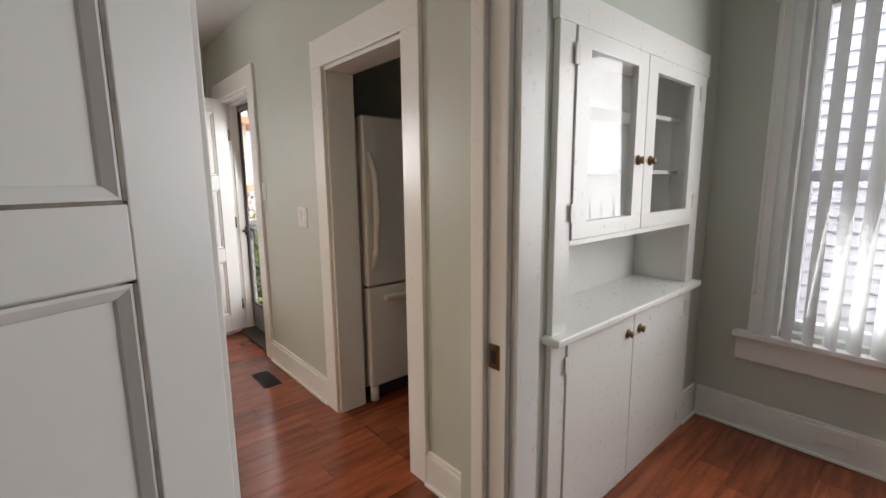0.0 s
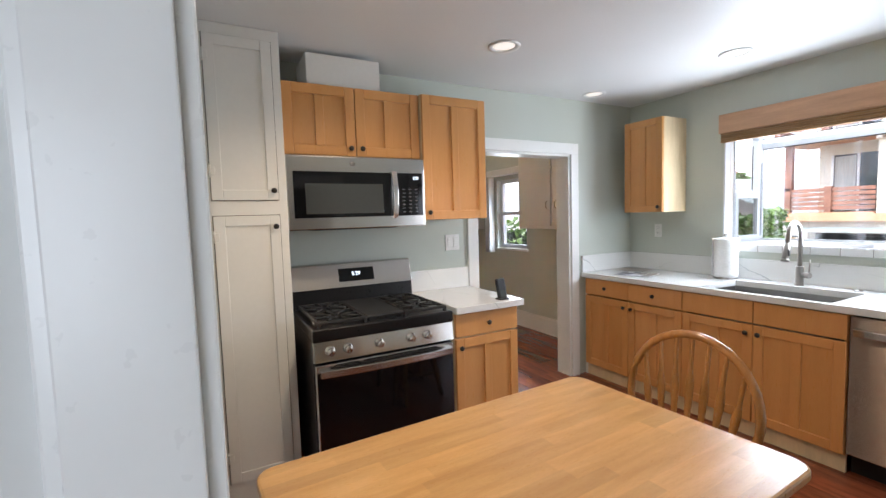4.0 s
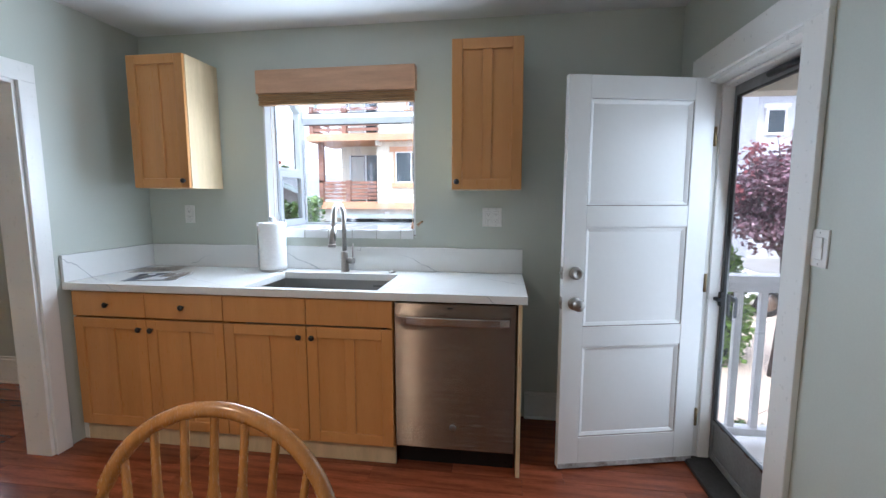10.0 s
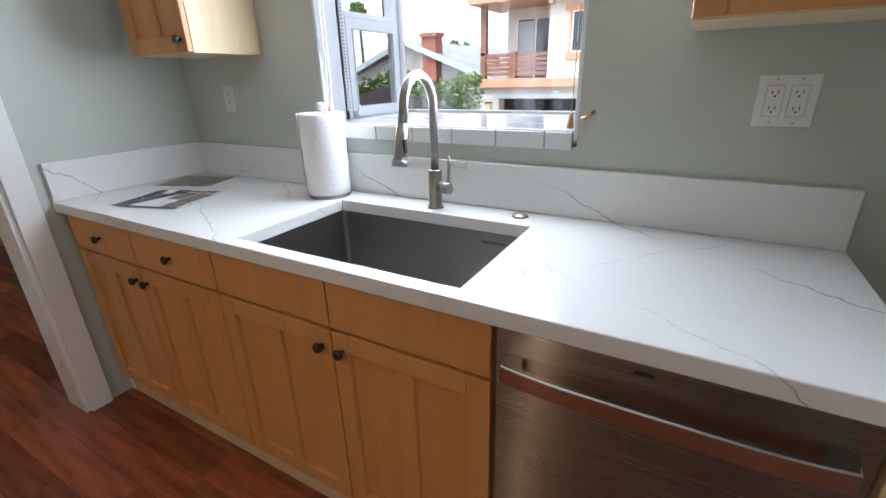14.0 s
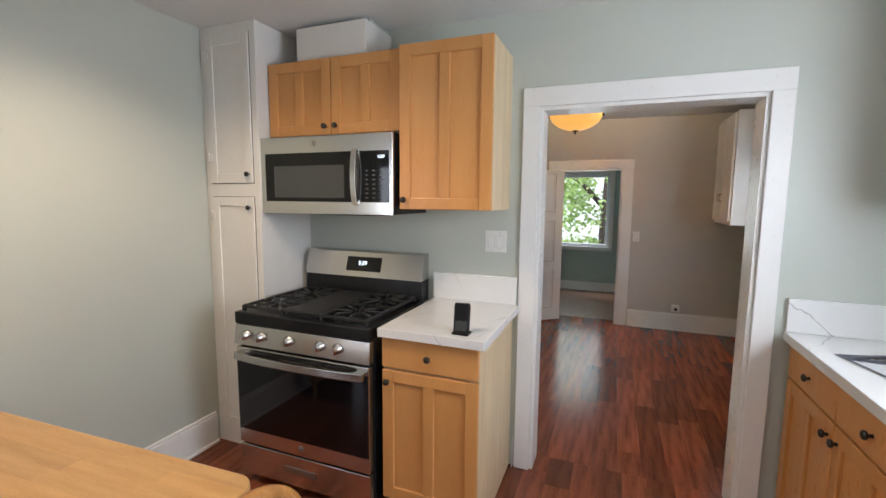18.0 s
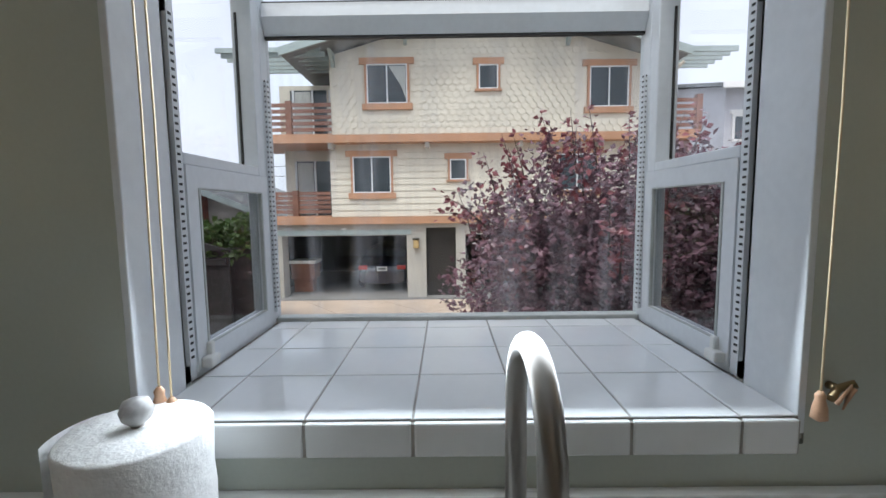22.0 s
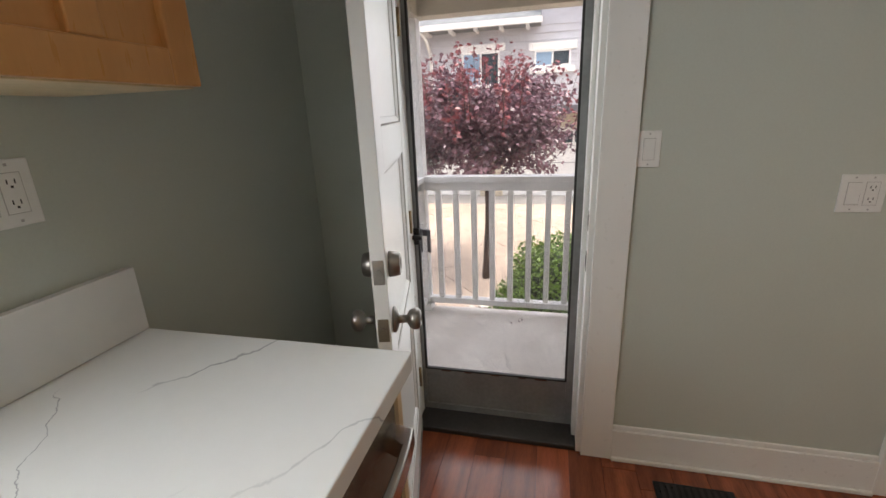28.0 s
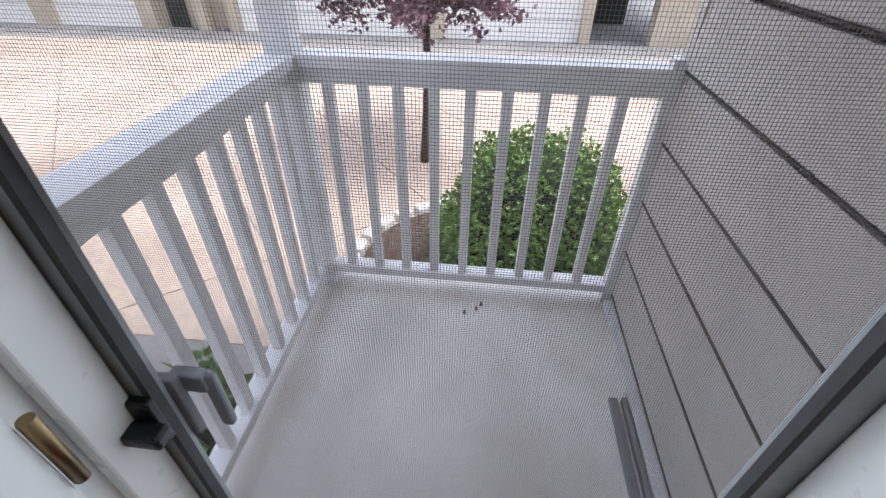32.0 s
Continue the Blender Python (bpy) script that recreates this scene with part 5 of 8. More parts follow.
# ---------------------------------------------------------------- garden window over the sink
t = thing("window_1", "white vinyl garden window with a tiled sill over the sink", "window", (-0.96, 4.28, SZ), kind="structure")
bm = bx(B(), GX0 + 0.002, GX1 - 0.002, 4.0, 4.152, SZ - 0.038, SZ - 0.008)
bx(bm, GX0 - 0.03, GX1 + 0.03, 4.152, GY + 0.03, SZ - 0.05, SZ - 0.0085)
part("shelf_board", bm, GROUT, t)
bm = bx(B(), GX0 + 0.012, GX1 - 0.012, 3.9975, GY - 0.028, SZ - 0.0082, SZ - 0.0022)
bx(bm, GX0 + 0.012, GX1 - 0.012, 3.9925, 3.9975, SZ - 0.056, SZ - 0.007)
part("grout", bm, GROUT, t)
for x in (GX0, GX1):
    s = 1 if x == GX0 else -1
    xa, xb = sorted((x - s * 0.05, x))
    bm = bx(B(), xa, xb, GY - 0.046, GY + 0.015, SZ - 0.006, 1.985, 0.003)
    bx(bm, xa, xb, GY - 0.088, GY - 0.046, 1.556, 1.985, 0.003)
    part("corner_post", bm, VINYL, t)
    part("wall_post", bx(B(), xa, xb, 4.115, 4.172, SZ - 0.006, 2.26, 0.003), VINYL, t)
    part("bottom_rail", bx(B(), xa, xb, 4.172, GY - 0.046, SZ - 0.006, SZ + 0.003, 0.001), VINYL, t)
    bm = prism(B(), [(4.14, 2.225), (4.14, 2.285), (GY + 0.015, 1.995), (GY + 0.015, 1.935)], "x", xa - 0.001, xb + 0.001, 0.003)
    part("sloping_rail", bm, VINYL, t)
    part("glazing_gasket", bx(B(), *sorted((x - s * 0.035, x - s * 0.041)), GY - 0.0905, GY - 0.088, 1.58, 1.945), BRONZE, t)
    # lower sash with a dark screened pane
    sa, sb = sorted((x - s * 0.030, x + s * 0.003))
    y0, y1, z0, z1 = 4.172, GY - 0.048, SZ + 0.004, 1.556
    sash = part("sash", ring_frame(B(), "x", sa, sb, y0, y1, z0, z1, 0.034, 0.040), VINYL, t)
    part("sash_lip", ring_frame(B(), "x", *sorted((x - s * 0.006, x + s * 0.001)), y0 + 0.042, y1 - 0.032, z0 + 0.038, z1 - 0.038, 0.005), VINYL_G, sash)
    g = part("pane", bx(B(), *sorted((x - s * 0.014, x - s * 0.011)), y0 + 0.034, y1 - 0.034, z0 + 0.042, z1 - 0.042), GLASS_T, sash, "dark screened pane")
    g.visible_shadow = False
    bm = bx(B(), *sorted((x + s * 0.003, x + s * 0.024)), y0 + 0.006, y0 + 0.040, z0 + 0.006, z0 + 0.026, 0.003)
    bx(bm, *sorted((x + s * 0.003, x + s * 0.014)), y0 + 0.026, y0 + 0.040, z0 + 0.020, z0 + 0.050, 0.003)
    part("latch", bm, PLASTIC, sash, "white sash latch")
    part("meeting_rail", bx(B(), *sorted((x - s * 0.046, x)), 4.172, GY - 0.088, 1.557, 1.578, 0.002), VINYL, t)
    bm = prism(B(), [(4.165, 1.56), (4.165, 2.235), (GY - 0.085, 2.0), (GY - 0.085, 1.56)], "x", x - s * 0.038 - 0.002, x - s * 0.038 + 0.002)
    g = part("side_pane", bm, GLASS, t)
    g.visible_shadow = False
    for yy in (4.143, GY - 0.030):
        xs0 = x + s * 0.0005
        strip = part("shelf_standard", bx(B(), min(xs0, xs0 + s * 0.009), max(xs0, xs0 + s * 0.009), yy - 0.008, yy + 0.008, SZ + 0.03, 1.80), VINYL, t, "slotted white shelf standard")
        bm = B()
        for k in range(47):
            z = SZ + 0.042 + k * 0.0127
            xx = xs0 + s * 0.009
            bx(bm, min(xx, xx + s * 0.0008), max(xx, xx + s * 0.0008), yy - 0.0042, yy + 0.0042, z, z + 0.0042)
            if yy > 4.3:
                bx(bm, min(xs0, xs0 + s * 0.009) + 0.003, max(xs0, xs0 + s * 0.009) - 0.003, yy - 0.0086, yy - 0.0078, z, z + 0.0042)
        part("slots", bm, DARKSLOT, strip)
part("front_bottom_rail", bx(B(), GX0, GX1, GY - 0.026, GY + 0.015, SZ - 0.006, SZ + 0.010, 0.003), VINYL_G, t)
part("front_top_rail", prism(B(), [(GY - 0.034, 1.958), (GY - 0.014, 1.918), (GY + 0.015, 1.918), (GY + 0.015, 1.992), (GY - 0.030, 1.992)], "x", GX0, GX1, 0.003), VINYL, t)
part("front_gasket", bx(B(), GX0, GX1, GY - 0.012, GY + 0.0, 1.911, 1.918), DARKSLOT, t)
g = part("front_pane", bx(B(), GX0, GX1, GY - 0.008, GY - 0.004, SZ + 0.010, 1.914), GLASS_D, t, "rain-streaked front pane")
g.visible_shadow = False
bm = prism(B(), [(4.14, 2.262), (4.14, 2.267), (GY, 1.998), (GY, 1.993)], "x", GX0, GX1)
g = part("roof_pane", bm, glass("roof_glass", (0.93, 0.95, 0.97), dirt=0.2), t, "spotted sloping roof pane")
g.visible_shadow = False
part("roof_gasket", bx(B(), GX0, GX1, GY - 0.022, GY + 0.01, 1.992, 1.999), DARKSLOT, t)
for x0, x1 in ((GX0 - 0.0, GX0 + 0.012), (GX1 - 0.012, GX1)):
    part("reveal_board", bx(B(), x0, x1, 3.999, 4.115, SZ - 0.03, 2.0, 0.002), VINYL, t)

# sill tiles and the bullnose row in front
tiles = thing("sill_tiles", "glazed white square tiles on the window sill", "tiles", (-0.96, 4.28, SZ), kind="structure")
xs = [GX0 + 0.012, -1.360, -1.202, -1.044, -0.886, -0.728, -0.570, GX1 - 0.012]
ys = [3.996, 4.164, 4.320, 4.476, GY - 0.028]
cache = {}
for i in range(len(xs) - 1):
    for j in range(len(ys) - 1):
        w, d = xs[i + 1] - xs[i] - 0.003, ys[j + 1] - ys[j] - 0.003
        key = (round(w, 4), round(d, 4))
        if key not in cache:
            cache[key] = mesh_of("tile", bx(B(), 0, w, 0, d, 0, 0.008, 0.0018), TILE)
        piece("tile", cache[key], tiles, (xs[i] + 0.0015, ys[j] + 0.0015, SZ - 0.008))
    w = xs[i + 1] - xs[i] - 0.004
    key = ("nose", round(w, 4))
    if key not in cache:
        cache[key] = mesh_of("nose_tile", bx(B(), 0, w, 0, 0.010, 0, 0.052, 0.003), TILE)
    piece("nose_tile", cache[key], tiles, (xs[i] + 0.002, 3.990, SZ - 0.0565))

# bamboo shade, raised
t = thing("bamboo_blind", "raised bamboo blind with a wooden valance", "blind", (-0.96, 3.96, 1.95))
part("valance", bx(B(), -1.462, -0.462, 3.935, 3.998, 2.004, 2.145, 0.004), VALANCE, t, "flat reddish wooden valance")
for k in range(5):
    part("slat_fold", bx(B(), -1.452, -0.472, 3.945 + 0.004 * (k % 2), 3.985, 1.937 + k * 0.0135, 1.9485 + k * 0.0135, 0.003), BAMBOO, t)
for x, zz in ((-1.386, 1.215), (-1.370, 1.20), (-0.488, 1.20)):
    part("cord", tube(B(), [(x, 3.968, 1.955), (x + 0.003, 3.965, 1.6), (x, 3.962, zz + 0.02)], 0.0016, 6), MAPLE_E, t)
    part("tassel", lathe(B(), (x, 3.962, zz - 0.02), [(0.004, 0), (0.0105, 0.004), (0.009, 0.02), (0.006, 0.03), (0.007, 0.036), (0.003, 0.042)], 12), VALANCE, t, "small wooden cord tassel")
t = thing("cord_cleat", "small cord cleat with the wound blind cord", "cleat", (-0.445, 3.99, 1.215))
part("cleat", tube(B(), [(-0.462, 3.975, 1.205), (-0.445, 3.985, 1.215), (-0.428, 3.975, 1.226)], 0.006, 8), BRASS, t)
part("wound_cord", tube(B(), [(-0.46, 3.968, 1.20), (-0.44, 3.970, 1.225), (-0.452, 3.966, 1.195), (-0.436, 3.968, 1.222)], 0.003, 6), VALANCE, t)
part("post", cyl(B(), (-0.445, 3.999, 1.215), (-0.445, 3.982, 1.215), 0.006), BRASS, t)


# ---------------------------------------------------------------- other windows
def sash_window(name, label, axis, f, inward, a0, a1, z0, z1, glassm, mid=None, fw=0.045):
    """A framed window in the opening a0..a1, z0..z1 of a wall at depth f."""
    base = (f, (a0 + a1) / 2, z0) if axis == "x" else ((a0 + a1) / 2, f, z0)
    t = thing(name, label, "window", base, kind="structure")

    def b(nm, p0, p1, q0, q1, d0, d1, m, bev=0.003):
        e0, e1 = sorted((f + d0 * inward, f + d1 * inward))
        return part(nm, bx(B(), *((e0, e1, p0, p1) if axis == "x" else (p0, p1, e0, e1)), q0, q1, bev), m, t)
    b("frame_side", a0, a0 + fw, z0, z1, -0.02, 0.03, VINYL)
    b("frame_side", a1 - fw, a1, z0, z1, -0.02, 0.03, VINYL)
    b("frame_head", a0 + fw, a1 - fw, z1 - fw, z1, -0.02, 0.03, VINYL)
    b("frame_sill", a0 + fw, a1 - fw, z0, z0 + fw, -0.02, 0.035, VINYL)
    if mid:
        b("meeting_rail", a0 + fw, a1 - fw, mid - 0.025, mid + 0.025, -0.015, 0.028, VINYL)
    g = b("pane", a0 + fw, a1 - fw, z0 + fw, z1 - fw, -0.003, 0.003, glassm, 0)
    g.visible_shadow = False
    return t


sash_window("window_2", "white double-hung window of the side room", "y", 4.09, -1, -4.45, -3.83, 1.0, 1.91, GLASS, 1.46)
sash_window("window_3", "wide white window of the far room, leaves outside", "x", -7.55, 1, 1.38, 2.55, 0.72, 1.88, GLASS)
sash_window("window_4", "wide white dining room window behind vertical blinds", "x", XD + 0.09, -1, -1.43, 0.20, 0.551, 2.05, GLASS, 1.28)

t = thing("window_trim_side_room", "white sill and head trim of the side room window", "window trim", (-4.14, 3.99, 1.0), kind="structure")
part("stool", bx(B(), -4.48, -3.80, 3.972, 4.06, 0.972, 1.0, 0.004), TRIM, t)
t = thing("window_trim_far_room", "white trim round the far room window", "window trim", (-7.47, 1.96, 0.7), kind="structure")
for nm, a0, a1, z0, z1 in (("side", 1.31, 1.38, 0.66, 1.95), ("side", 2.55, 2.62, 0.66, 1.95), ("head", 1.38, 2.55, 1.88, 1.95), ("stool", 1.38, 2.55, 0.66, 0.72)):
    part(nm, bx(B(), -7.48, -7.46, a0, a1, z0, z1, 0.003), TRIM, t)
t = thing("window_trim_dining", "white trim and sill of the dining room window", "window trim", (XD - 0.01, -0.65, 0.4), kind="structure")
part("side_board", bx(B(), XD - 0.018, XD, 0.20, 0.322, 0.525, 2.05, 0.003), TRIM, t)
part("side_board", bx(B(), XD - 0.018, XD, -1.54, -1.43, 0.525, 2.05, 0.003), TRIM, t)
part("head_board", bx(B(), XD - 0.020, XD, -1.56, 0.34, 2.05, 2.17, 0.003), TRIM, t)
part("stool", bx(B(), XD - 0.055, XD, -1.58, 0.378, 0.494, 0.525, 0.005), TRIM, t)
part("apron", bx(B(), XD - 0.018, XD, -1.55, 0.366, 0.374, 0.494, 0.003), TRIM, t)

t = thing("vertical_blind", "white vertical vane blind over the dining room window", "blind", (XD - 0.07, -0.65, 0.55))
part("head_rail", bx(B(), XD - 0.09, XD - 0.02, -1.50, 0.28, 2.10, 2.14, 0.003), VINYL, t)
bm = B()
w = 0.089
prof = [(w * (k / 6 - 0.5), 0.006 * (1 - (2 * k / 6 - 1) ** 2)) for k in range(7)]
for z in (0.535, 2.10):
    for x, y in prof:
        bm.verts.new((y, x, z))
bm.verts.ensure_lookup_table()
for k in range(6):
    bm.faces.new([bm.verts[i] for i in (k, k + 1, k + 8, k + 7)]).smooth = True
vane = mesh_of("vane", bm, CLOTH)
for k in range(23):
    ob = new("vane", vane)
    ob.parent = t
    ob.matrix_local = Matrix.Translation(-t.location) @ pose(XD - 0.075, 0.235 - 0.076 * k, 0, 0, 0, 128 + random.uniform(-2, 2))
part("wand", cyl(B(), (XD - 0.095, 0.29, 2.10), (XD - 0.095, 0.29, 0.80), 0.004), PLASTIC, t)
part("wand_tip", cyl(B(), (XD - 0.095, 0.29, 0.80), (XD - 0.095, 0.29, 0.73), 0.007), PLASTIC, t)
t = thing("wall_outlet_cover", "white outlet cover set in the baseboard under the window", "outlet", (XD - 0.018, -0.06, 0.12))
part("cover", bx(B(), XD - 0.034, XD - 0.018, -0.115, -0.01, 0.085, 0.160, 0.004), PLASTIC, t)

# ---------------------------------------------------------------- side room: wall cupboards, vane blind, lamp
def white_cupboard(x0, x1, y0, z0, z1, doors, lab):
    t = thing("wall_cupboard", lab, "cabinet", ((x0 + x1) / 2, 3.85, z0), "white wall cupboards")
    part("carcass", bx(B(), x0, x1, y0 + 0.02, 3.998, z0, z1, 0.004), CREAM, t)
    n = len(doors)
    ww = (x1 - x0) / n
    for k, hx in enumerate(doors):
        d = part("cupboard_door", bx(B(), x0 + ww * k + 0.02, x0 + ww * (k + 1) - 0.02, y0, y0 + 0.0195, z0 + 0.035, z1 - 0.03, 0.003), CREAM, t)
        xx = x0 + ww * (k + hx)
        part("pull", tube(B(), [(xx, y0, z0 + 0.22), (xx, y0 - 0.022, z0 + 0.235), (xx, y0 - 0.022, z0 + 0.285), (xx, y0, z0 + 0.30)], 0.004, 8), BRASS, d, "aged brass bow pull")


white_cupboard(-3.62, -2.47, 3.70, 1.275, 2.30, [0.88, 0.12], "white painted wall cupboard with brass bow pulls")
white_cupboard(-5.52, -4.78, 3.62, 1.25, 2.30, [0.88, 0.12], "white painted wall cupboard in the corner")
t = thing("vane_blind_stack", "white vertical vanes drawn aside by the small window", "blind", (-4.55, 3.9, 0.95))
part("valance", bx(B(), -4.72, -3.66, 3.90, 3.998, 1.96, 2.04, 0.004), CREAM, t)
for k in range(7):
    part("vane", bx(B(), -4.62 + 0.018 * k, -4.617 + 0.018 * k, 3.905, 3.99, 0.93, 1.96), CLOTH, t)

AMBER = bpy.data.materials.new("amber_glass")
AMBER.use_nodes = True
ap = AMBER.node_tree.nodes["Principled BSDF"]
ap.inputs["Base Color"].default_value = (0.85, 0.42, 0.08, 1)
ap.inputs["Roughness"].default_value = 0.3
ap.inputs["Emission Color"].default_value = (1.0, 0.53, 0.12, 1)
ap.inputs["Emission Strength"].default_value = 0.17
LX, LY = -4.1, 2.279
t = thing("ceiling_lamp", "amber scalloped glass ceiling lamp with a bronze finial", "ceiling lamp", (LX, LY, 2.05))
part("canopy", lathe(B(), (LX, LY, 2.36), [(0.07, 0.04), (0.06, 0.01), (0.012, 0), (0.012, -0.09)], 24), BRONZE, t)
bm = B()
rings, LOBES, NS = [], 6, 144
for j in range(12):
    s = j / 11
    ring = []
    for k in range(NS):
        a = 2 * math.pi * k / NS
        rad = (0.020 + 0.205 * math.sin(s * math.pi / 2) ** 0.85) * (1 + 0.030 * s * math.cos(LOBES * a) + 0.010 * s * math.cos(36 * a))
        z = 2.078 + 0.150 * s ** 1.5 + 0.020 * s ** 4 * math.cos(LOBES * a)
        ring.append(bm.verts.new((LX + rad * math.cos(a), LY + rad * math.sin(a), z)))
    rings.append(ring)
for a, b in zip(rings, rings[1:]):
    for k in range(NS):
        bm.faces.new((a[k], a[(k + 1) % NS], b[(k + 1) % NS], b[k])).smooth = True
rim = [tuple(v.co) for v in rings[-1][::4]]
sh = part("shade", bm, AMBER, t, "glowing amber ribbed glass bowl")
part("rim", tube(B(), rim + rim[:1], 0.0045, 6), BRONZE, sh, "scalloped bronze rim")
for k in range(LOBES):
    a = 2 * math.pi * (k + 0.5) / LOBES
    part("rim_ornament", lathe(B(), (LX + 0.222 * math.cos(a), LY + 0.222 * math.sin(a), 2.188), [(0.002, 0), (0.011, 0.010), (0.014, 0.020), (0.008, 0.030)], 10), BRONZE, sh)
part("finial", lathe(B(), (LX, LY, 2.045), [(0.004, 0), (0.010, 0.008), (0.006, 0.018), (0.024, 0.028), (0.030, 0.036), (0.012, 0.044)], 16), BRONZE, t, "bronze finial")
part("stem", cyl(B(), (LX, LY, 2.085), (LX, LY, 2.29), 0.006), BRONZE, t)

# recessed ceiling lights
def can_light(x, y, lit=False):
    t = thing("recessed_light", "round white recessed ceiling light", "ceiling light", (x, y, CH - 0.01), "recessed ceiling lights")
    part("trim_ring", lathe(B(), (x, y, CH), [(0.062, 0.0), (0.062, -0.003), (0.088, -0.010), (0.092, -0.004), (0.092, 0.0)], 36), PLASTIC, t)
    part("bulb", lathe(B(), (x, y, CH), [(0.0001, -0.004), (0.035, -0.003), (0.055, -0.001), (0.062, -0.0005)], 24), glow("can_glow", (1, 0.93, 0.82), 0.12) if "can_glow" not in bpy.data.materials else bpy.data.materials["can_glow"], t)


for x, y in ((-1.07, 3.42), (-2.10, 3.31), (-1.57, 2.02), (-0.95, 1.39), (0.0, 3.42)):
    can_light(x, y)

# ---------------------------------------------------------------- outdoors: ground, porch
PAVE = mat("stamped_concrete", (0.54, 0.43, 0.34), 0.75, vary=0.1, scale=0.6, fine=14, bump=0.08)
ASPH = mat("grey_drive", (0.26, 0.25, 0.24), 0.85, vary=0.1, scale=0.7, fine=20, bump=0.1)
DECK = mat("deck_coating", (0.87, 0.84, 0.79), 0.75, vary=0.06, scale=2.4, fine=200, bump=0.25, colour2=(0.63, 0.585, 0.535))
RAILW = mat("porch_rail_white", (0.84, 0.84, 0.83), 0.45, vary=0.04, scale=6, fine=60, bump=0.04)
SIDING = mat("siding_grey_beige", (0.64, 0.61, 0.57), 0.6, vary=0.05, scale=3, fine=60, bump=0.05)
bm = B()
bx(bm, -400, 400, -400, 400, GZ - 0.3, GZ)
solid("ground", bm, ASPH, "plain grey ground reaching the horizon", "ground", kind="structure")
t = thing("pavement", "tan concrete forecourt with diagonal joints", "pavement", (0, 10, GZ), kind="structure")
# square slabs laid on the diagonal, clipped to the forecourt
def clip(poly, x0, x1, y0, y1):
    for ax, lim, keep in ((0, x0, 1), (0, x1, -1), (1, y0, 1), (1, y1, -1)):
        out = []
        for a, b in zip(poly, poly[1:] + poly[:1]):
            ia, ib = keep * (a[ax] - lim) >= 0, keep * (b[ax] - lim) >= 0
            if ia:
                out.append(a)
            if ia != ib:
                s = (lim - a[ax]) / (b[ax] - a[ax])
                out.append((a[0] + s * (b[0] - a[0]), a[1] + s * (b[1] - a[1])))
        poly = out
        if len(poly) < 3:
            return []
    return poly


S = 1.75
for i in range(-14, 16):
    for j in range(-14, 16):
        u, v = (i + 0.5) * S, (j + 0.5) * S
        c, h = Vector((u * 0.766 - v * 0.643 + 3, u * 0.643 + v * 0.766 + 9)), S / 2 - 0.008
        q = [(c.x + a * 0.766 - b * 0.643, c.y + a * 0.643 + b * 0.766) for a, b in ((-h, -h), (h, -h), (h, h), (-h, h))]
        for zone in ((-6.8, 12.0, 6.6, 16.0), (2.9, 12.0, -6.0, 6.6)):
            p = clip(q, *zone)
            if len(p) > 2:
                bm = B()
                try:
                    prism(bm, p, "z", GZ - 0.02, GZ + 0.012)
                    part("slab", bm, PAVE, t)
                except ValueError:
                    bm.free()

DZ = -0.08
t = thing("porch", "small raised porch with a coated deck and white railing", "porch", (1.8, 3.3, GZ))
part("deck", bx(B(), 1.17, 2.50, 2.662, 4.10, DZ - 0.14, DZ, 0.004), DECK, t, "grey-beige coated deck")
part("base", bx(B(), 1.25, 2.42, 2.69, 4.0, GZ, DZ - 0.14), SIDING, t)
RX, RY = 2.44, 4.012
part("corner_post", bx(B(), RX - 0.05, RX + 0.05, RY - 0.05, RY + 0.05, DZ, 2.36, 0.004), RAILW, t, "white square corner post")
part("end_post", bx(B(), RX - 0.03, RX + 0.03, 2.690, 2.735, DZ, 0.96, 0.003), RAILW, t)
part("top_rail", bx(B(), RX - 0.055, RX + 0.055, 2.735, RY - 0.05, 0.895, 0.935, 0.004), RAILW, t)
part("sub_rail", bx(B(), RX - 0.02, RX + 0.02, 2.735, RY - 0.05, 0.835, 0.895, 0.003), RAILW, t)
part("bottom_rail", bx(B(), RX - 0.035, RX + 0.035, 2.735, RY - 0.05, -0.015, 0.025, 0.003), RAILW, t)
for k in range(9):
    y = RY - 0.05 - 0.088 - k * 0.127
    part("baluster", bx(B(), RX - 0.018, RX + 0.018, y - 0.019, y + 0.019, 0.025, 0.835, 0.003), RAILW, t)
part("top_rail", bx(B(), 1.20, RX - 0.05, RY - 0.055, RY + 0.055, 0.895, 0.935, 0.004), RAILW, t)
part("sub_rail", bx(B(), 1.20, RX - 0.05, RY - 0.02, RY + 0.02, 0.835, 0.895, 0.003), RAILW, t)
part("bottom_rail", bx(B(), 1.20, RX - 0.05, RY - 0.035, RY + 0.035, -0.015, 0.025, 0.003), RAILW, t)
for k in range(9):
    x = RX - 0.05 - 0.085 - k * 0.128
    part("baluster", bx(B(), x - 0.019, x + 0.019, RY - 0.018, RY + 0.018, 0.025, 0.835, 0.003), RAILW, t)
part("base_block", bx(B(), RX - 0.06, RX + 0.06, RY - 0.06, RY + 0.06, DZ, -0.02, 0.003), RAILW, t)
part("porch_beam", bx(B(), RX - 0.07, RX + 0.07, 2.60, RY + 0.07, 1.93, 2.10, 0.003), mat("porch_beam_cream", (0.66, 0.62, 0.52), 0.5, vary=0.04), t)
part("porch_beam", bx(B(), 1.17, RX - 0.07, RY - 0.07, RY + 0.07, 1.93, 2.10, 0.003), bpy.data.materials["porch_beam_cream"], t)
part("porch_ceiling", bx(B(), 1.17, RX + 0.3, 2.60, RY + 0.3, 2.36, 2.42), bpy.data.materials["porch_beam_cream"], t)
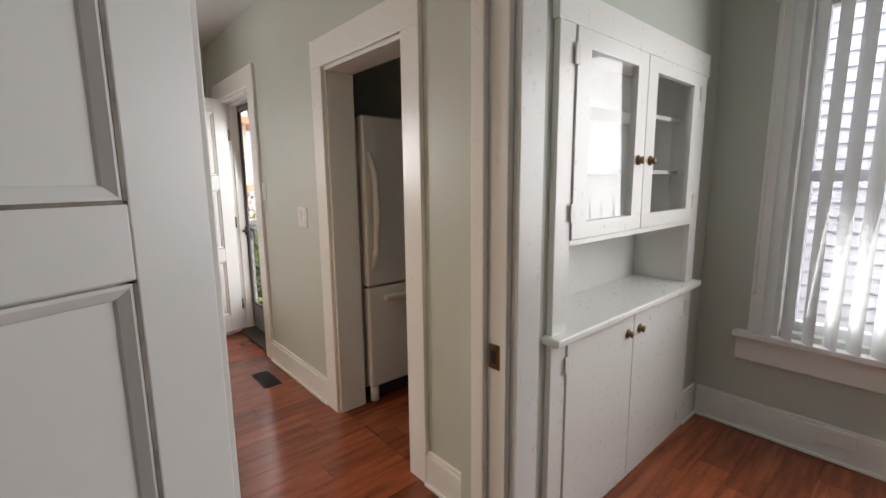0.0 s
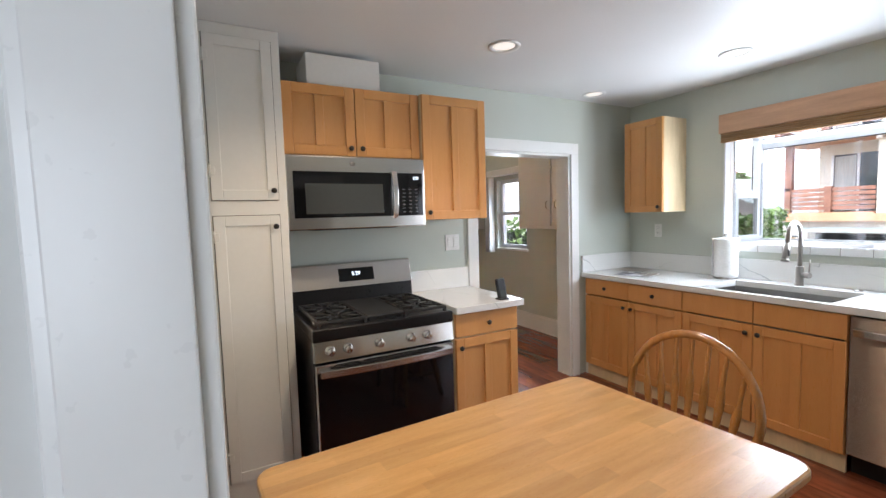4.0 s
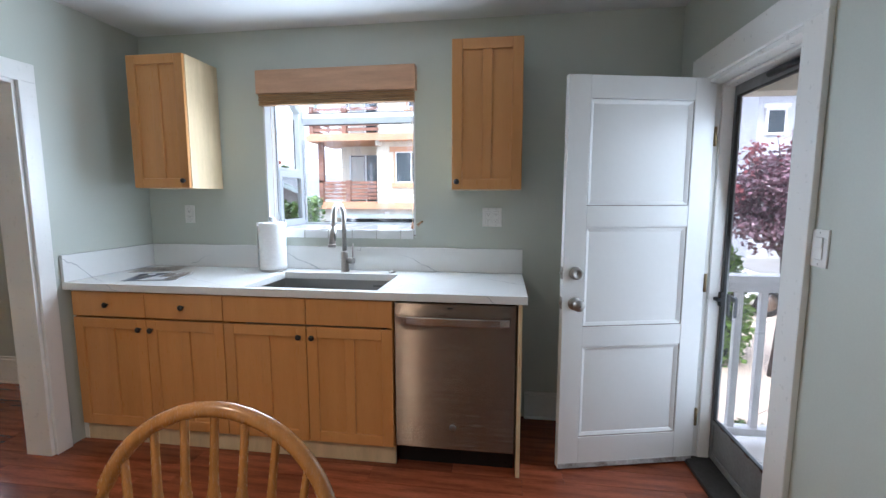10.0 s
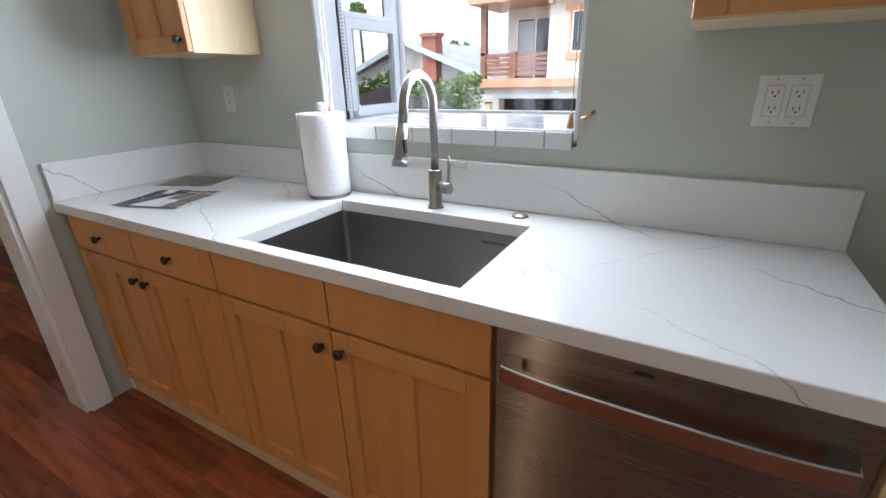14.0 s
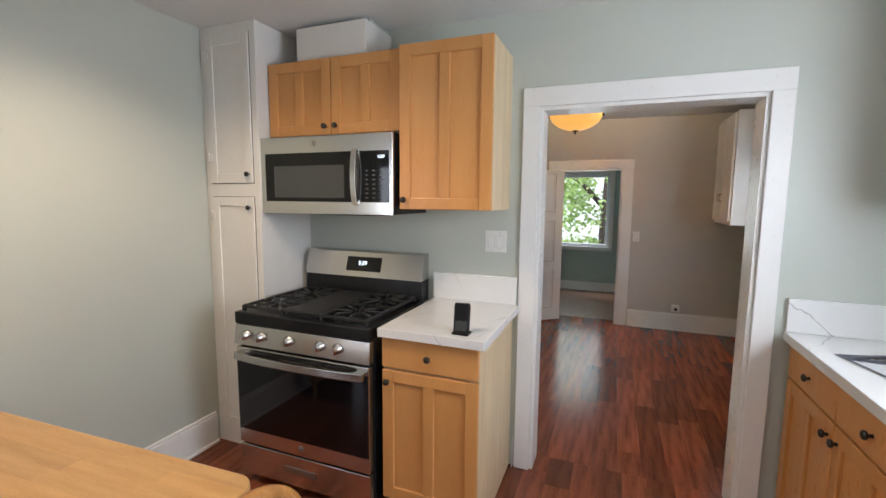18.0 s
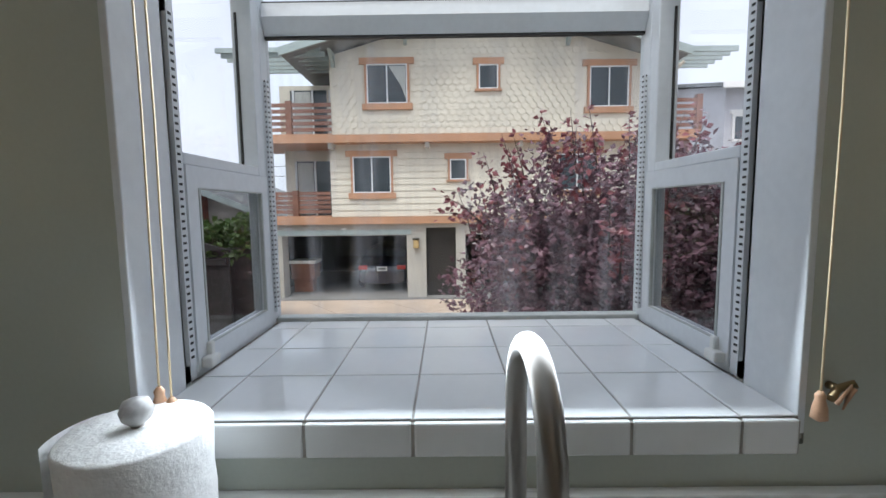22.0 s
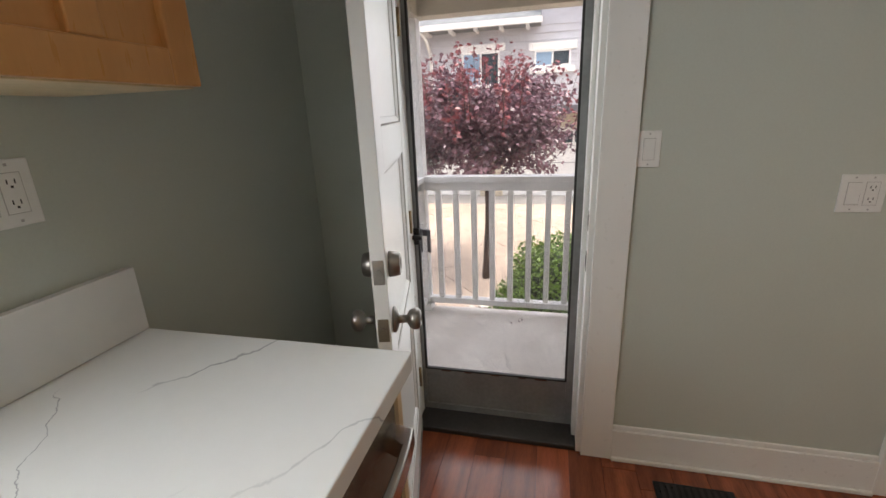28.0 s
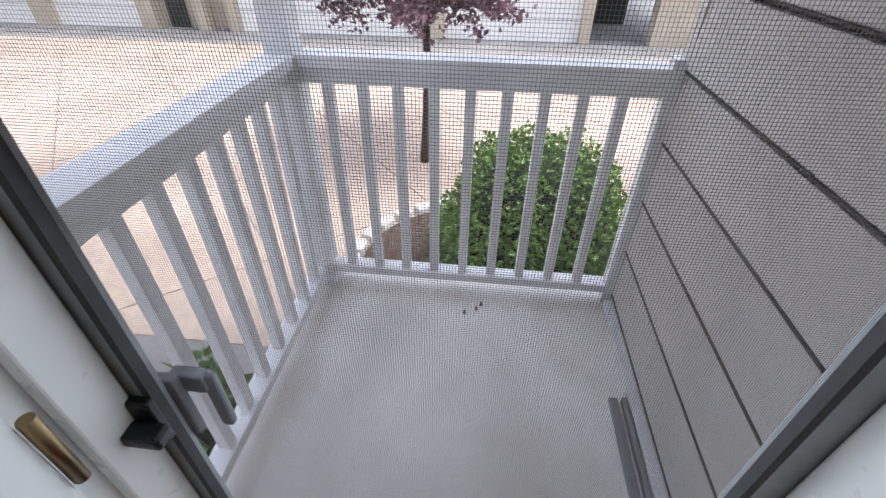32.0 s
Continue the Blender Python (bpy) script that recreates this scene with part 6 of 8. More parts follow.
part("deck_strip", bx(B(), 1.30, 2.40, 2.690, 2.73, DZ, DZ + 0.03, 0.004), RAILW, t)
bm = bx(B(), 1.45, 1.90, 2.765, 2.795, DZ, DZ + 0.018, 0.002)
bx(bm, 1.45, 1.90, 2.735, 2.752, DZ, DZ + 0.028, 0.002)
part("door_track", bm, ALU, t, "short aluminium track on the deck")

# lap siding beside the porch
t = thing("porch_siding", "grey-beige lap siding beside the porch", "siding", (1.8, 2.65, GZ), kind="structure")
board = mesh_of("siding_board", prism(B(), [(0.0, 0.018), (0.036, 0.018), (0.040, 0.022), (0.030, 0.235), (0.0, 0.235)], "x", 0, 1.27), SIDING)
# lap joints: their shadow and dirt are put into one dark brown
JOINT = mat("joint_shade_dirt", (0.11, 0.09, 0.075), 0.9, vary=0.2)
for k in range(16):
    piece("siding_board", board, t, (1.17, 2.662, GZ + 0.067 + k * 0.235 - 0.018))
    # bead added to draw the joint's shadow as a dark line
    part("joint_bead", bx(B(), 1.17, 2.40, 2.690, 2.7055, GZ + 0.0625 + k * 0.235, GZ + 0.0665 + k * 0.235), JOINT, t)
part("joint_backing", bx(B(), 1.17, 2.40, 2.661, 2.672, GZ, 2.5), JOINT, t)
part("corner_board", bx(B(), 2.40, 2.455, 2.63, 2.702, GZ, 2.6, 0.003), SIDING, t)
for k in range(16):
    part("nail", cyl(B(), (2.42, 2.702, GZ + 0.067 + k * 0.235), (2.42, 2.708, GZ + 0.067 + k * 0.235), 0.008), DARKSLOT, t)

# dry leaves on the deck
LEAFD = mat("dry_leaf", (0.10, 0.075, 0.05), 0.8, bump=0.1)
for k, (x, y) in enumerate(((2.30, 3.29), (2.27, 3.34), (2.33, 3.27), (2.05, 3.62), (1.75, 3.05), (2.36, 3.75))):
    bm = B()
    w = 0.018 if k < 3 else 0.007
    v = [bm.verts.new((x + w * a, y + w * b, DZ + 0.003 + h)) for a, b, h in ((-1, 0, 0.006), (0, 0.4, 0), (1, 0.1, 0.008), (0, -0.5, 0.001))]
    bm.faces.new(v)
    bmesh.ops.solidify(bm, geom=list(bm.faces), thickness=0.001)
    solid("dry_leaf", bm, LEAFD, "curled dry leaf lying on the porch deck", "leaf", "dry leaves on the deck")


# ---------------------------------------------------------------- planting
def leaf_mesh(name, centres, size, material, seed, droop=0.2, spread=0.3):
    """Many small bent leaves, one at each centre, as one mesh."""
    rng = np.random.default_rng(seed)
    c = np.asarray(centres, float)
    n = len(c)
    d = rng.normal(size=(n, 3))
    d[:, 2] = d[:, 2] * 0.6 - droop
    d /= np.linalg.norm(d, axis=1)[:, None]
    s = np.cross(d, rng.normal(size=(n, 3)))
    s /= np.linalg.norm(s, axis=1)[:, None]
    nn = np.cross(d, s)
    L = size * rng.uniform(1 - spread, 1 + spread, n)[:, None]
    W = L * 0.36
    P = np.stack([c, c + d * L * 0.45 + s * W + nn * L * 0.10, c + d * L - nn * L * 0.06, c + d * L * 0.45 - s * W + nn * L * 0.10], 1).reshape(-1, 3)
    me = bpy.data.meshes.new(name)
    idx = np.arange(n * 4).reshape(-1, 4)
    f = np.concatenate([idx[:, [0, 1, 2]], idx[:, [0, 2, 3]]])
    me.from_pydata(P.tolist(), [], f.tolist())
    me.materials.append(material)
    return me


def leaf_mat(name, a, b, rough=0.4, thin=0.28):
    m = bpy.data.materials.new(name)
    m.use_nodes = True
    N, L = m.node_tree.nodes, m.node_tree.links
    p = N["Principled BSDF"]
    ge, tc, no, mix = N.new("ShaderNodeNewGeometry"), N.new("ShaderNodeTexCoord"), N.new("ShaderNodeTexNoise"), N.new("ShaderNodeMix")
    mix.data_type = "RGBA"
    mix.inputs[6].default_value, mix.inputs[7].default_value = (*a, 1), (*b, 1)
    no.inputs["Scale"].default_value = 2.2
    L.new(tc.outputs["Object"], no.inputs["Vector"])
    ad = N.new("ShaderNodeMath")
    ad.operation = "MULTIPLY_ADD"
    L.new(ge.outputs["Random Per Island"], ad.inputs[0])
    ad.inputs[1].default_value, ad.inputs[2].default_value = 0.75, -0.25
    a2 = N.new("ShaderNodeMath")
    a2.operation = "ADD"
    a2.use_clamp = True
    L.new(ad.outputs[0], a2.inputs[0])
    L.new(no.outputs["Fac"], a2.inputs[1])
    L.new(a2.outputs[0], mix.inputs[0])
    L.new(mix.outputs[2], p.inputs["Base Color"])
    p.inputs["Roughness"].default_value = rough
    tl, ms = N.new("ShaderNodeBsdfTranslucent"), N.new("ShaderNodeMixShader")
    ms.inputs[0].default_value = thin
    L.new(mix.outputs[2], tl.inputs[0])
    L.new(p.outputs[0], ms.inputs[1])
    L.new(tl.outputs[0], ms.inputs[2])
    L.new(ms.outputs[0], N["Material Output"].inputs[0])
    return m


PLUM = leaf_mat("plum_leaf", (0.048, 0.031, 0.042), (0.25, 0.132, 0.162), 0.25, 0.14)
PLUMR = leaf_mat("plum_leaf_young", (0.115, 0.035, 0.045), (0.29, 0.074, 0.084), 0.30, 0.22)
GREEN = leaf_mat("hedge_leaf", (0.035, 0.075, 0.018), (0.12, 0.20, 0.045), 0.4)
GREENB = leaf_mat("shrub_leaf", (0.045, 0.10, 0.020), (0.20, 0.32, 0.07), 0.32)
BARK = mat("bark", (0.085, 0.06, 0.05), 0.85, vary=0.2, scale=12, fine=60, bump=0.4, stretch=(1, 1, 0.3))


def plum_tree(x, y, zc, rx, ry, rz, n, size, label, seed, trunk_r=0.05, sprays=30, shoots=()):
    """A small round-headed plum: trunk, forked limbs, twigs, and leaves set along the twigs."""
    rng = random.Random(seed)
    t = thing("plum_tree", label, "tree", (x, y, GZ), "purple-leaf plum trees")
    fork = zc - rz * 0.75
    part("trunk", tube(B(), [(x + 0.03 * math.sin(3 * s), y + 0.02 * math.cos(4 * s), GZ + (fork - GZ) * s) for s in (0, 0.25, 0.5, 0.75, 1)], trunk_r, 10, [trunk_r * k for k in (1.35, 1.05, 0.95, 0.9, 0.95)]), BARK, t)
    twigs, tips = [], []
    bm = B()
    o = Vector((x, y, fork))
    for k in range(9):
        a = 2 * math.pi * (k + rng.random() * 0.6) / 9
        el = rng.uniform(0.35, 1.25)
        d = Vector((math.cos(a) * math.cos(el) * rx, math.sin(a) * math.cos(el) * ry, math.sin(el) * rz * 1.5 + 0.1))
        p = [o, o + d * 0.3 + Vector((0, 0, 0.08)), o + d * 0.62, o + d * 0.95 + Vector((0, 0, 0.05))]
        tube(bm, p, 0.02, 6, [trunk_r * 0.55, trunk_r * 0.4, trunk_r * 0.25, 0.006])
        for j in range(11):
            s = rng.uniform(0.25, 1)
            b0 = p[1].lerp(p[3], s)
            u = Vector((rng.gauss(0, 1), rng.gauss(0, 1), rng.gauss(0.35, 0.8))).normalized()
            b1 = b0 + u * rng.uniform(0.25, 0.6) * min(rx, rz) * 0.75
            twigs.append((b0, b1))
    for k in range(sprays):
        a, el = rng.uniform(0, 2 * math.pi), rng.uniform(0.1, 1.4)
        b0 = Vector((x + math.cos(a) * math.cos(el) * rx * 0.8, y + math.sin(a) * math.cos(el) * ry * 0.8, zc + math.sin(el) * rz * 0.75))
        b1 = b0 + Vector((math.cos(a) * 0.12, math.sin(a) * 0.12, rng.uniform(0.25, 0.5))) * min(rx, 1.2)
        tips.append((b0, b1))
    tips += [(Vector(b0), Vector(b1)) for b0, b1 in shoots]
    for b0, b1 in twigs + tips:
        tube(bm, [b0, b0.lerp(b1, 0.55) + Vector((0, 0, 0.03)), b1], 0.005, 4, [0.008, 0.005, 0.002])
    part("limbs", bm, BARK, t)
    pts, young = [], []
    for k in range(n):
        b0, b1 = rng.choice(twigs)
        pts.append(tuple(b0.lerp(b1, rng.random()) + Vector((rng.gauss(0, 1), rng.gauss(0, 1), rng.gauss(0, 1))) * 0.07 * rx))
    # outer fill keeps an uneven outline with gaps
    for k in range(int(n * 0.8)):
        u = Vector((rng.gauss(0, 1), rng.gauss(0, 1), rng.gauss(0, 1))).normalized()
        lump = 0.68 + 0.55 * noise.noise(u * 2.6 + Vector((seed, 0, 0)))
        if noise.noise(u * 5 + Vector((0, seed, 0))) < -0.12:
            continue
        r_ = lump * rng.uniform(0.55, 1.0) ** 0.5
        pts.append((x + u.x * rx * r_, y + u.y * ry * r_, zc + u.z * rz * r_))
    for b0, b1 in tips:
        for j in range(26):
            s = rng.random()
            young.append(tuple(b0.lerp(b1, s) + Vector((rng.gauss(0, 1), rng.gauss(0, 1), rng.gauss(0, 1))) * 0.035))
    ob = new("crown", leaf_mesh("crown", pts, size, PLUM, seed))
    ob.parent, ob.location = t, -t.location
    ob = new("young_shoots", leaf_mesh("young_shoots", young, size * 1.05, PLUMR, seed + 1))
    ob.parent, ob.location = t, -t.location
    return t


plum_tree(0.62, 7.35, 0.78, 1.85, 1.3, 1.42, 27000, 0.058, "purple-leaf plum tree in front of the garden window", 3, 0.055, 46,
          [((0.10, 7.1, 1.75), (0.02, 7.0, 2.24)), ((0.12, 7.2, 1.8), (0.10, 7.1, 2.12)), ((0.55, 7.1, 1.75), (0.49, 7.0, 2.18)), ((0.60, 7.2, 1.8), (0.62, 7.1, 2.10)), ((-0.05, 7.1, 1.6), (-0.19, 7.0, 2.02)),
           ((-0.30, 7.1, 1.5), (-0.48, 7.0, 1.88)), ((-0.70, 7.1, 1.35), (-1.10, 7.0, 1.42)), ((-0.65, 7.1, 1.3), (-1.00, 7.0, 1.56)), ((-0.35, 7.0, 0.75), (-0.85, 6.9, 0.52)), ((-0.30, 7.0, 0.7), (-0.68, 6.9, 0.38)), ((-0.2, 7.0, 0.75), (-0.45, 6.9, 0.40)),
           ((0.9, 7.0, 1.6), (1.0, 6.9, 2.0)), ((1.3, 7.0, 1.5), (1.45, 6.9, 1.9))])
plum_tree(6.1, 4.06, 1.02, 1.95, 1.6, 0.88, 15000, 0.064, "round purple-leaf plum tree beyond the porch", 7, 0.045, 70)


plum_tree(4.0, 8.1, 1.2, 1.05, 1.05, 0.92, 6500, 0.07, "purple-leaf plum tree standing in the forecourt", 5, 0.05, 30)


def bush(x, y, rx, ry, top, n, size, material, label, seed, bottom=None, name="bush"):
    rng = random.Random(seed)
    b = GZ if bottom is None else bottom
    t = thing(name, label, "bush", (x, y, b))
    pts = []
    h = top - b
    for k in range(n):
        u = Vector((rng.gauss(0, 1), rng.gauss(0, 1), abs(rng.gauss(0, 0.9)))).normalized()
        r_ = (0.92 + 0.10 * noise.noise(u * 3 + Vector((seed, seed, 0)))) * rng.uniform(0.75, 1.0)
        e = 0.6
        zz = min(1, abs(u.z)) ** e
        rr = math.sqrt(max(0, 1 - zz ** 3)) if zz < 1 else 0
        hn = math.hypot(u.x, u.y) or 1
        pts.append((x + u.x / hn * rx * r_ * rr, y + u.y / hn * ry * r_ * rr, b + h * zz * r_))
    ob = new("foliage", leaf_mesh("foliage", pts, size, material, seed, droop=-0.2))
    ob.parent, ob.location = t, -t.location
    bm = B()
    for k in range(7):
        a = 2 * math.pi * k / 7
        tube(bm, [(x, y, b), (x + math.cos(a) * rx * 0.35, y + math.sin(a) * ry * 0.35, b + h * 0.5), (x + math.cos(a) * rx * 0.6, y + math.sin(a) * ry * 0.6, b + h * 0.8)], 0.012, 5, [0.02, 0.013, 0.006])
    part("stems", bm, BARK, t)
    # near-black core added to paint the shade between the leaves
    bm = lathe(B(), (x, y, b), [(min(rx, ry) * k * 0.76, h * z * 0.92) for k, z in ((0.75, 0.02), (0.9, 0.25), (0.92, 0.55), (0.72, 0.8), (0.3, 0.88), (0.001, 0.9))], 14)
    part("inner_shade", bm, mat("hedge_shade", (0.012, 0.02, 0.008), 0.9, vary=0.2, bump=0.3) if "hedge_shade" not in bpy.data.materials else bpy.data.materials["hedge_shade"], t)
    return t


bush(3.78, 2.90, 1.06, 0.86, 0.24, 20000, 0.040, GREENB, "clipped rounded green shrub beside the porch", 11)
bush(1.85, 4.50, 0.42, 0.30, -0.12, 2200, 0.065, GREENB, "low bright green shrub below the railing", 12)
bush(3.3, 8.9, 0.75, 0.7, 0.95, 3500, 0.11, GREENB, "leafy bright green shrub under the plum tree", 14)
t = thing("ornamental_grass", "tuft of dry reddish ornamental grass", "grass", (3.35, 4.0, GZ))
bm = B()
rng = random.Random(5)
for k in range(60):
    a, l = rng.uniform(0, 6.28), rng.uniform(0.1, 0.3)
    p0 = (3.35 + 0.05 * math.cos(a), 4.0 + 0.05 * math.sin(a), GZ)
    tube(bm, [p0, (p0[0] + l * 0.4 * math.cos(a), p0[1] + l * 0.4 * math.sin(a), GZ + 0.35), (p0[0] + l * math.cos(a), p0[1] + l * math.sin(a), GZ + rng.uniform(0.45, 0.75))], 0.003, 4, [0.004, 0.003, 0.001])
part("blades", bm, mat("dry_grass", (0.22, 0.11, 0.07), 0.8, vary=0.2), t)
t = thing("garden_bed", "mulched bed edged with stone", "garden bed", (3.8, 3.2, GZ), kind="structure")
part("mulch", prism(B(), [(4.0 + 1.0 * math.cos(a), 3.2 + 1.15 * math.sin(a)) for a in [2 * math.pi * k / 30 for k in range(30)]], "z", GZ, GZ + 0.05), mat("mulch", (0.12, 0.085, 0.06), 0.95, vary=0.3, scale=20, bump=0.5), t)
for k in range(30):
    a = 2 * math.pi * k / 30
    bm = bx(B(), -0.09, 0.09, -0.06, 0.06, 0, 0.11, 0.02)
    bm.transform(pose(4.0 + 1.08 * math.cos(a), 3.2 + 1.22 * math.sin(a), GZ, 0, 0, math.degrees(a) + 90))
    part("edging_stone", bm, SIDING, t)

# ---------------------------------------------------------------- the three-storey house across the forecourt
CREAMW = mat("cream_siding", (0.70, 0.655, 0.55), 0.65, vary=0.04, scale=1.2, fine=30, bump=0.04)
TERRA = mat("terracotta_trim", (0.50, 0.27, 0.155), 0.6, vary=0.06, scale=1.5, fine=30, bump=0.03)
RAILR = mat("redwood_rail", (0.25, 0.115, 0.075), 0.6, vary=0.12, scale=3, fine=30, bump=0.05, per_object=0.12)
ROOFT = mat("slate_roof", (0.20, 0.215, 0.22), 0.8, vary=0.12, scale=2, fine=30, bump=0.15)
FASCIA = mat("fascia_green_grey", (0.36, 0.43, 0.42), 0.55, vary=0.05)
STUCCO = mat("stucco_grey", (0.47, 0.45, 0.40), 0.85, vary=0.05, scale=2, fine=60, bump=0.1)
# near black: shade inside garage and passage put into colour; also a dark door
DARKIN = mat("shade_and_dark_door", (0.035, 0.035, 0.033), 0.9, vary=0.1)
PANE = mat("dark_window_pane", (0.035, 0.05, 0.06), 0.08, vary=0.1, scale=1.0, bump=0)
CURT = mat("curtain", (0.50, 0.52, 0.50), 0.9, vary=0.1, scale=6, stretch=(6, 6, 0.5))
WOODD = mat("dark_gate_wood", (0.045, 0.04, 0.036), 0.75, vary=0.2, scale=3, fine=30, bump=0.1, stretch=(8, 8, 1), per_object=0.3)
FY = 16.34
house = thing("apartment_house", "cream three-storey house with terracotta trim and balconies", "house", (0, 18, GZ))
HX0, HX1 = -4.20, 5.25


def hb_(nm, x0, x1, y0, y1, z0, z1, m, parent=None, lab="", bev=0.0):
    return part(nm, bx(B(), x0, x1, y0, y1, z0, z1, bev), m, parent or house, lab)


# ground floor with the open garage
hb_("garage_pier", -6.50, -5.86, FY, FY + 0.5, GZ, 0.98, STUCCO)
hb_("garage_pier", -2.15, -1.58, FY, FY + 0.5, GZ, 0.98, STUCCO)
hb_("garage_pier", -0.69, -0.41, FY, FY + 0.5, GZ, 0.98, STUCCO)
hb_("garage_head", -5.86, -2.15, FY, FY + 0.3, 0.635, 0.98, STUCCO)
hb_("lintel", -6.02, -2.02, FY - 0.03, FY, 0.66, 0.80, FASCIA)
hb_("entry_head", -1.58, -0.69, FY, FY + 0.3, 0.85, 0.98, STUCCO)
hb_("entry_gate", -1.58, -0.69, FY + 0.25, FY + 0.3, GZ, 0.85, WOODD, None, "dark wooden entry door")
hb_("garage_wall", 2.6, 5.25, FY, FY + 0.3, GZ, 0.98, STUCCO)
hb_("garage_head", -0.41, 2.6, FY, FY + 0.3, 0.635, 0.98, STUCCO)
# garage inside: its shade is painted on as near-black walls and ceiling
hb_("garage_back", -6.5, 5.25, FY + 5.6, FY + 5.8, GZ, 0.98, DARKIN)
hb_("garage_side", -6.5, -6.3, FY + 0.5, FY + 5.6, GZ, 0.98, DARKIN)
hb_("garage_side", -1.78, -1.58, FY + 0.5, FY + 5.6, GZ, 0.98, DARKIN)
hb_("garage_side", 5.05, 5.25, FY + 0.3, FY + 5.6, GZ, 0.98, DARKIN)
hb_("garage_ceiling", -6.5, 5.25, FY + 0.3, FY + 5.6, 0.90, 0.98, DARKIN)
hb_("garage_floor", -6.3, 5.05, FY - 0.2, FY + 5.6, GZ, GZ + 0.02, ASPH)
# belts
hb_("belt", -6.50, 6.06, FY - 0.16, FY + 2.0, 0.98, 1.19, TERRA, None, "terracotta belt course")
hb_("belt", -6.72, 6.10, FY - 0.45, FY + 2.0, 3.29, 3.50, TERRA, None, "terracotta belt course")
# walls
hb_("wall", -4.34, HX1, FY, FY + 8, 1.19, 3.29, CREAMW)
hb_("wall", HX0, HX1, FY - 0.3, FY + 8, 3.50, 5.3, CREAMW)
hb_("recess_wall", -6.10, -4.34, FY + 1.25, FY + 8, 1.19, 3.29, CREAMW)
hb_("recess_wall", -6.20, HX0, FY + 1.25, FY + 8, 3.50, 5.3, CREAMW)
hb_("sliding_door", -5.75, -4.60, FY + 1.22, FY + 1.27, 1.22, 2.95, PANE, None, "dark glass sliding door with curtain")
hb_("sliding_door", -5.85, -4.70, FY + 1.22, FY + 1.27, 3.53, 5.15, PANE, None, "dark glass sliding door with curtain")
for z0, z1 in ((1.22, 2.95), (3.53, 5.15)):
    hb_("curtain", -5.70, -5.2, FY + 1.20, FY + 1.225, z0 + 0.05, z1 - 0.05, CURT)
    for x in (-5.78, -5.17, -4.62):
        hb_("door_stile", x, x + 0.06, FY + 1.18, FY + 1.23, z0, z1, VINYL)
# lap siding boards on the middle storey
lap = mesh_of("siding_board", prism(B(), [(0, 0), (-0.028, 0), (-0.008, 0.182), (0, 0.182)], "x", 0, HX1 + 4.34), CREAMW)
for k in range(11):
    ob = new("siding_board", lap)
    ob.parent, ob.location = house, Vector((-4.34, FY, 1.20 + 0.185 * k)) - house.location
lap2 = mesh_of("siding_board", prism(B(), [(0, 0), (-0.028, 0), (-0.008, 0.182), (0, 0.182)], "x", 0, 1.76), CREAMW)
for k in range(11):
    ob = new("siding_board", lap2)
    ob.parent, ob.location = house, Vector((-6.10, FY + 1.25, 1.20 + 0.185 * k)) - house.location
# gable and fish-scale shingles on the top storey
AX, AZ = 0.11, 6.98
YF = FY - 0.3
part("gable_wall", prism(B(), [(HX0, 5.3), (HX1, 5.3), (HX1, 5.40), (AX, AZ - 0.06), (HX0, 5.68)], "y", YF, FY + 8), CREAMW, house)
vs, fs = [], []
sw, sh = 0.215, 0.165


def gable_top(x):
    return AZ - 0.10 - (0.284 if x < AX else 0.305) * abs(x - AX)


holes = [(-3.46, -1.88, 4.0, 5.75), (-0.25, 0.75, 4.45, 5.7), (2.78, 4.44, 3.9, 5.65)]
row = 0
z = 3.52
while z < 7.0:
    x = HX0 + (0.5 * sw if row % 2 else 0.0)
    while x + sw < HX1 + 0.05:
        xm, zm = x + sw / 2, z + sh * 0.5
        if z + sh < gable_top(xm) and not any(h[0] < xm < h[1] and h[2] < zm < h[3] for h in holes):
            o = len(vs)
            pts = [(x + 0.012, z + sh * 1.15), (x + 0.012, z + 0.10)] + [(xm + (sw / 2 - 0.012) * math.cos(a), z + 0.10 + 0.10 * math.sin(a)) for a in [math.pi * (1 + k / 6) for k in range(1, 6)]] + [(x + sw - 0.012, z + 0.10), (x + sw - 0.012, z + sh * 1.15)]
            n = len(pts)
            tl = lambda p: YF - 0.026 + 0.020 * (p[1] - z) / sh
            vs += [(p[0], tl(p), p[1]) for p in pts] + [(p[0], tl(p) + 0.03, p[1]) for p in pts]
            fs.append(list(range(o, o + n)))
            fs += [[o + i, o + n + i, o + n + (i + 1) % n, o + (i + 1) % n] for i in range(n)]
        x += sw
    z += sh
    row += 1
me = bpy.data.meshes.new("fish_scale_shingles")
me.from_pydata(vs, [], fs)
me.materials.append(CREAMW)
ob = new("fish_scale_shingles", me)
ob.parent, ob.location = house, -house.location
tagged(ob, "rounded fish-scale shingles", kind="stuff")


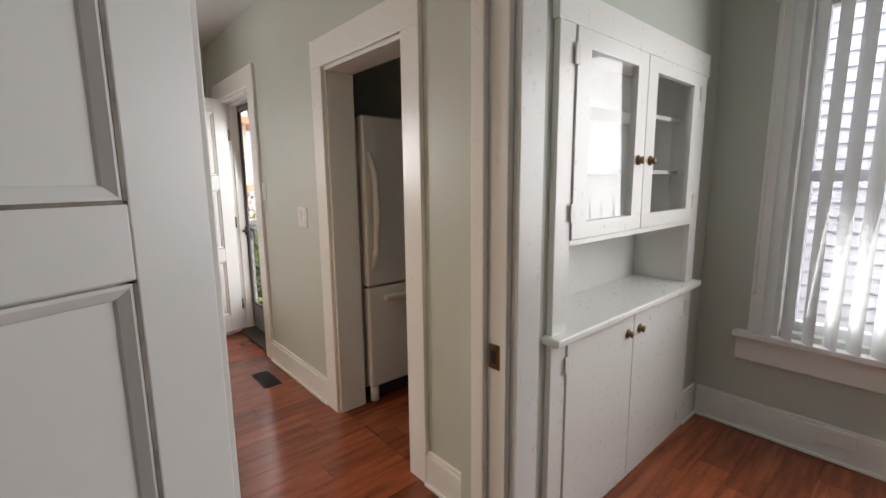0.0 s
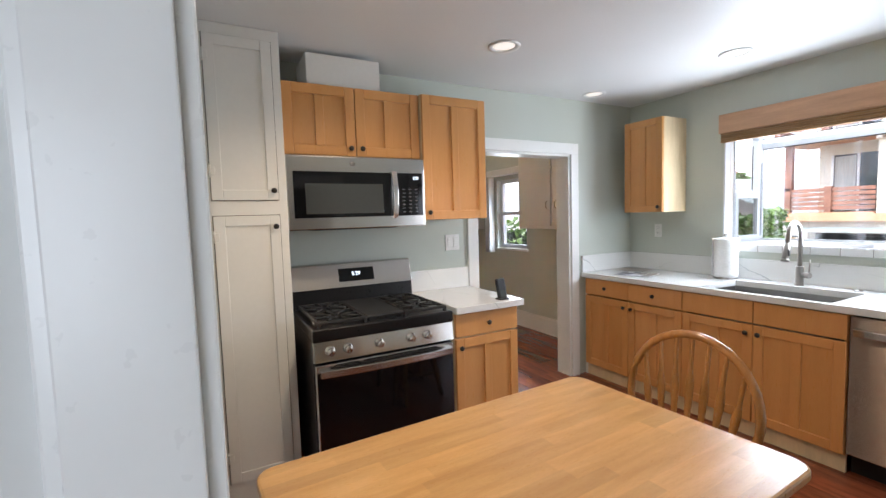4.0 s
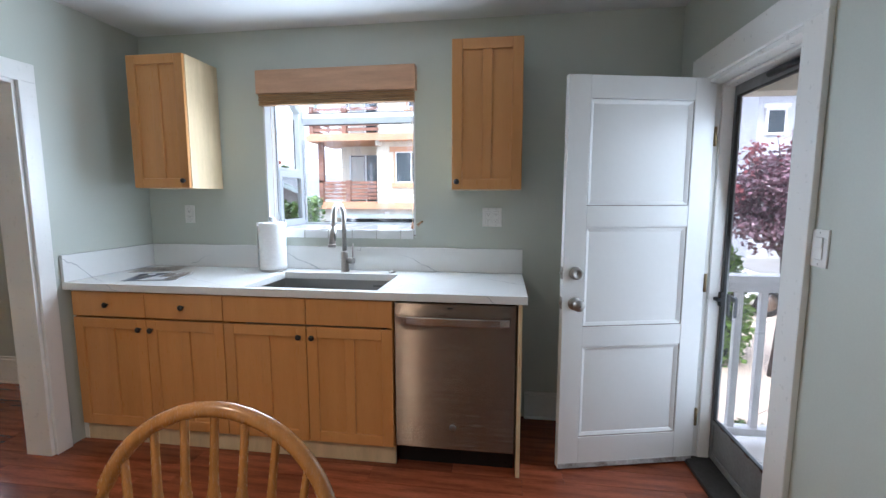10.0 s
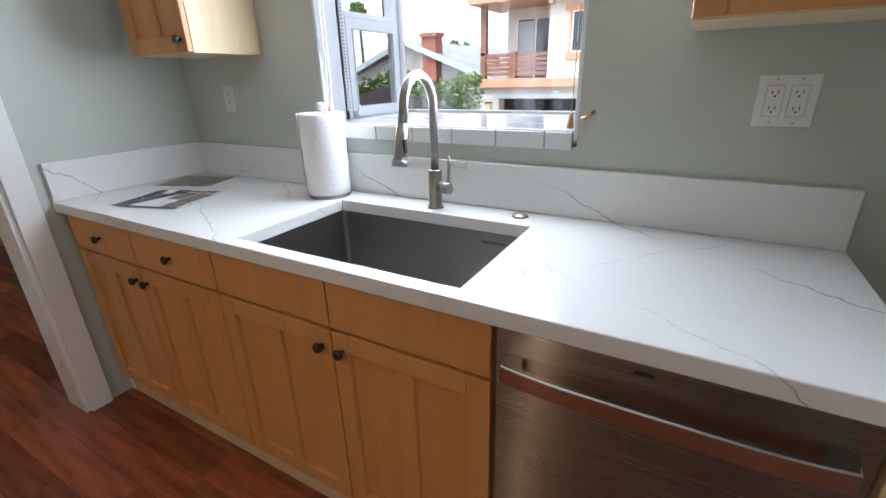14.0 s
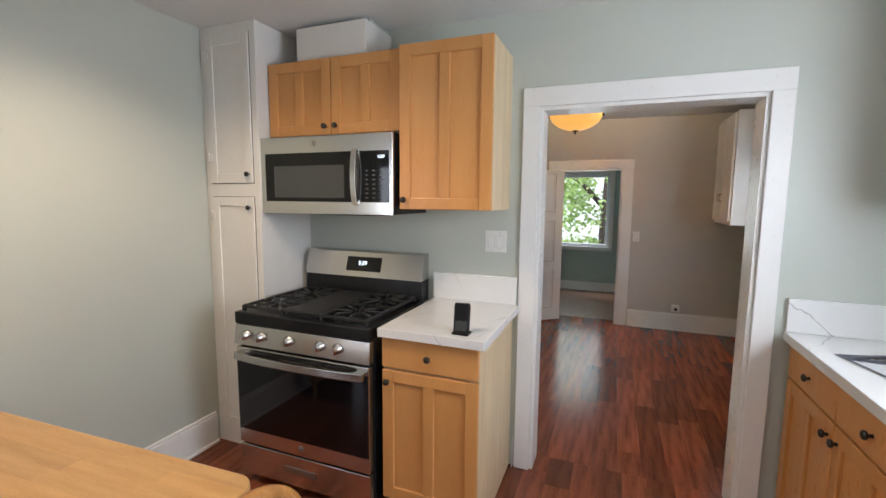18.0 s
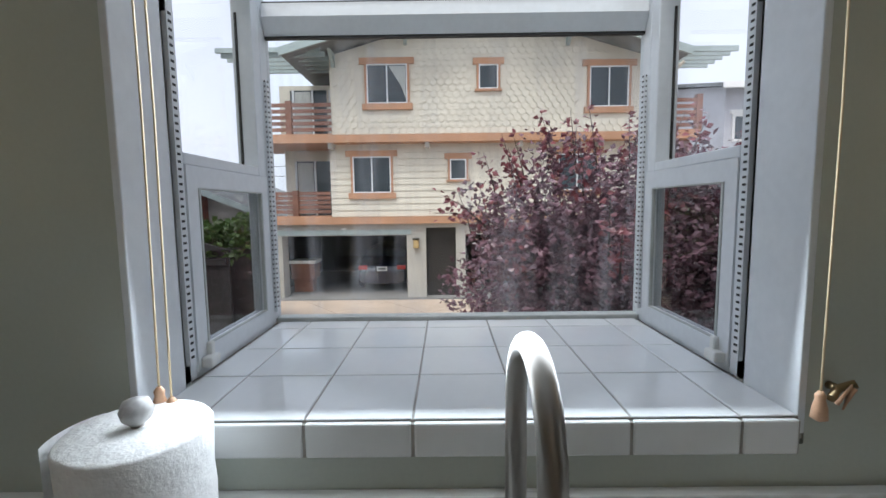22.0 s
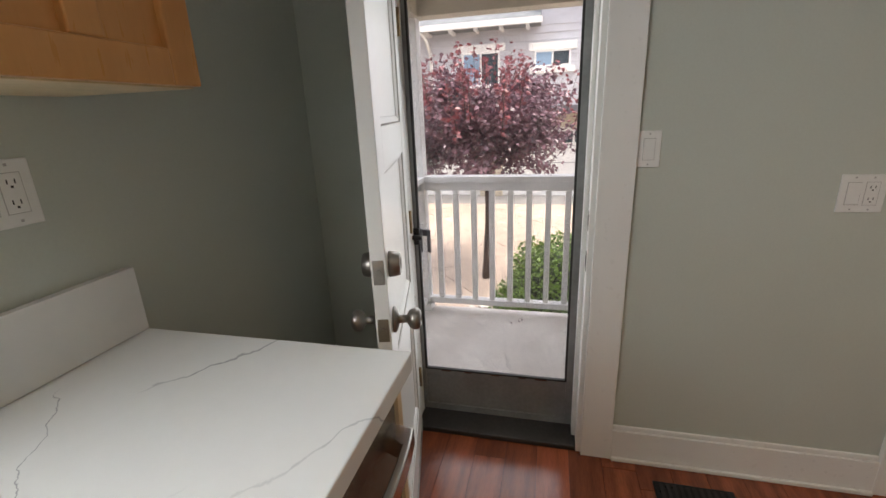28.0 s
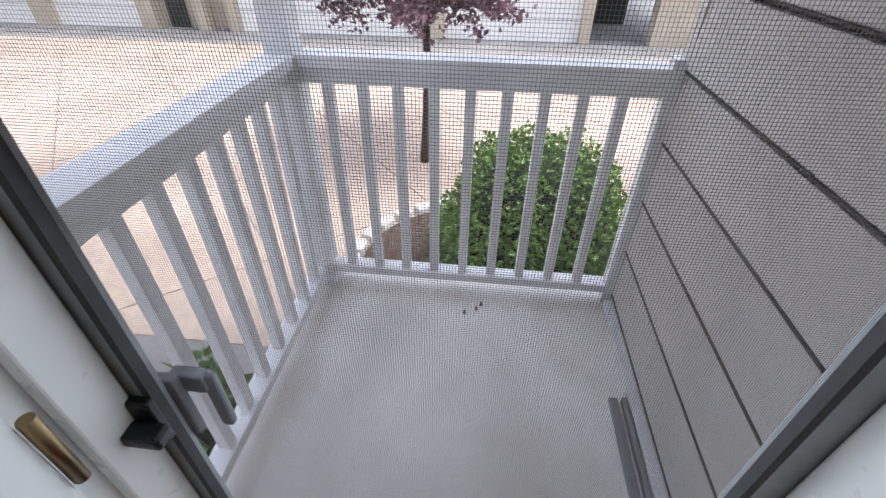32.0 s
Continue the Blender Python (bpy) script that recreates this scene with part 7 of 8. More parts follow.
def house_window(x0, x1, z0, z1, y, split=True, curtain=0, small=False):
    w = new("window")
    bm = B()
    e = 0.035
    for b in ((x0, x0 + e, z0, z1), (x1 - e, x1, z0, z1), (x0 + e, x1 - e, z0, z0 + e), (x0 + e, x1 - e, z1 - e, z1)):
        bx(bm, b[0], b[1], y - 0.06, y - 0.01, b[2], b[3])
    if split:
        xm = (x0 + x1) / 2
        bx(bm, xm - e / 2, xm + e / 2, y - 0.055, y - 0.01, z0 + e, z1 - e)
    w = part("window", bm, VINYL, house)
    part("pane", bx(B(), x0 + e, x1 - e, y - 0.03, y - 0.02, z0 + e, z1 - e), PANE, w)
    if curtain:
        bm = prism(B(), [(x0 + 0.55 * (x1 - x0), z1 - 0.06), (x1 - 0.05, z1 - 0.06), (x1 - 0.05, z0 + 0.12), (x1 - 0.16, z0 + 0.45)], "y", y - 0.036, y - 0.031)
        part("curtain", bm, CURT, w)
    o = 0.20 if not small else 0.16
    part("head_trim", bx(B(), x0 - o, x1 + o, y - 0.075, y - 0.005, z1, z1 + 0.17), TERRA, w)
    part("sill_trim", bx(B(), x0 - o * 0.7, x1 + o * 0.7, y - 0.085, y - 0.005, z0 - 0.17 if not small else z0 - 0.06, z0), TERRA, w)
    for xx in (x0 - 0.06, x1):
        part("side_trim", bx(B(), xx, xx + 0.06, y - 0.07, y - 0.005, z0, z1), TERRA, w)


house_window(-3.68, -2.57, 1.887, 2.937, FY, True)
house_window(-0.844, -0.37, 2.246, 2.836, FY, False, small=True)
house_window(2.3, 3.4, 1.9, 2.95, FY, True)
house_window(-3.153, -2.019, 4.36, 5.433, YF, True, 1)
house_window(-0.022, 0.519, 4.724, 5.39, YF, False, small=True)
house_window(3.067, 4.161, 4.193, 5.30, YF, True)


def balcony(x0, x1, z0, zr, yf):
    b = part("balcony", bx(B(), x0, x1, yf, FY + 1.25, z0 - 0.05, z0 + 0.02), TERRA, house, "wooden slatted balcony")
    for x in (x0, (x0 + x1) / 2 - 0.05, ):
        part("post", bx(B(), x, x + 0.16, yf, yf + 0.16, z0 + 0.02, zr + 0.06), RAILR, b)
    for k in range(5):
        zz = z0 + 0.10 + k * (zr - z0 - 0.10) / 4.6
        part("slat", bx(B(), x0 + 0.16, x1, yf + 0.04, yf + 0.08, zz, zz + 0.10), RAILR, b)
        part("slat", bx(B(), x0 + 0.04, x0 + 0.08, yf + 0.16, FY + 1.25, zz, zz + 0.10), RAILR, b)


balcony(-6.62, -4.18, 3.52, 4.40, FY - 0.40)
balcony(-6.45, -4.36, 1.21, 1.92, FY - 0.10)
b = part("balcony", bx(B(), 5.25, 6.2, FY - 0.40, FY + 1.25, 3.47, 3.54), TERRA, house, "wooden slatted balcony")
for k in range(5):
    part("slat", bx(B(), 5.25, 6.1, FY - 0.36, FY - 0.32, 3.62 + 0.17 * k, 3.72 + 0.17 * k), RAILR, b)
part("post", bx(B(), 6.05, 6.21, FY - 0.40, FY - 0.24, 3.54, 4.5), RAILR, b)
hb_("tapered_post", -6.45, -6.27, FY - 0.1, FY + 0.08, 1.9, 3.29, RAILR)
hb_("tapered_post", 5.85, 6.05, FY - 0.1, FY + 0.1, 1.19, 3.29, RAILR)
hb_("pergola_post", -6.45, -6.36, FY - 0.35, FY - 0.26, 4.4, 5.55, FASCIA)
for k in range(5):
    hb_("pergola_beam", -7.0, -4.2, FY - 0.75 + 0.35 * k, FY - 0.68 + 0.35 * k, 5.52, 5.66, FASCIA)
hb_("pergola_beam", -7.1, -4.3, FY - 0.85, FY - 0.78, 5.62, 5.74, FASCIA)
for k in range(5):
    hb_("pergola_beam", 5.25, 6.9, FY - 0.75 + 0.35 * k, FY - 0.68 + 0.35 * k, 5.52, 5.66, FASCIA)
for s in (-1, 1):
    ex, ez = (-5.26, 5.455) if s < 0 else (5.40, 5.345)
    part("roof_slope", prism(B(), [(ex, ez), (AX, AZ), (AX, AZ + 0.14), (ex, ez + 0.14)], "y", YF - 0.9, FY + 8.5), ROOFT, house, "grey slate roof slope")
    part("fascia", prism(B(), [(ex, ez - 0.06), (AX, AZ - 0.06), (AX, AZ + 0.15), (ex, ez + 0.15)], "y", YF - 0.96, YF - 0.9), FASCIA, house)
    for x in ((-4.12, -2.1) if s < 0 else (2.4, 5.0)):
        zz = AZ - (AZ - ez) * abs(x - AX) / abs(ex - AX)
        part("bracket", prism(B(), [(YF, zz - 0.42), (YF - 0.08, zz - 0.42), (YF - 0.5, zz - 0.06), (YF, zz - 0.06)], "x", x, x + 0.09), FASCIA, house)
part("gutter_pipe", tube(B(), [(5.6, FY - 0.5, 5.35), (5.5, FY - 0.42, 5.25), (5.38, FY - 0.36, 5.1), (5.3, FY - 0.36, 4.9), (5.3, FY - 0.36, 3.5)], 0.05, 8), CREAMW, house)
hb_("unit_sign", -4.08, -3.94, FY - 0.02, FY - 0.0, 0.70, 0.86, PLASTIC, None, "white unit sign with a letter")
words("sign_letter", "H", 0.13, Matrix.Translation((-4.01, FY - 0.022, 0.78)) @ pose(0, 0, 0, 90, 0, 0), DARKSLOT, house)
for x in (-6.18, -1.87):
    l = hb_("wall_lantern", x - 0.08, x + 0.08, FY - 0.14, FY, 0.25, 0.50, mat("lantern_amber", (0.5, 0.36, 0.16), 0.4) if x < -6 else bpy.data.materials["lantern_amber"], None, "amber wall lantern", 0.02)
    hb_("lantern_cap", x - 0.10, x + 0.10, FY - 0.16, FY, 0.50, 0.54, BRONZE, l)
for x in (-4.3, -1.55, 1.1, 3.4):
    hb_("belt_bracket", x, x + 0.12, FY - 0.35, FY, 3.14, 3.29, STUCCO)


# ---------------------------------------------------------------- cars
def car(name, label, paint, m):
    """A saloon car along its own x, nose towards +x, on the ground."""
    t = thing(name, label, "car")
    ridge = [(-2.22, 0.62), (-2.12, 0.90), (-1.75, 0.97), (-1.40, 1.02), (-1.05, 1.24), (-0.70, 1.38), (-0.20, 1.44), (0.25, 1.41), (0.65, 1.26), (1.15, 1.00), (1.60, 0.90), (2.05, 0.78), (2.20, 0.58)]
    wide = [(-2.22, 0.68), (-2.05, 0.80), (-1.4, 0.86), (0.0, 0.88), (1.4, 0.86), (2.0, 0.78), (2.20, 0.60)]

    def skin(x, v, lift=0.0):
        """The body's skin at x; v runs from 0 at one sill over the roof to 2 at the other."""
        top = float(np.interp(x, *zip(*ridge)))
        w = float(np.interp(x, *zip(*wide)))
        belt = min(0.93, top - 0.06)
        u = v if v <= 1 else 2 - v
        cab = max(0.0, top - 0.95)
        section = [(0.0, w * 0.93, 0.22), (0.18, w, 0.45), (0.36, w, 0.70), (0.48, w * 0.965, belt), (0.56, w * 0.95 - cab * 0.12, belt + (top - belt) * 0.25),
                   (0.70, w * 0.90 - cab * 0.42, belt + (top - belt) * 0.82), (0.80, w * 0.70 - cab * 0.25, top - 0.03), (1.0, 0.0, top)]
        k = [q[0] for q in section]
        y, z = float(np.interp(u, k, [q[1] for q in section])), float(np.interp(u, k, [q[2] for q in section]))
        n = Vector((0.5 * (x - 0.0) / 2.2 if cab > 0 else 0.0, y, (z - 0.7) * 1.2)).normalized() * lift
        return Vector((x + n.x, (y + n.y) * (1 if v <= 1 else -1), z + n.z))

    def patch(x0, x1, v0, v1, nx, nv, lift, shape=None):
        pb = B()
        grid = [[pb.verts.new(skin(*(shape(a / nx, b / nv) if shape else (x0 + (x1 - x0) * a / nx, v0 + (v1 - v0) * b / nv)), lift)) for b in range(nv + 1)] for a in range(nx + 1)]
        for a in range(nx):
            for b in range(nv):
                pb.faces.new((grid[a][b], grid[a][b + 1], grid[a + 1][b + 1], grid[a + 1][b])).smooth = True
        return pb, grid

    bm, grid = patch(-2.22, 2.20, 0.0, 2.0, 60, 50, 0.0)
    bm.faces.new([g for g in grid[0]])
    bm.faces.new([g for g in reversed(grid[-1])])
    for a in range(60):
        bm.faces.new((grid[a][0], grid[a + 1][0], grid[a + 1][-1], grid[a][-1]))
    for r in range(2):
        bmesh.ops.smooth_vert(bm, verts=bm.verts, factor=0.5, use_axis_x=True, use_axis_y=True, use_axis_z=True)
    part("body", bm, paint, t)
    for s in (-1, 1):
        def side(a, b, s=s):
            x = -1.28 + 2.30 * a
            lo, hi = 0.50, 0.50 + 0.19 * min(1.0, 5 * a, 4 * (1 - a))
            v = lo + (hi - lo) * b
            return x, v if s > 0 else 2 - v
        part("side_window", patch(0, 0, 0, 0, 24, 6, 0.012, side)[0], PANE, t)
        for x in (-1.35, 1.4):
            w = part("wheel", lathe(B(), (x, s * 0.80 - 0.1, 0.32), [(0.20, 0.0), (0.32, 0.02), (0.33, 0.1), (0.32, 0.18), (0.20, 0.2)], 20, "y"), BLACK, t)
            part("rim", lathe(B(), (x, s * 0.80 - 0.105, 0.32), [(0.0001, 0), (0.19, 0.005), (0.19, 0.205), (0.0001, 0.21)], 16, "y"), STEEL, w)
        part("tail_light", bx(B(), -2.235, -2.17, s * 0.62 - 0.14, s * 0.62 + 0.14, 0.70, 0.84, 0.02), mat("tail_red", (0.5, 0.03, 0.02), 0.2) if "tail_red" not in bpy.data.materials else bpy.data.materials["tail_red"], t, "red tail light")
        part("head_light", bx(B(), 2.05, 2.2, s * 0.62 - 0.16, s * 0.62 + 0.16, 0.60, 0.74, 0.03), VINYL, t)
        part("mirror", bx(B(), 0.62, 0.78, s * 0.93 - 0.07, s * 0.93 + 0.07, 0.98, 1.10, 0.03), paint, t)
    for nm, xa, xb in (("rear_window", -1.38, -0.86), ("windscreen", 1.12, 0.48)):
        def screen(a, b, xa=xa, xb=xb):
            half = 0.27 * min(1.0, 3.0 * (0.25 + a), 3.0 * (1.25 - a)) ** 0.5
            return xa + (xb - xa) * a, 1.0 + (2 * b - 1) * half
        part(nm, patch(0, 0, 0, 0, 10, 14, 0.014, screen)[0], PANE, t)
    part("number_plate", bx(B(), -2.245, -2.22, -0.16, 0.16, 0.66, 0.80), PLASTIC, t)
    part("plate_mark", bx(B(), -2.248, -2.244, -0.12, 0.12, 0.70, 0.76), bpy.data.materials["button_grey"], t)
    t.matrix_world = m
    return t


WHITEP = mat("car_paint_white", (0.72, 0.73, 0.74), 0.15, vary=0.02, bump=0, coat=0.6)
NAVYP = mat("car_paint_navy", (0.012, 0.018, 0.04), 0.15, vary=0.05, bump=0, coat=0.6)
car("parked_car", "dark blue saloon car parked in the garage", NAVYP, pose(-3.05, FY + 3.2, GZ + 0.02, 0, 0, 90))
car("parked_car", "white car parked beside the house", WHITEP, pose(-4.97, 7.38, GZ, 0, 0, -91))
car("parked_car", "white car parked beyond the plum tree", WHITEP, pose(4.3, 12.2, GZ, 0, 0, 12))
t = thing("workbench", "wooden cabinet with a white top in the garage", "workbench", (-5.5, FY + 1.2, GZ))
part("cabinet", bx(B(), -5.95, -5.2, FY + 0.9, FY + 1.5, GZ + 0.45, GZ + 0.95, 0.01), RAILR, t)
part("top", bx(B(), -6.0, -5.15, FY + 0.85, FY + 1.55, GZ + 0.95, GZ + 1.05, 0.01), PLASTIC, t)
part("leg", bx(B(), -5.9, -5.3, FY + 1.0, FY + 1.4, GZ + 0.02, GZ + 0.45), RAILR, t)

# carport and gates to the west, with climbing hedge and roofs behind
t = thing("carport", "dark wooden carport gates under a shallow gable", "carport", (-7.5, 12.5, GZ))
for k in range(15):
    x = -9.6 + k * 0.27
    part("plank", bx(B(), x, x + 0.262, 12.5 + 0.02 * (k % 2), 12.56 + 0.02 * (k % 2), GZ, 0.45), WOODD, t)
part("gate_rail", bx(B(), -9.6, -5.6, 12.44, 12.5, 0.30, 0.42), WOODD, t)
part("gable_board", prism(B(), [(-9.8, 0.55), (-5.5, 0.62), (-7.6, 1.22), (-7.6, 1.08)], "y", 12.40, 12.5), WOODD, t)
for x in (-8.9, -7.62, -6.5):
    part("post", bx(B(), x, x + 0.09, 12.38, 12.46, GZ, 0.55), WOODD, t)
part("notice", bx(B(), -7.55, -7.25, 12.36, 12.375, 0.05, 0.45), PLASTIC, t, "white notice sheet on the gate")
for k in range(6):
    part("notice_line", bx(B(), -7.51, -7.29, 12.356, 12.361, 0.10 + 0.055 * k, 0.118 + 0.055 * k), bpy.data.materials["button_grey"], t)
rng = random.Random(21)
pts = []
for k in range(5200):
    x = rng.uniform(-12.5, -5.2)
    pts.append((x, 13.2 + rng.uniform(-0.5, 0.5), rng.uniform(0.4, 1.35 + 0.2 * math.sin(x * 2.3))))
t = thing("climbing_hedge", "leafy green climber over the carport roof", "hedge", (-8.5, 13.2, GZ))
ob = new("foliage", leaf_mesh("foliage", pts, 0.16, GREEN, 31))
ob.parent, ob.location = t, -t.location
part("frame", bx(B(), -12.5, -5.2, 12.9, 13.5, GZ, 0.6), WOODD, t)
pts = []
for k in range(2600):
    pts.append((rng.uniform(-8.6, -6.55), 16.6 + rng.uniform(-0.35, 0.3), rng.uniform(GZ, 0.72)))
t = thing("hedge", "tall clipped green hedge beside the garage", "hedge", (-7.6, 16.7, GZ))
ob = new("foliage", leaf_mesh("foliage", pts, 0.14, GREEN, 32))
ob.parent, ob.location = t, -t.location
# near-black box stands in for shade deep in the hedge
part("inner_shade", bx(B(), -8.6, -6.55, 16.4, 16.95, GZ, 0.55), bpy.data.materials["hedge_shade"], t)


def bungalow(name, label, x0, x1, y0, y1, zw, zr, wallm, roofm, chimney=None):
    t = thing(name, label, "house", ((x0 + x1) / 2, y0, GZ))
    part("wall", bx(B(), x0, x1, y0, y1, GZ, zw), wallm, t)
    xm = (x0 + x1) / 2
    part("gable", prism(B(), [(x0, zw), (x1, zw), (xm, zr - 0.1)], "y", y0, y1), wallm, t)
    for s, xe in ((-1, x0 - 0.6), (1, x1 + 0.6)):
        ze = zw - (zr - zw) * 0.6 / (x1 - xm)
        part("roof_slope", prism(B(), [(xe, ze), (xm, zr), (xm, zr + 0.12), (xe, ze + 0.12)], "y", y0 - 0.6, y1 + 0.6), roofm, t)
        part("barge_board", prism(B(), [(xe, ze - 0.1), (xm, zr - 0.1), (xm, zr + 0.13), (xe, ze + 0.13)], "y", y0 - 0.66, y0 - 0.6), FASCIA, t)
    w = part("window", bx(B(), xm + 0.2, xm + 1.5, y0 - 0.05, y0 + 0.05, zw - 1.3, zw - 0.2), VINYL, t)
    part("pane", bx(B(), xm + 0.28, xm + 1.42, y0 - 0.06, y0 - 0.04, zw - 1.22, zw - 0.28), PANE, w)
    if chimney:
        part("chimney", bx(B(), chimney[0] - 0.35, chimney[0] + 0.35, y0 - 0.5, y0 + 0.1, GZ, chimney[1]), mat("brick_red", (0.30, 0.10, 0.06), 0.85, vary=0.15, scale=8, bump=0.2), t, "red brick chimney")
        part("chimney_cap", bx(B(), chimney[0] - 0.42, chimney[0] + 0.42, y0 - 0.57, y0 + 0.17, chimney[1], chimney[1] + 0.15), bpy.data.materials["brick_red"], t)
    return t


bungalow("bungalow", "grey bungalow with a shingled gable and brick chimney", -16.0, -7.6, 20.5, 30, 1.1, 2.75, STUCCO, ROOFT, (-10.6, 2.9))
bungalow("bungalow", "turquoise cottage with a low roof", -13.0, -7.5, 34, 42, 1.9, 2.9, mat("turquoise_siding", (0.13, 0.42, 0.48), 0.6, vary=0.05), mat("pale_roof", (0.42, 0.38, 0.35), 0.8, vary=0.1), None)


def palm(x, y, h, s):
    t = thing("palm_tree", "tall fan palm in the distance", "tree", (x, y, GZ), "distant fan palms")
    part("trunk", tube(B(), [(x, y, GZ), (x + 0.2, y, GZ + h * 0.5), (x, y, GZ + h)], 0.2, 8, [0.25, 0.2, 0.16]), BARK, t)
    rng = random.Random(int(x * 10))
    pts = []
    for k in range(26):
        a, el = rng.uniform(0, 6.28), rng.uniform(-0.7, 1.2)
        d = Vector((math.cos(a) * math.cos(el), math.sin(a) * math.cos(el), math.sin(el)))
        for j in range(16):
            u = 0.25 + 0.75 * j / 15
            pts.append(tuple(Vector((x, y, GZ + h)) + d * s * u + Vector((rng.gauss(0, 0.07), rng.gauss(0, 0.07), -0.25 * u * u)) * s))
    ob = new("fronds", leaf_mesh("fronds", pts, 0.55 * s, GREEN, int(x * 7) % 97))
    ob.parent, ob.location = t, -t.location


for x, y, h, s in ((-46.5, 60, 12.2, 1.1), (-30.6, 60, 6.5, 0.8), (-29.0, 60, 6.1, 0.75), (-32.2, 62, 6.0, 0.7)):
    palm(x, y, h, s)
t = thing("utility_wires", "thin overhead wires against the sky", "wires", (-20, 40, 6), kind="structure")
for z in (5.2, 4.4):
    part("wire", tube(B(), [(-70, 40, z + 1.0), (-40, 40, z), (-6, 40, z - 0.4)], 0.02, 5), DARKSLOT, t)
part("pole", cyl(B(), (-70, 40, GZ), (-70, 40, 8), 0.12), BARK, t)
part("pole", cyl(B(), (-6, 40, GZ), (-6, 40, 5.2), 0.12), BARK, t)

# ---------------------------------------------------------------- grey house beyond the porch, and its neighbour
GREYH = mat("grey_siding", (0.55, 0.555, 0.585), 0.65, vary=0.04, scale=1.5, fine=30, bump=0.04)
TANH = mat("tan_stucco", (0.50, 0.44, 0.34), 0.8, vary=0.05, scale=2, bump=0.08)
BX = 13.3
h2 = thing("townhouse", "grey two-storey townhouse with white garage doors", "house", (16, 5, GZ))


def q_(nm, x0, x1, y0, y1, z0, z1, m, parent=None, lab=""):
    return part(nm, bx(B(), x0, x1, y0, y1, z0, z1), m, parent or h2, lab)


q_("upper_wall", BX - 0.25, BX + 8, -3.0, 22, 1.40, 3.75, GREYH)
q_("belt", BX - 0.45, BX, -3.0, 22, 1.2, 1.42, mat("dark_eave", (0.14, 0.13, 0.15), 0.7), None, "dark lower eave")
lap3 = mesh_of("siding_board", prism(B(), [(0, 0), (-0.025, 0), (-0.006, 0.19), (0, 0.19)], "y", -3.0, 22), GREYH)
for k in range(12):
    ob = new("siding_board", lap3)
    ob.parent, ob.location = h2, Vector((BX - 0.25, 0, 1.43 + 0.192 * k)) - h2.location
for y0, y1 in ((0.9, 1.15), (4.6, 5.3), (10.2, 10.45), (11.1, 11.35), (12.55, 13.0), (15.6, 16.2), (19.4, 22.0)):
    q_("pier", BX, BX + 0.5, y0, y1, GZ, 1.2, TANH)
for y0, y1 in ((1.15, 4.6), (5.3, 10.2), (13.0, 15.6), (16.2, 19.4)):
    q_("garage_head", BX + 0.05, BX + 0.4, y0, y1, 0.80, 1.2, TANH)
    d = q_("garage_door", BX + 0.20, BX + 0.25, y0, y1, GZ, 0.80, TRIM, None, "white panelled garage door")
    n = 8
    for k in range(n):
        w = (y1 - y0 - 0.3) / n
        ya = y0 + 0.15 + k * w
        part("door_pane", bx(B(), BX + 0.185, BX + 0.2, ya + 0.03, ya + w - 0.03, 0.35, 0.68), PANE, d)
    for z in (-0.75, -0.25, 0.25):
        part("panel_joint", bx(B(), BX + 0.195, BX + 0.2005, y0, y1, z, z + 0.015), bpy.data.materials["button_grey"], d)
q_("entry_recess", BX + 0.45, BX + 0.5, 10.45, 12.55, GZ, 1.2, TANH)
e = q_("entry_door", BX + 0.40, BX + 0.45, 11.85, 12.4, GZ, 0.75, DARKIN, None, "dark entry door")
# the passage's shade is painted on as a near-black wall
q_("passage_wall", BX + 3.0, BX + 3.2, -0.6, 0.9, GZ, 1.2, DARKIN)
q_("pier", BX, BX + 0.5, -3.0, -0.6, GZ, 1.2, TANH)
for y0, y1, z0, z1 in ((4.63, 5.72, 2.05, 2.96), (2.68, 3.66, 2.47, 2.90), (8.2, 9.3, 2.05, 2.96), (12.0, 13.1, 2.05, 2.96)):
    bm = B()
    for b in ((y0, y0 + 0.05, z0, z1), (y1 - 0.05, y1, z0, z1), (y0 + 0.05, y1 - 0.05, z0, z0 + 0.05), (y0 + 0.05, y1 - 0.05, z1 - 0.05, z1), ((y0 + y1) / 2 - 0.025, (y0 + y1) / 2 + 0.025, z0 + 0.05, z1 - 0.05)):
        bx(bm, BX - 0.34, BX - 0.27, b[0], b[1], b[2], b[3])
    w = part("window", bm, TRIM, h2)
    part("pane", bx(B(), BX - 0.31, BX - 0.28, y0 + 0.05, y1 - 0.05, z0 + 0.05, z1 - 0.05), PANE, w)
    part("curtain", bx(B(), BX - 0.318, BX - 0.312, (y0 + y1) / 2 + 0.03, y1 - 0.05, z0 + 0.05, z1 - 0.05), mat("blue_blind", (0.25, 0.38, 0.52), 0.7) if "blue_blind" not in bpy.data.materials else bpy.data.materials["blue_blind"], w)
    part("head_trim", bx(B(), BX - 0.36, BX - 0.27, y0 - 0.15, y1 + 0.15, z1, z1 + 0.20), TRIM, w)
    part("sill_trim", bx(B(), BX - 0.36, BX - 0.27, y0 - 0.12, y1 + 0.12, z0 - 0.16, z0), TRIM, w)
part("roof", prism(B(), [(BX - 0.95, 3.52), (BX - 0.95, 3.66), (BX + 4, 5.2), (BX + 9, 3.7), (BX + 9, 3.5)], "y", 3.5, 22.5), ROOFT, h2, "grey pitched roof")
part("gutter", bx(B(), BX - 1.05, BX - 0.93, 3.45, 22.5, 3.50, 3.64), TRIM, h2)
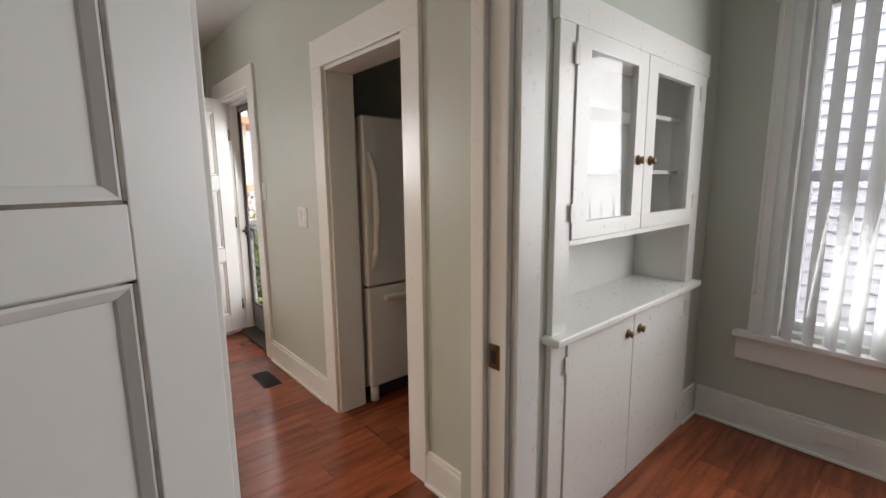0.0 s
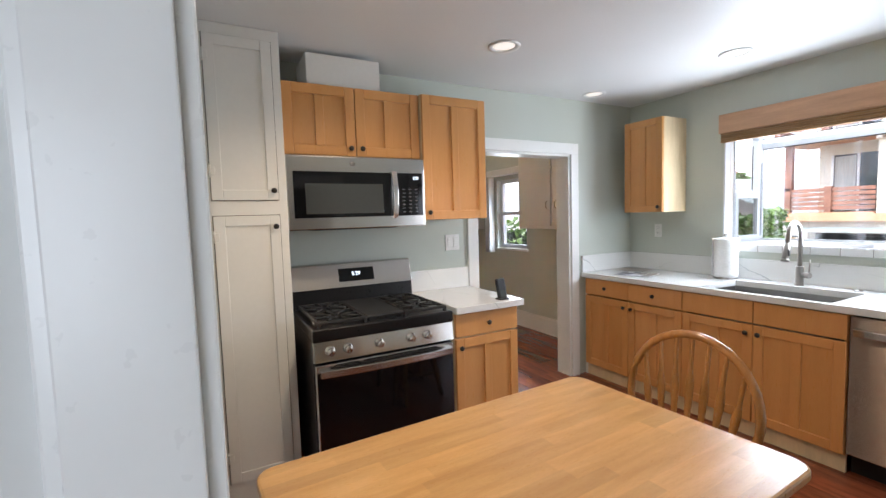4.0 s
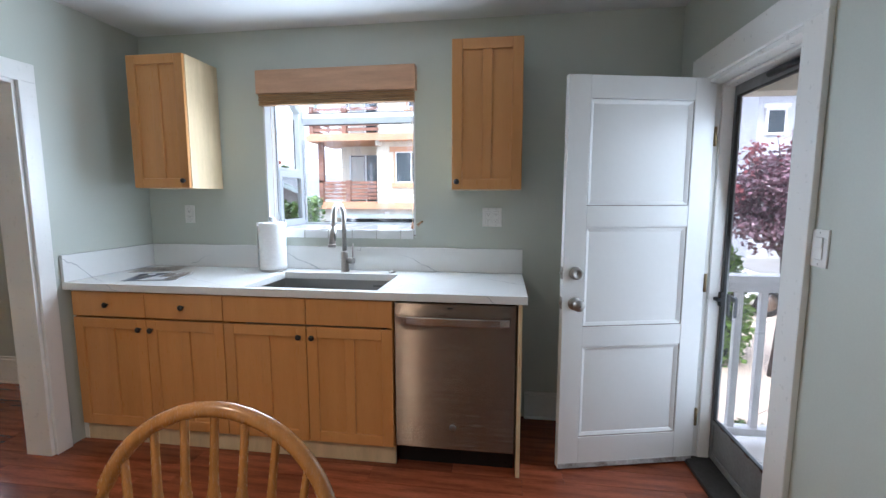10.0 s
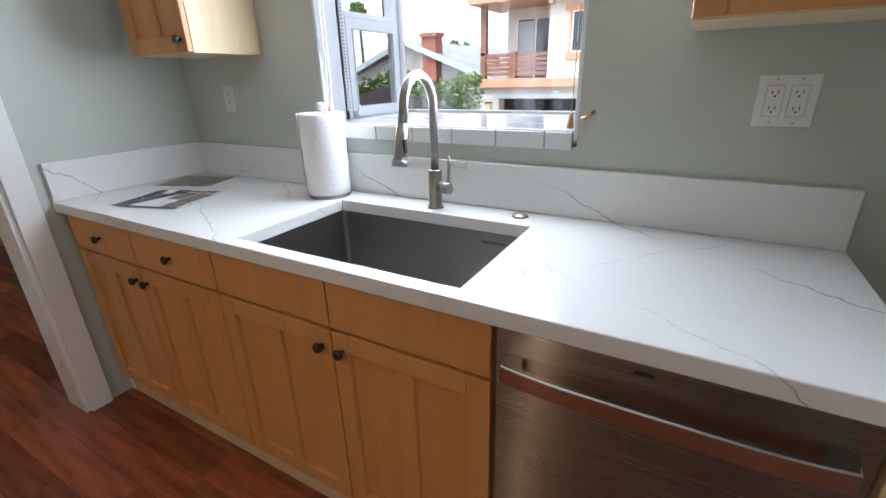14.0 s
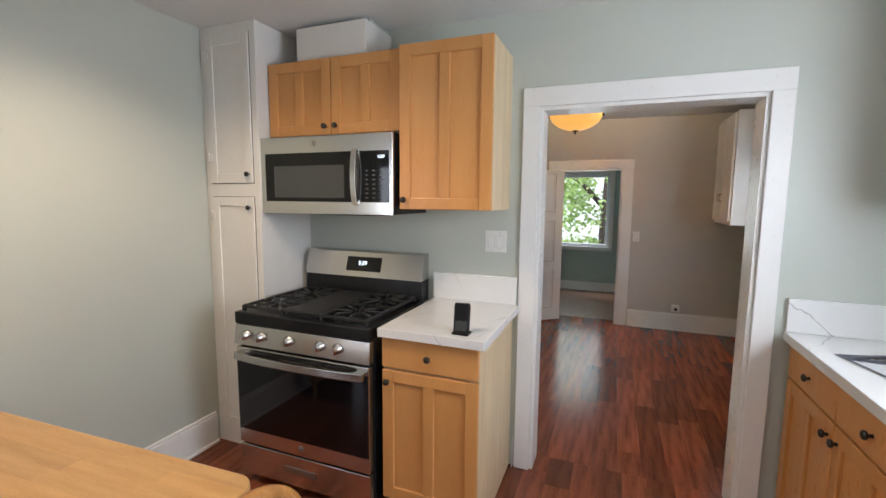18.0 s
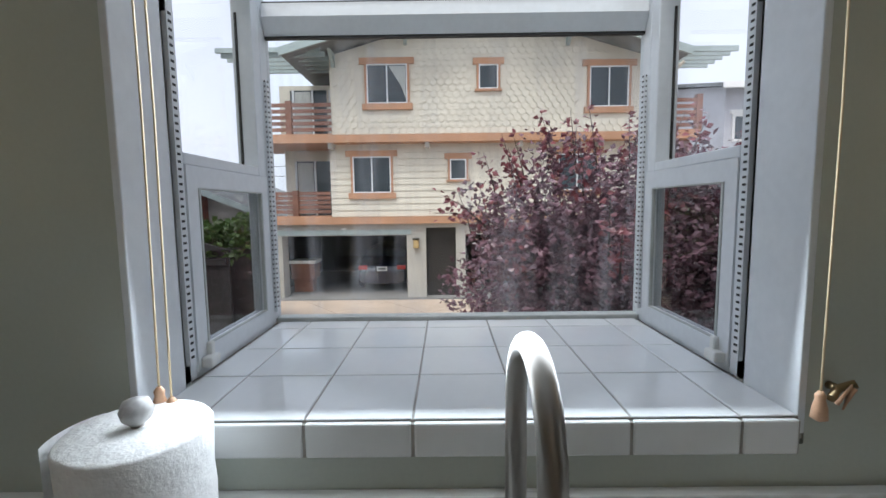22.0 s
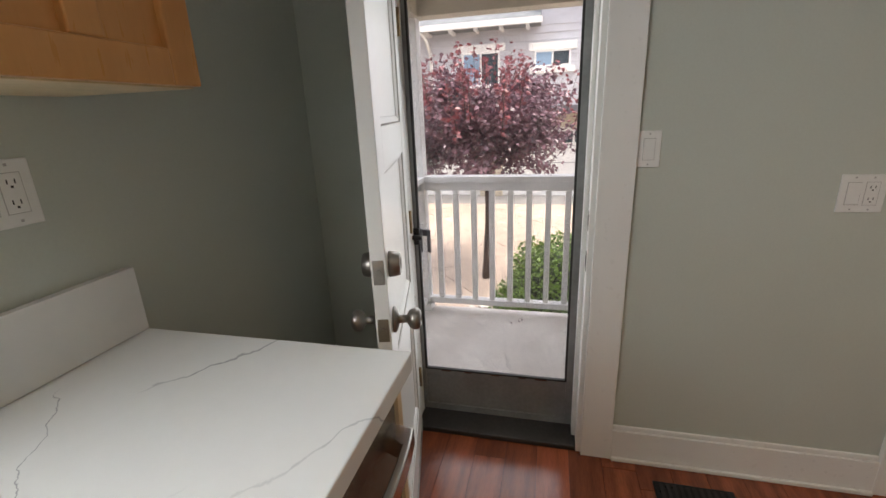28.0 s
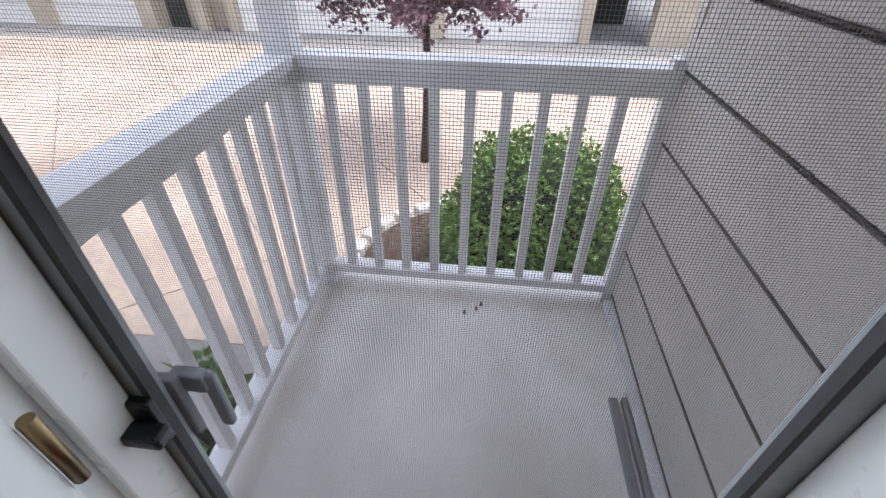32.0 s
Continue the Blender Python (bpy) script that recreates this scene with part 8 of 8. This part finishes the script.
part("roof", prism(B(), [(BX - 0.6, 4.3), (BX - 0.6, 4.42), (BX + 4, 5.6), (BX + 9, 4.4), (BX + 9, 4.2)], "y", -3.6, 3.5), ROOFT, h2, "grey pitched roof")
q_("upper_wall_south", BX - 0.24, BX + 8, -3.0, 3.5, 3.75, 4.35, GREYH)
for k in range(26):
    y = 3.8 + k * 0.7
    q_("rafter_tail", BX - 0.9, BX - 0.25, y, y + 0.08, 3.44, 3.55, TRIM)
part("gutter_pipe", tube(B(), [(BX - 0.95, 6.75, 3.5), (BX - 0.6, 6.7, 3.35), (BX - 0.33, 6.65, 3.0), (BX - 0.33, 6.65, 1.4)], 0.05, 8), TRIM, h2)

h3 = thing("grey_house", "pale grey two-storey house with white window trim", "house", (14, 24, GZ))
part("wall", bx(B(), 10.6, 26, 22, 34, GZ, 6.2), GREYH, h3)
part("gable", prism(B(), [(22, 6.2), (34, 6.2), (28, 7.6)], "x", 10.6, 26), GREYH, h3)
for s, ye in ((-1, 21.2), (1, 34.8)):
    part("roof_slope", prism(B(), [(ye, 6.05), (28, 7.7), (28, 7.85), (ye, 6.2)], "x", 10.1, 26.5), ROOFT, h3)
    part("eave_board", bx(B(), 10.0, 26.6, ye - 0.06, ye + 0.02, 5.98, 6.22), TRIM, h3)
for x0, x1, z0, z1 in ((10.9, 11.7, 4.0, 5.1), (12.1, 13.6, 4.0, 5.2), (15.4, 16.2, 4.6, 5.5)):
    w = part("window", bx(B(), x0, x1, 21.92, 22.0, z0, z1), TRIM, h3)
    part("pane", bx(B(), x0 + 0.1, x1 - 0.1, 21.9, 21.93, z0 + 0.1, z1 - 0.1), PANE, w)
    part("head_trim", bx(B(), x0 - 0.1, x1 + 0.1, 21.88, 22.0, z1, z1 + 0.18), TRIM, w)
part("gutter_pipe", cyl(B(), (14.6, 21.95, GZ), (14.6, 21.95, 6.0), 0.06), TRIM, h3)

# greenery outside the side rooms
rng = random.Random(8)
pts = [(rng.uniform(-8.2, -4.7), 5.9 + rng.uniform(-0.3, 0.5), rng.uniform(GZ, 1.35)) for k in range(3200)]
t = thing("garden_shrub", "leafy shrub outside the side room window", "bush", (-6.4, 6.0, GZ))
ob = new("foliage", leaf_mesh("foliage", pts, 0.13, GREEN, 33))
ob.parent, ob.location = t, -t.location
# near-black box puts shade behind the shrub's leaves
part("inner_shade", bx(B(), -8.2, -4.7, 5.9, 6.5, GZ, 1.1), bpy.data.materials["hedge_shade"], t)
pts = []
for k in range(17):
    # hanging sprays, thicker towards the trunk
    vy, vx, top = 1.9 + rng.gauss(0, 1.0), -9.3 + rng.uniform(-0.6, 0.4), rng.uniform(1.9, 3.0)
    end = rng.uniform(0.5, 1.5)
    for j in range(95):
        z = end + (top - end) * rng.random()
        pts.append((vx + rng.gauss(0, 0.08), vy + 0.12 * math.sin(3 * z + k) + rng.gauss(0, 0.07), z))
for k in range(650):
    pts.append((-9.3 + rng.uniform(-0.4, 0.4), 2.45 + rng.gauss(0, 0.34), rng.uniform(0.9, 3.2)))
for k in range(1500):
    pts.append((-9.1 + rng.uniform(-0.5, 0.3), rng.uniform(0.6, 3.4), rng.uniform(0.1, 0.75)))
t = thing("garden_tree", "light green climbing tree outside the far window", "tree", (-9.3, 2.6, GZ))
LIGHTG = leaf_mat("young_leaf", (0.16, 0.30, 0.06), (0.42, 0.55, 0.20), 0.5)
ob = new("foliage", leaf_mesh("foliage", pts, 0.11, LIGHTG, 34))
ob.parent, ob.location = t, -t.location
part("trunk", tube(B(), [(-9.3, 2.62, GZ), (-9.25, 2.5, 0.8), (-9.35, 2.55, 2.2), (-9.3, 2.3, 3.2)], 0.13, 10, [0.2, 0.15, 0.13, 0.08]), BARK, t)
part("limb", tube(B(), [(-9.3, 2.55, 1.2), (-9.25, 2.0, 1.8), (-9.35, 1.3, 2.3)], 0.05, 8, [0.07, 0.05, 0.02]), BARK, t)
t = thing("neighbour_wall", "pale painted wall of the house next door", "house", (-13, 2, GZ))
FARW = mat("pale_siding", (0.80, 0.83, 0.83), 0.6, vary=0.04)
part("wall", bx(B(), -13.2, -13.0, -6, 10, GZ, 6), FARW, t)
board = mesh_of("siding_board", prism(B(), [(0.0, 0.0), (0.03, 0.0), (0.03, 0.008), (0.006, 0.262), (0.0, 0.262)], "y", 0, 16.0), FARW)
for k in range(27):
    piece("siding_board", board, t, (-13.0, -6.0, GZ + 0.02 + k * 0.26))
# white lap-sided neighbour behind the dining room window
t = thing("neighbour_wall", "white lap-sided wall of the neighbouring house", "house", (4.5, -2, GZ))
NEIGH = mat("neighbour_siding", (0.40, 0.44, 0.50), 0.6, vary=0.04)
part("wall", bx(B(), 4.42, 4.6, -6.0, 1.0, GZ, 5.0), NEIGH, t)
board = mesh_of("siding_board", prism(B(), [(0.0, 0.0), (-0.014, 0.0), (-0.014, 0.003), (-0.004, 0.112), (0.0, 0.112)], "y", 0, 7.0), NEIGH)
for k in range(46):
    piece("siding_board", board, t, (4.42, -6.0, GZ + 0.02 + k * 0.11))

# ---------------------------------------------------------------- switches, outlets, small things
PLATEG = mat("plate_joint", (0.48, 0.47, 0.45), 0.6)
def plate(axis, f, out, a, z, kinds, label, w=None):
    """A wall plate on the face f with switches or sockets side by side."""
    n = len(kinds)
    w = w or (0.045 * n + 0.027)
    t = thing("wall_plate", label, "switch plate" if "s" in kinds else "outlet", (f, a, z) if axis == "x" else (a, f, z))

    def b(nm, a0, a1, z0, z1, d0, d1, m, bev=0.0, parent=None):
        e0, e1 = sorted((f + out * d0, f + out * d1))
        return part(nm, bx(B(), *((e0, e1, a0, a1) if axis == "x" else (a0, a1, e0, e1)), z0, z1, bev), m, parent or t)
    p = b("plate", a - w / 2, a + w / 2, z - 0.0575, z + 0.0575, 0.0, 0.006, PLASTIC, 0.002)
    for k, kd in enumerate(kinds):
        c = a + (k - (n - 1) / 2) * 0.046
        for dz in (-0.048, 0.048):
            b("screw", c - 0.0025, c + 0.0025, z + dz - 0.0025, z + dz + 0.0025, 0.0055, 0.0065, PLATEG, 0, p)
        if kd == "s":
            b("rocker_gap", c - 0.0180, c + 0.0180, z - 0.0345, z + 0.0345, 0.0055, 0.0063, PLATEG, 0, p)
            b("rocker", c - 0.0165, c + 0.0165, z - 0.033, z + 0.001, 0.006, 0.0085, PLASTIC, 0.001, p)
            b("rocker", c - 0.0165, c + 0.0165, z + 0.001, z + 0.033, 0.006, 0.0105, PLASTIC, 0.001, p)
        else:
            b("socket_gap", c - 0.0178, c + 0.0178, z - 0.0353, z + 0.0353, 0.0055, 0.0063, PLATEG, 0, p)
            b("socket", c - 0.0165, c + 0.0165, z - 0.034, z + 0.034, 0.006, 0.0075, PLASTIC, 0.001, p)
            for dz in (-0.019, 0.016):
                for da in (-0.007, 0.005):
                    b("slot", c + da, c + da + 0.002, z + dz, z + dz + 0.008, 0.007, 0.0079, DARKSLOT, 0, p)
                b("ground_slot", c - 0.002, c + 0.002, z + dz - 0.007, z + dz - 0.003, 0.007, 0.0079, DARKSLOT, 0, p)
    return t


plate("y", YN, -1, -0.006, 1.253, "oo", "white double outlet on the wall by the window")
plate("y", YN, -1, -2.006, 1.262, "o", "white outlet in the corner over the worktop", 0.07)
plate("x", XW, 1, 2.053, 1.250, "ss", "white wall plate with rocker switches by the doorway")
plate("x", XE, -1, 2.20, 1.075, "os", "white wall plate beside the exit door")
plate("x", XE, -1, 2.80, 1.217, "s", "white single switch beside the exit door", 0.07)
plate("x", -5.53, 1, 2.88, 1.06, "s", "white switch by the far doorway", 0.07)
t = thing("cable_box", "small cable box on the side room wall", "wall box", (-5.52, 3.33, 0.25))
part("box", bx(B(), -5.53, -5.49, 3.29, 3.37, 0.22, 0.30, 0.006), PLASTIC, t)
part("plug", cyl(B(), (-5.49, 3.33, 0.255), (-5.465, 3.33, 0.255), 0.016), DARKSLOT, t)

# floor register
t = thing("floor_vent", "black metal floor vent by the wall", "floor vent", (0.86, 2.56, 0))
part("frame", bx(B(), 0.80, 0.915, 2.425, 2.695, 0.0, 0.004, 0.001), BLACK, t)
for k in range(11):
    part("louvre", bx(B(), 0.81, 0.905, 2.438 + k * 0.0225, 2.450 + k * 0.0225, 0.004, 0.007, 0.001), DARKSLOT, t)

# paper towel on its holder
tx, ty = -1.366, 3.890
t = thing("paper_towel_holder", "upright paper towel roll on a steel holder", "paper towel", (tx, ty, 0.914))
part("base", lathe(B(), (tx, ty, 0.914), [(0.078, 0), (0.078, 0.008), (0.07, 0.012), (0.0001, 0.012)], 30), NICKEL, t)
bm = B()
prof = [(0.020, 0.014), (0.080, 0.014)] + [(0.080 + 0.0012 * math.sin(k * 2.1), 0.014 + 0.284 * k / 10) for k in range(1, 11)] + [(0.078, 0.302), (0.020, 0.304)]
lathe(bm, (tx, ty, 0.914), prof, 40)
roll = part("roll", bm, PAPER, t, "quilted white paper roll")
bm = B()
n = 10
for k in range(n + 1):
    a = radians(150 + 6 * k)
    r_ = 0.0815 + 0.0009 * k
    for z in (0.93, 1.216):
        bm.verts.new((tx + r_ * math.cos(a), ty + r_ * math.sin(a), z))
bm.verts.ensure_lookup_table()
for k in range(n):
    bm.faces.new([bm.verts[i] for i in (2 * k, 2 * k + 1, 2 * k + 3, 2 * k + 2)]).smooth = True
bmesh.ops.solidify(bm, geom=list(bm.faces), thickness=0.0012)
part("loose_sheet", bm, PAPER, t)
part("rod", cyl(B(), (tx, ty, 0.92), (tx, ty, 1.228), 0.007), NICKEL, t)
part("finial", lathe(B(), (tx, ty, 1.221), [(0.008, 0), (0.016, 0.008), (0.0185, 0.018), (0.014, 0.029), (0.0001, 0.034)], 18), mat("stone_finial", (0.45, 0.44, 0.43), 0.3, vary=0.15, scale=30), t)

# brochures
INK = mat("brochure_navy", (0.016, 0.02, 0.045), 0.4)
PHOTO = mat("brochure_photo", (0.17, 0.13, 0.10), 0.35, vary=0.6, scale=38, fine=80, bump=0, colour2=(0.025, 0.025, 0.022))
SHEET = mat("brochure_paper", (0.80, 0.81, 0.83), 0.4, bump=0)


def brochure(m, w, h, kind, lab):
    t = thing("brochure", lab, "brochure", group="brochures on the worktop")
    part("sheet", bx(B(), -w / 2, w / 2, -h / 2, h / 2, 0, 0.0012), SHEET if kind == 0 else PHOTO, t)
    if kind == 0:
        part("navy_band", bx(B(), -w / 2, -w / 2 + 0.042, -h / 2, h / 2, 0.0012, 0.0016), INK, t)
        part("navy_edge", bx(B(), -w / 2 + 0.042, w / 2, -h / 2, -h / 2 + 0.010, 0.0012, 0.0016), INK, t)
        part("navy_band", prism(B(), [(-w / 2 + 0.02, -h / 2), (-w / 2 + 0.065, -h / 2), (0.0, h / 2), (-0.05, h / 2)], "z", 0.0016, 0.002), INK, t)
        for a0, a1, b0, b1 in ((-0.115, -0.06, -0.01, 0.075), (-0.005, 0.06, 0.005, 0.10), (0.065, 0.135, 0.035, 0.10), (0.065, 0.135, -0.035, 0.03), (0.065, 0.135, -0.10, -0.04)):
            part("photo", bx(B(), a0, a1, b0, b1, 0.0012, 0.0016), PHOTO, t)
    t.matrix_world = m
    return t


brochure(pose(-1.895, 3.565, 0.9170, 0, 0, 15), 0.285, 0.215, 0, "printed property brochure with photographs and navy bands")
brochure(pose(-1.915, 3.605, 0.9145, 0, 0, 23), 0.285, 0.215, 0, "printed property brochure lying under another one")
brochure(pose(-2.115, 3.825, 0.9145, 0, 0, 20), 0.26, 0.19, 1, "dark photographic leaflet lying behind the brochures")

# cordless handset on the small worktop
t = thing("cordless_handset", "small black cordless handset standing on the worktop", "handset", (-1.70, 2.07, 0.914))
bm = bx(B(), -0.014, 0.014, -0.034, 0.034, 0.0, 0.130, 0.009, 3)
bm.transform(pose(-1.70, 2.068, 0.915, 0, -12, 8))
part("body", bm, BLACK, t)
bm = bx(B(), 0.0135, 0.0155, -0.024, 0.024, 0.012, 0.055, 0.001)
bm.transform(pose(-1.70, 2.068, 0.915, 0, -12, 8))
part("keypad", bm, DGREY, t)
part("stand", bx(B(), -1.732, -1.678, 2.032, 2.104, 0.914, 0.925, 0.003), BLACK, t)

# ---------------------------------------------------------------- floor boards and small pieces last
def lay_boards(zones, w=0.127, seed=4):
    rng = random.Random(seed)
    near, far, cache = [], [], {}
    for (x0, x1, y0, y1), is_near in zones:
        n = int(round((y1 - y0) / w))
        ww = (y1 - y0) / n
        for r in range(n):
            x = x0 - rng.uniform(0, 0.9)
            while x < x1:
                L = rng.choice((0.55, 0.75, 0.95, 1.15))
                a, b = max(x, x0), min(x + L, x1)
                if b - a > 0.03:
                    (near if is_near else far).append((a, b, y0 + r * ww, ww))
                x += L
    bm = B()
    for a, b, y, ww in near:
        key = (round(b - a, 3), round(ww, 4))
        if key not in cache:
            cache[key] = mesh_of("floor_board", bx(B(), 0.0006, b - a - 0.0006, 0.0006, ww - 0.0006, -0.009, 0, 0), PLANK)
        ob = piece("floor_board", cache[key], floor_ob, (a, y, 0))
    for a, b, y, ww in far:
        bx(bm, a + 0.0006, b - 0.0006, y + 0.0006, y + ww - 0.0006, -0.009, 0)
    tagged(part("far_floor_boards", bm, PLANK_FAR, floor_ob), kind="stuff")


def per_island(m):
    """The same boards where they are joined: their tone goes by island."""
    n = m.copy()
    n.name = "floor_cherry_joined"
    N, L = n.node_tree.nodes, n.node_tree.links
    oi = [k for k in N if k.type == "OBJECT_INFO"][0]
    ge = N.new("ShaderNodeNewGeometry")
    for l in list(oi.outputs["Random"].links):
        L.new(ge.outputs["Random Per Island"], l.to_socket)
    return n


PLANK_FAR = per_island(PLANK)
lay_boards([((XW - 0.15, XE + 0.02, YD, YN), True), ((-5.70, XW - 0.15, 0.42, YN), True), ((-2.45, XD, -3.0, YD), False), ((XE + 0.02, XD, YD, 2.53), False)])
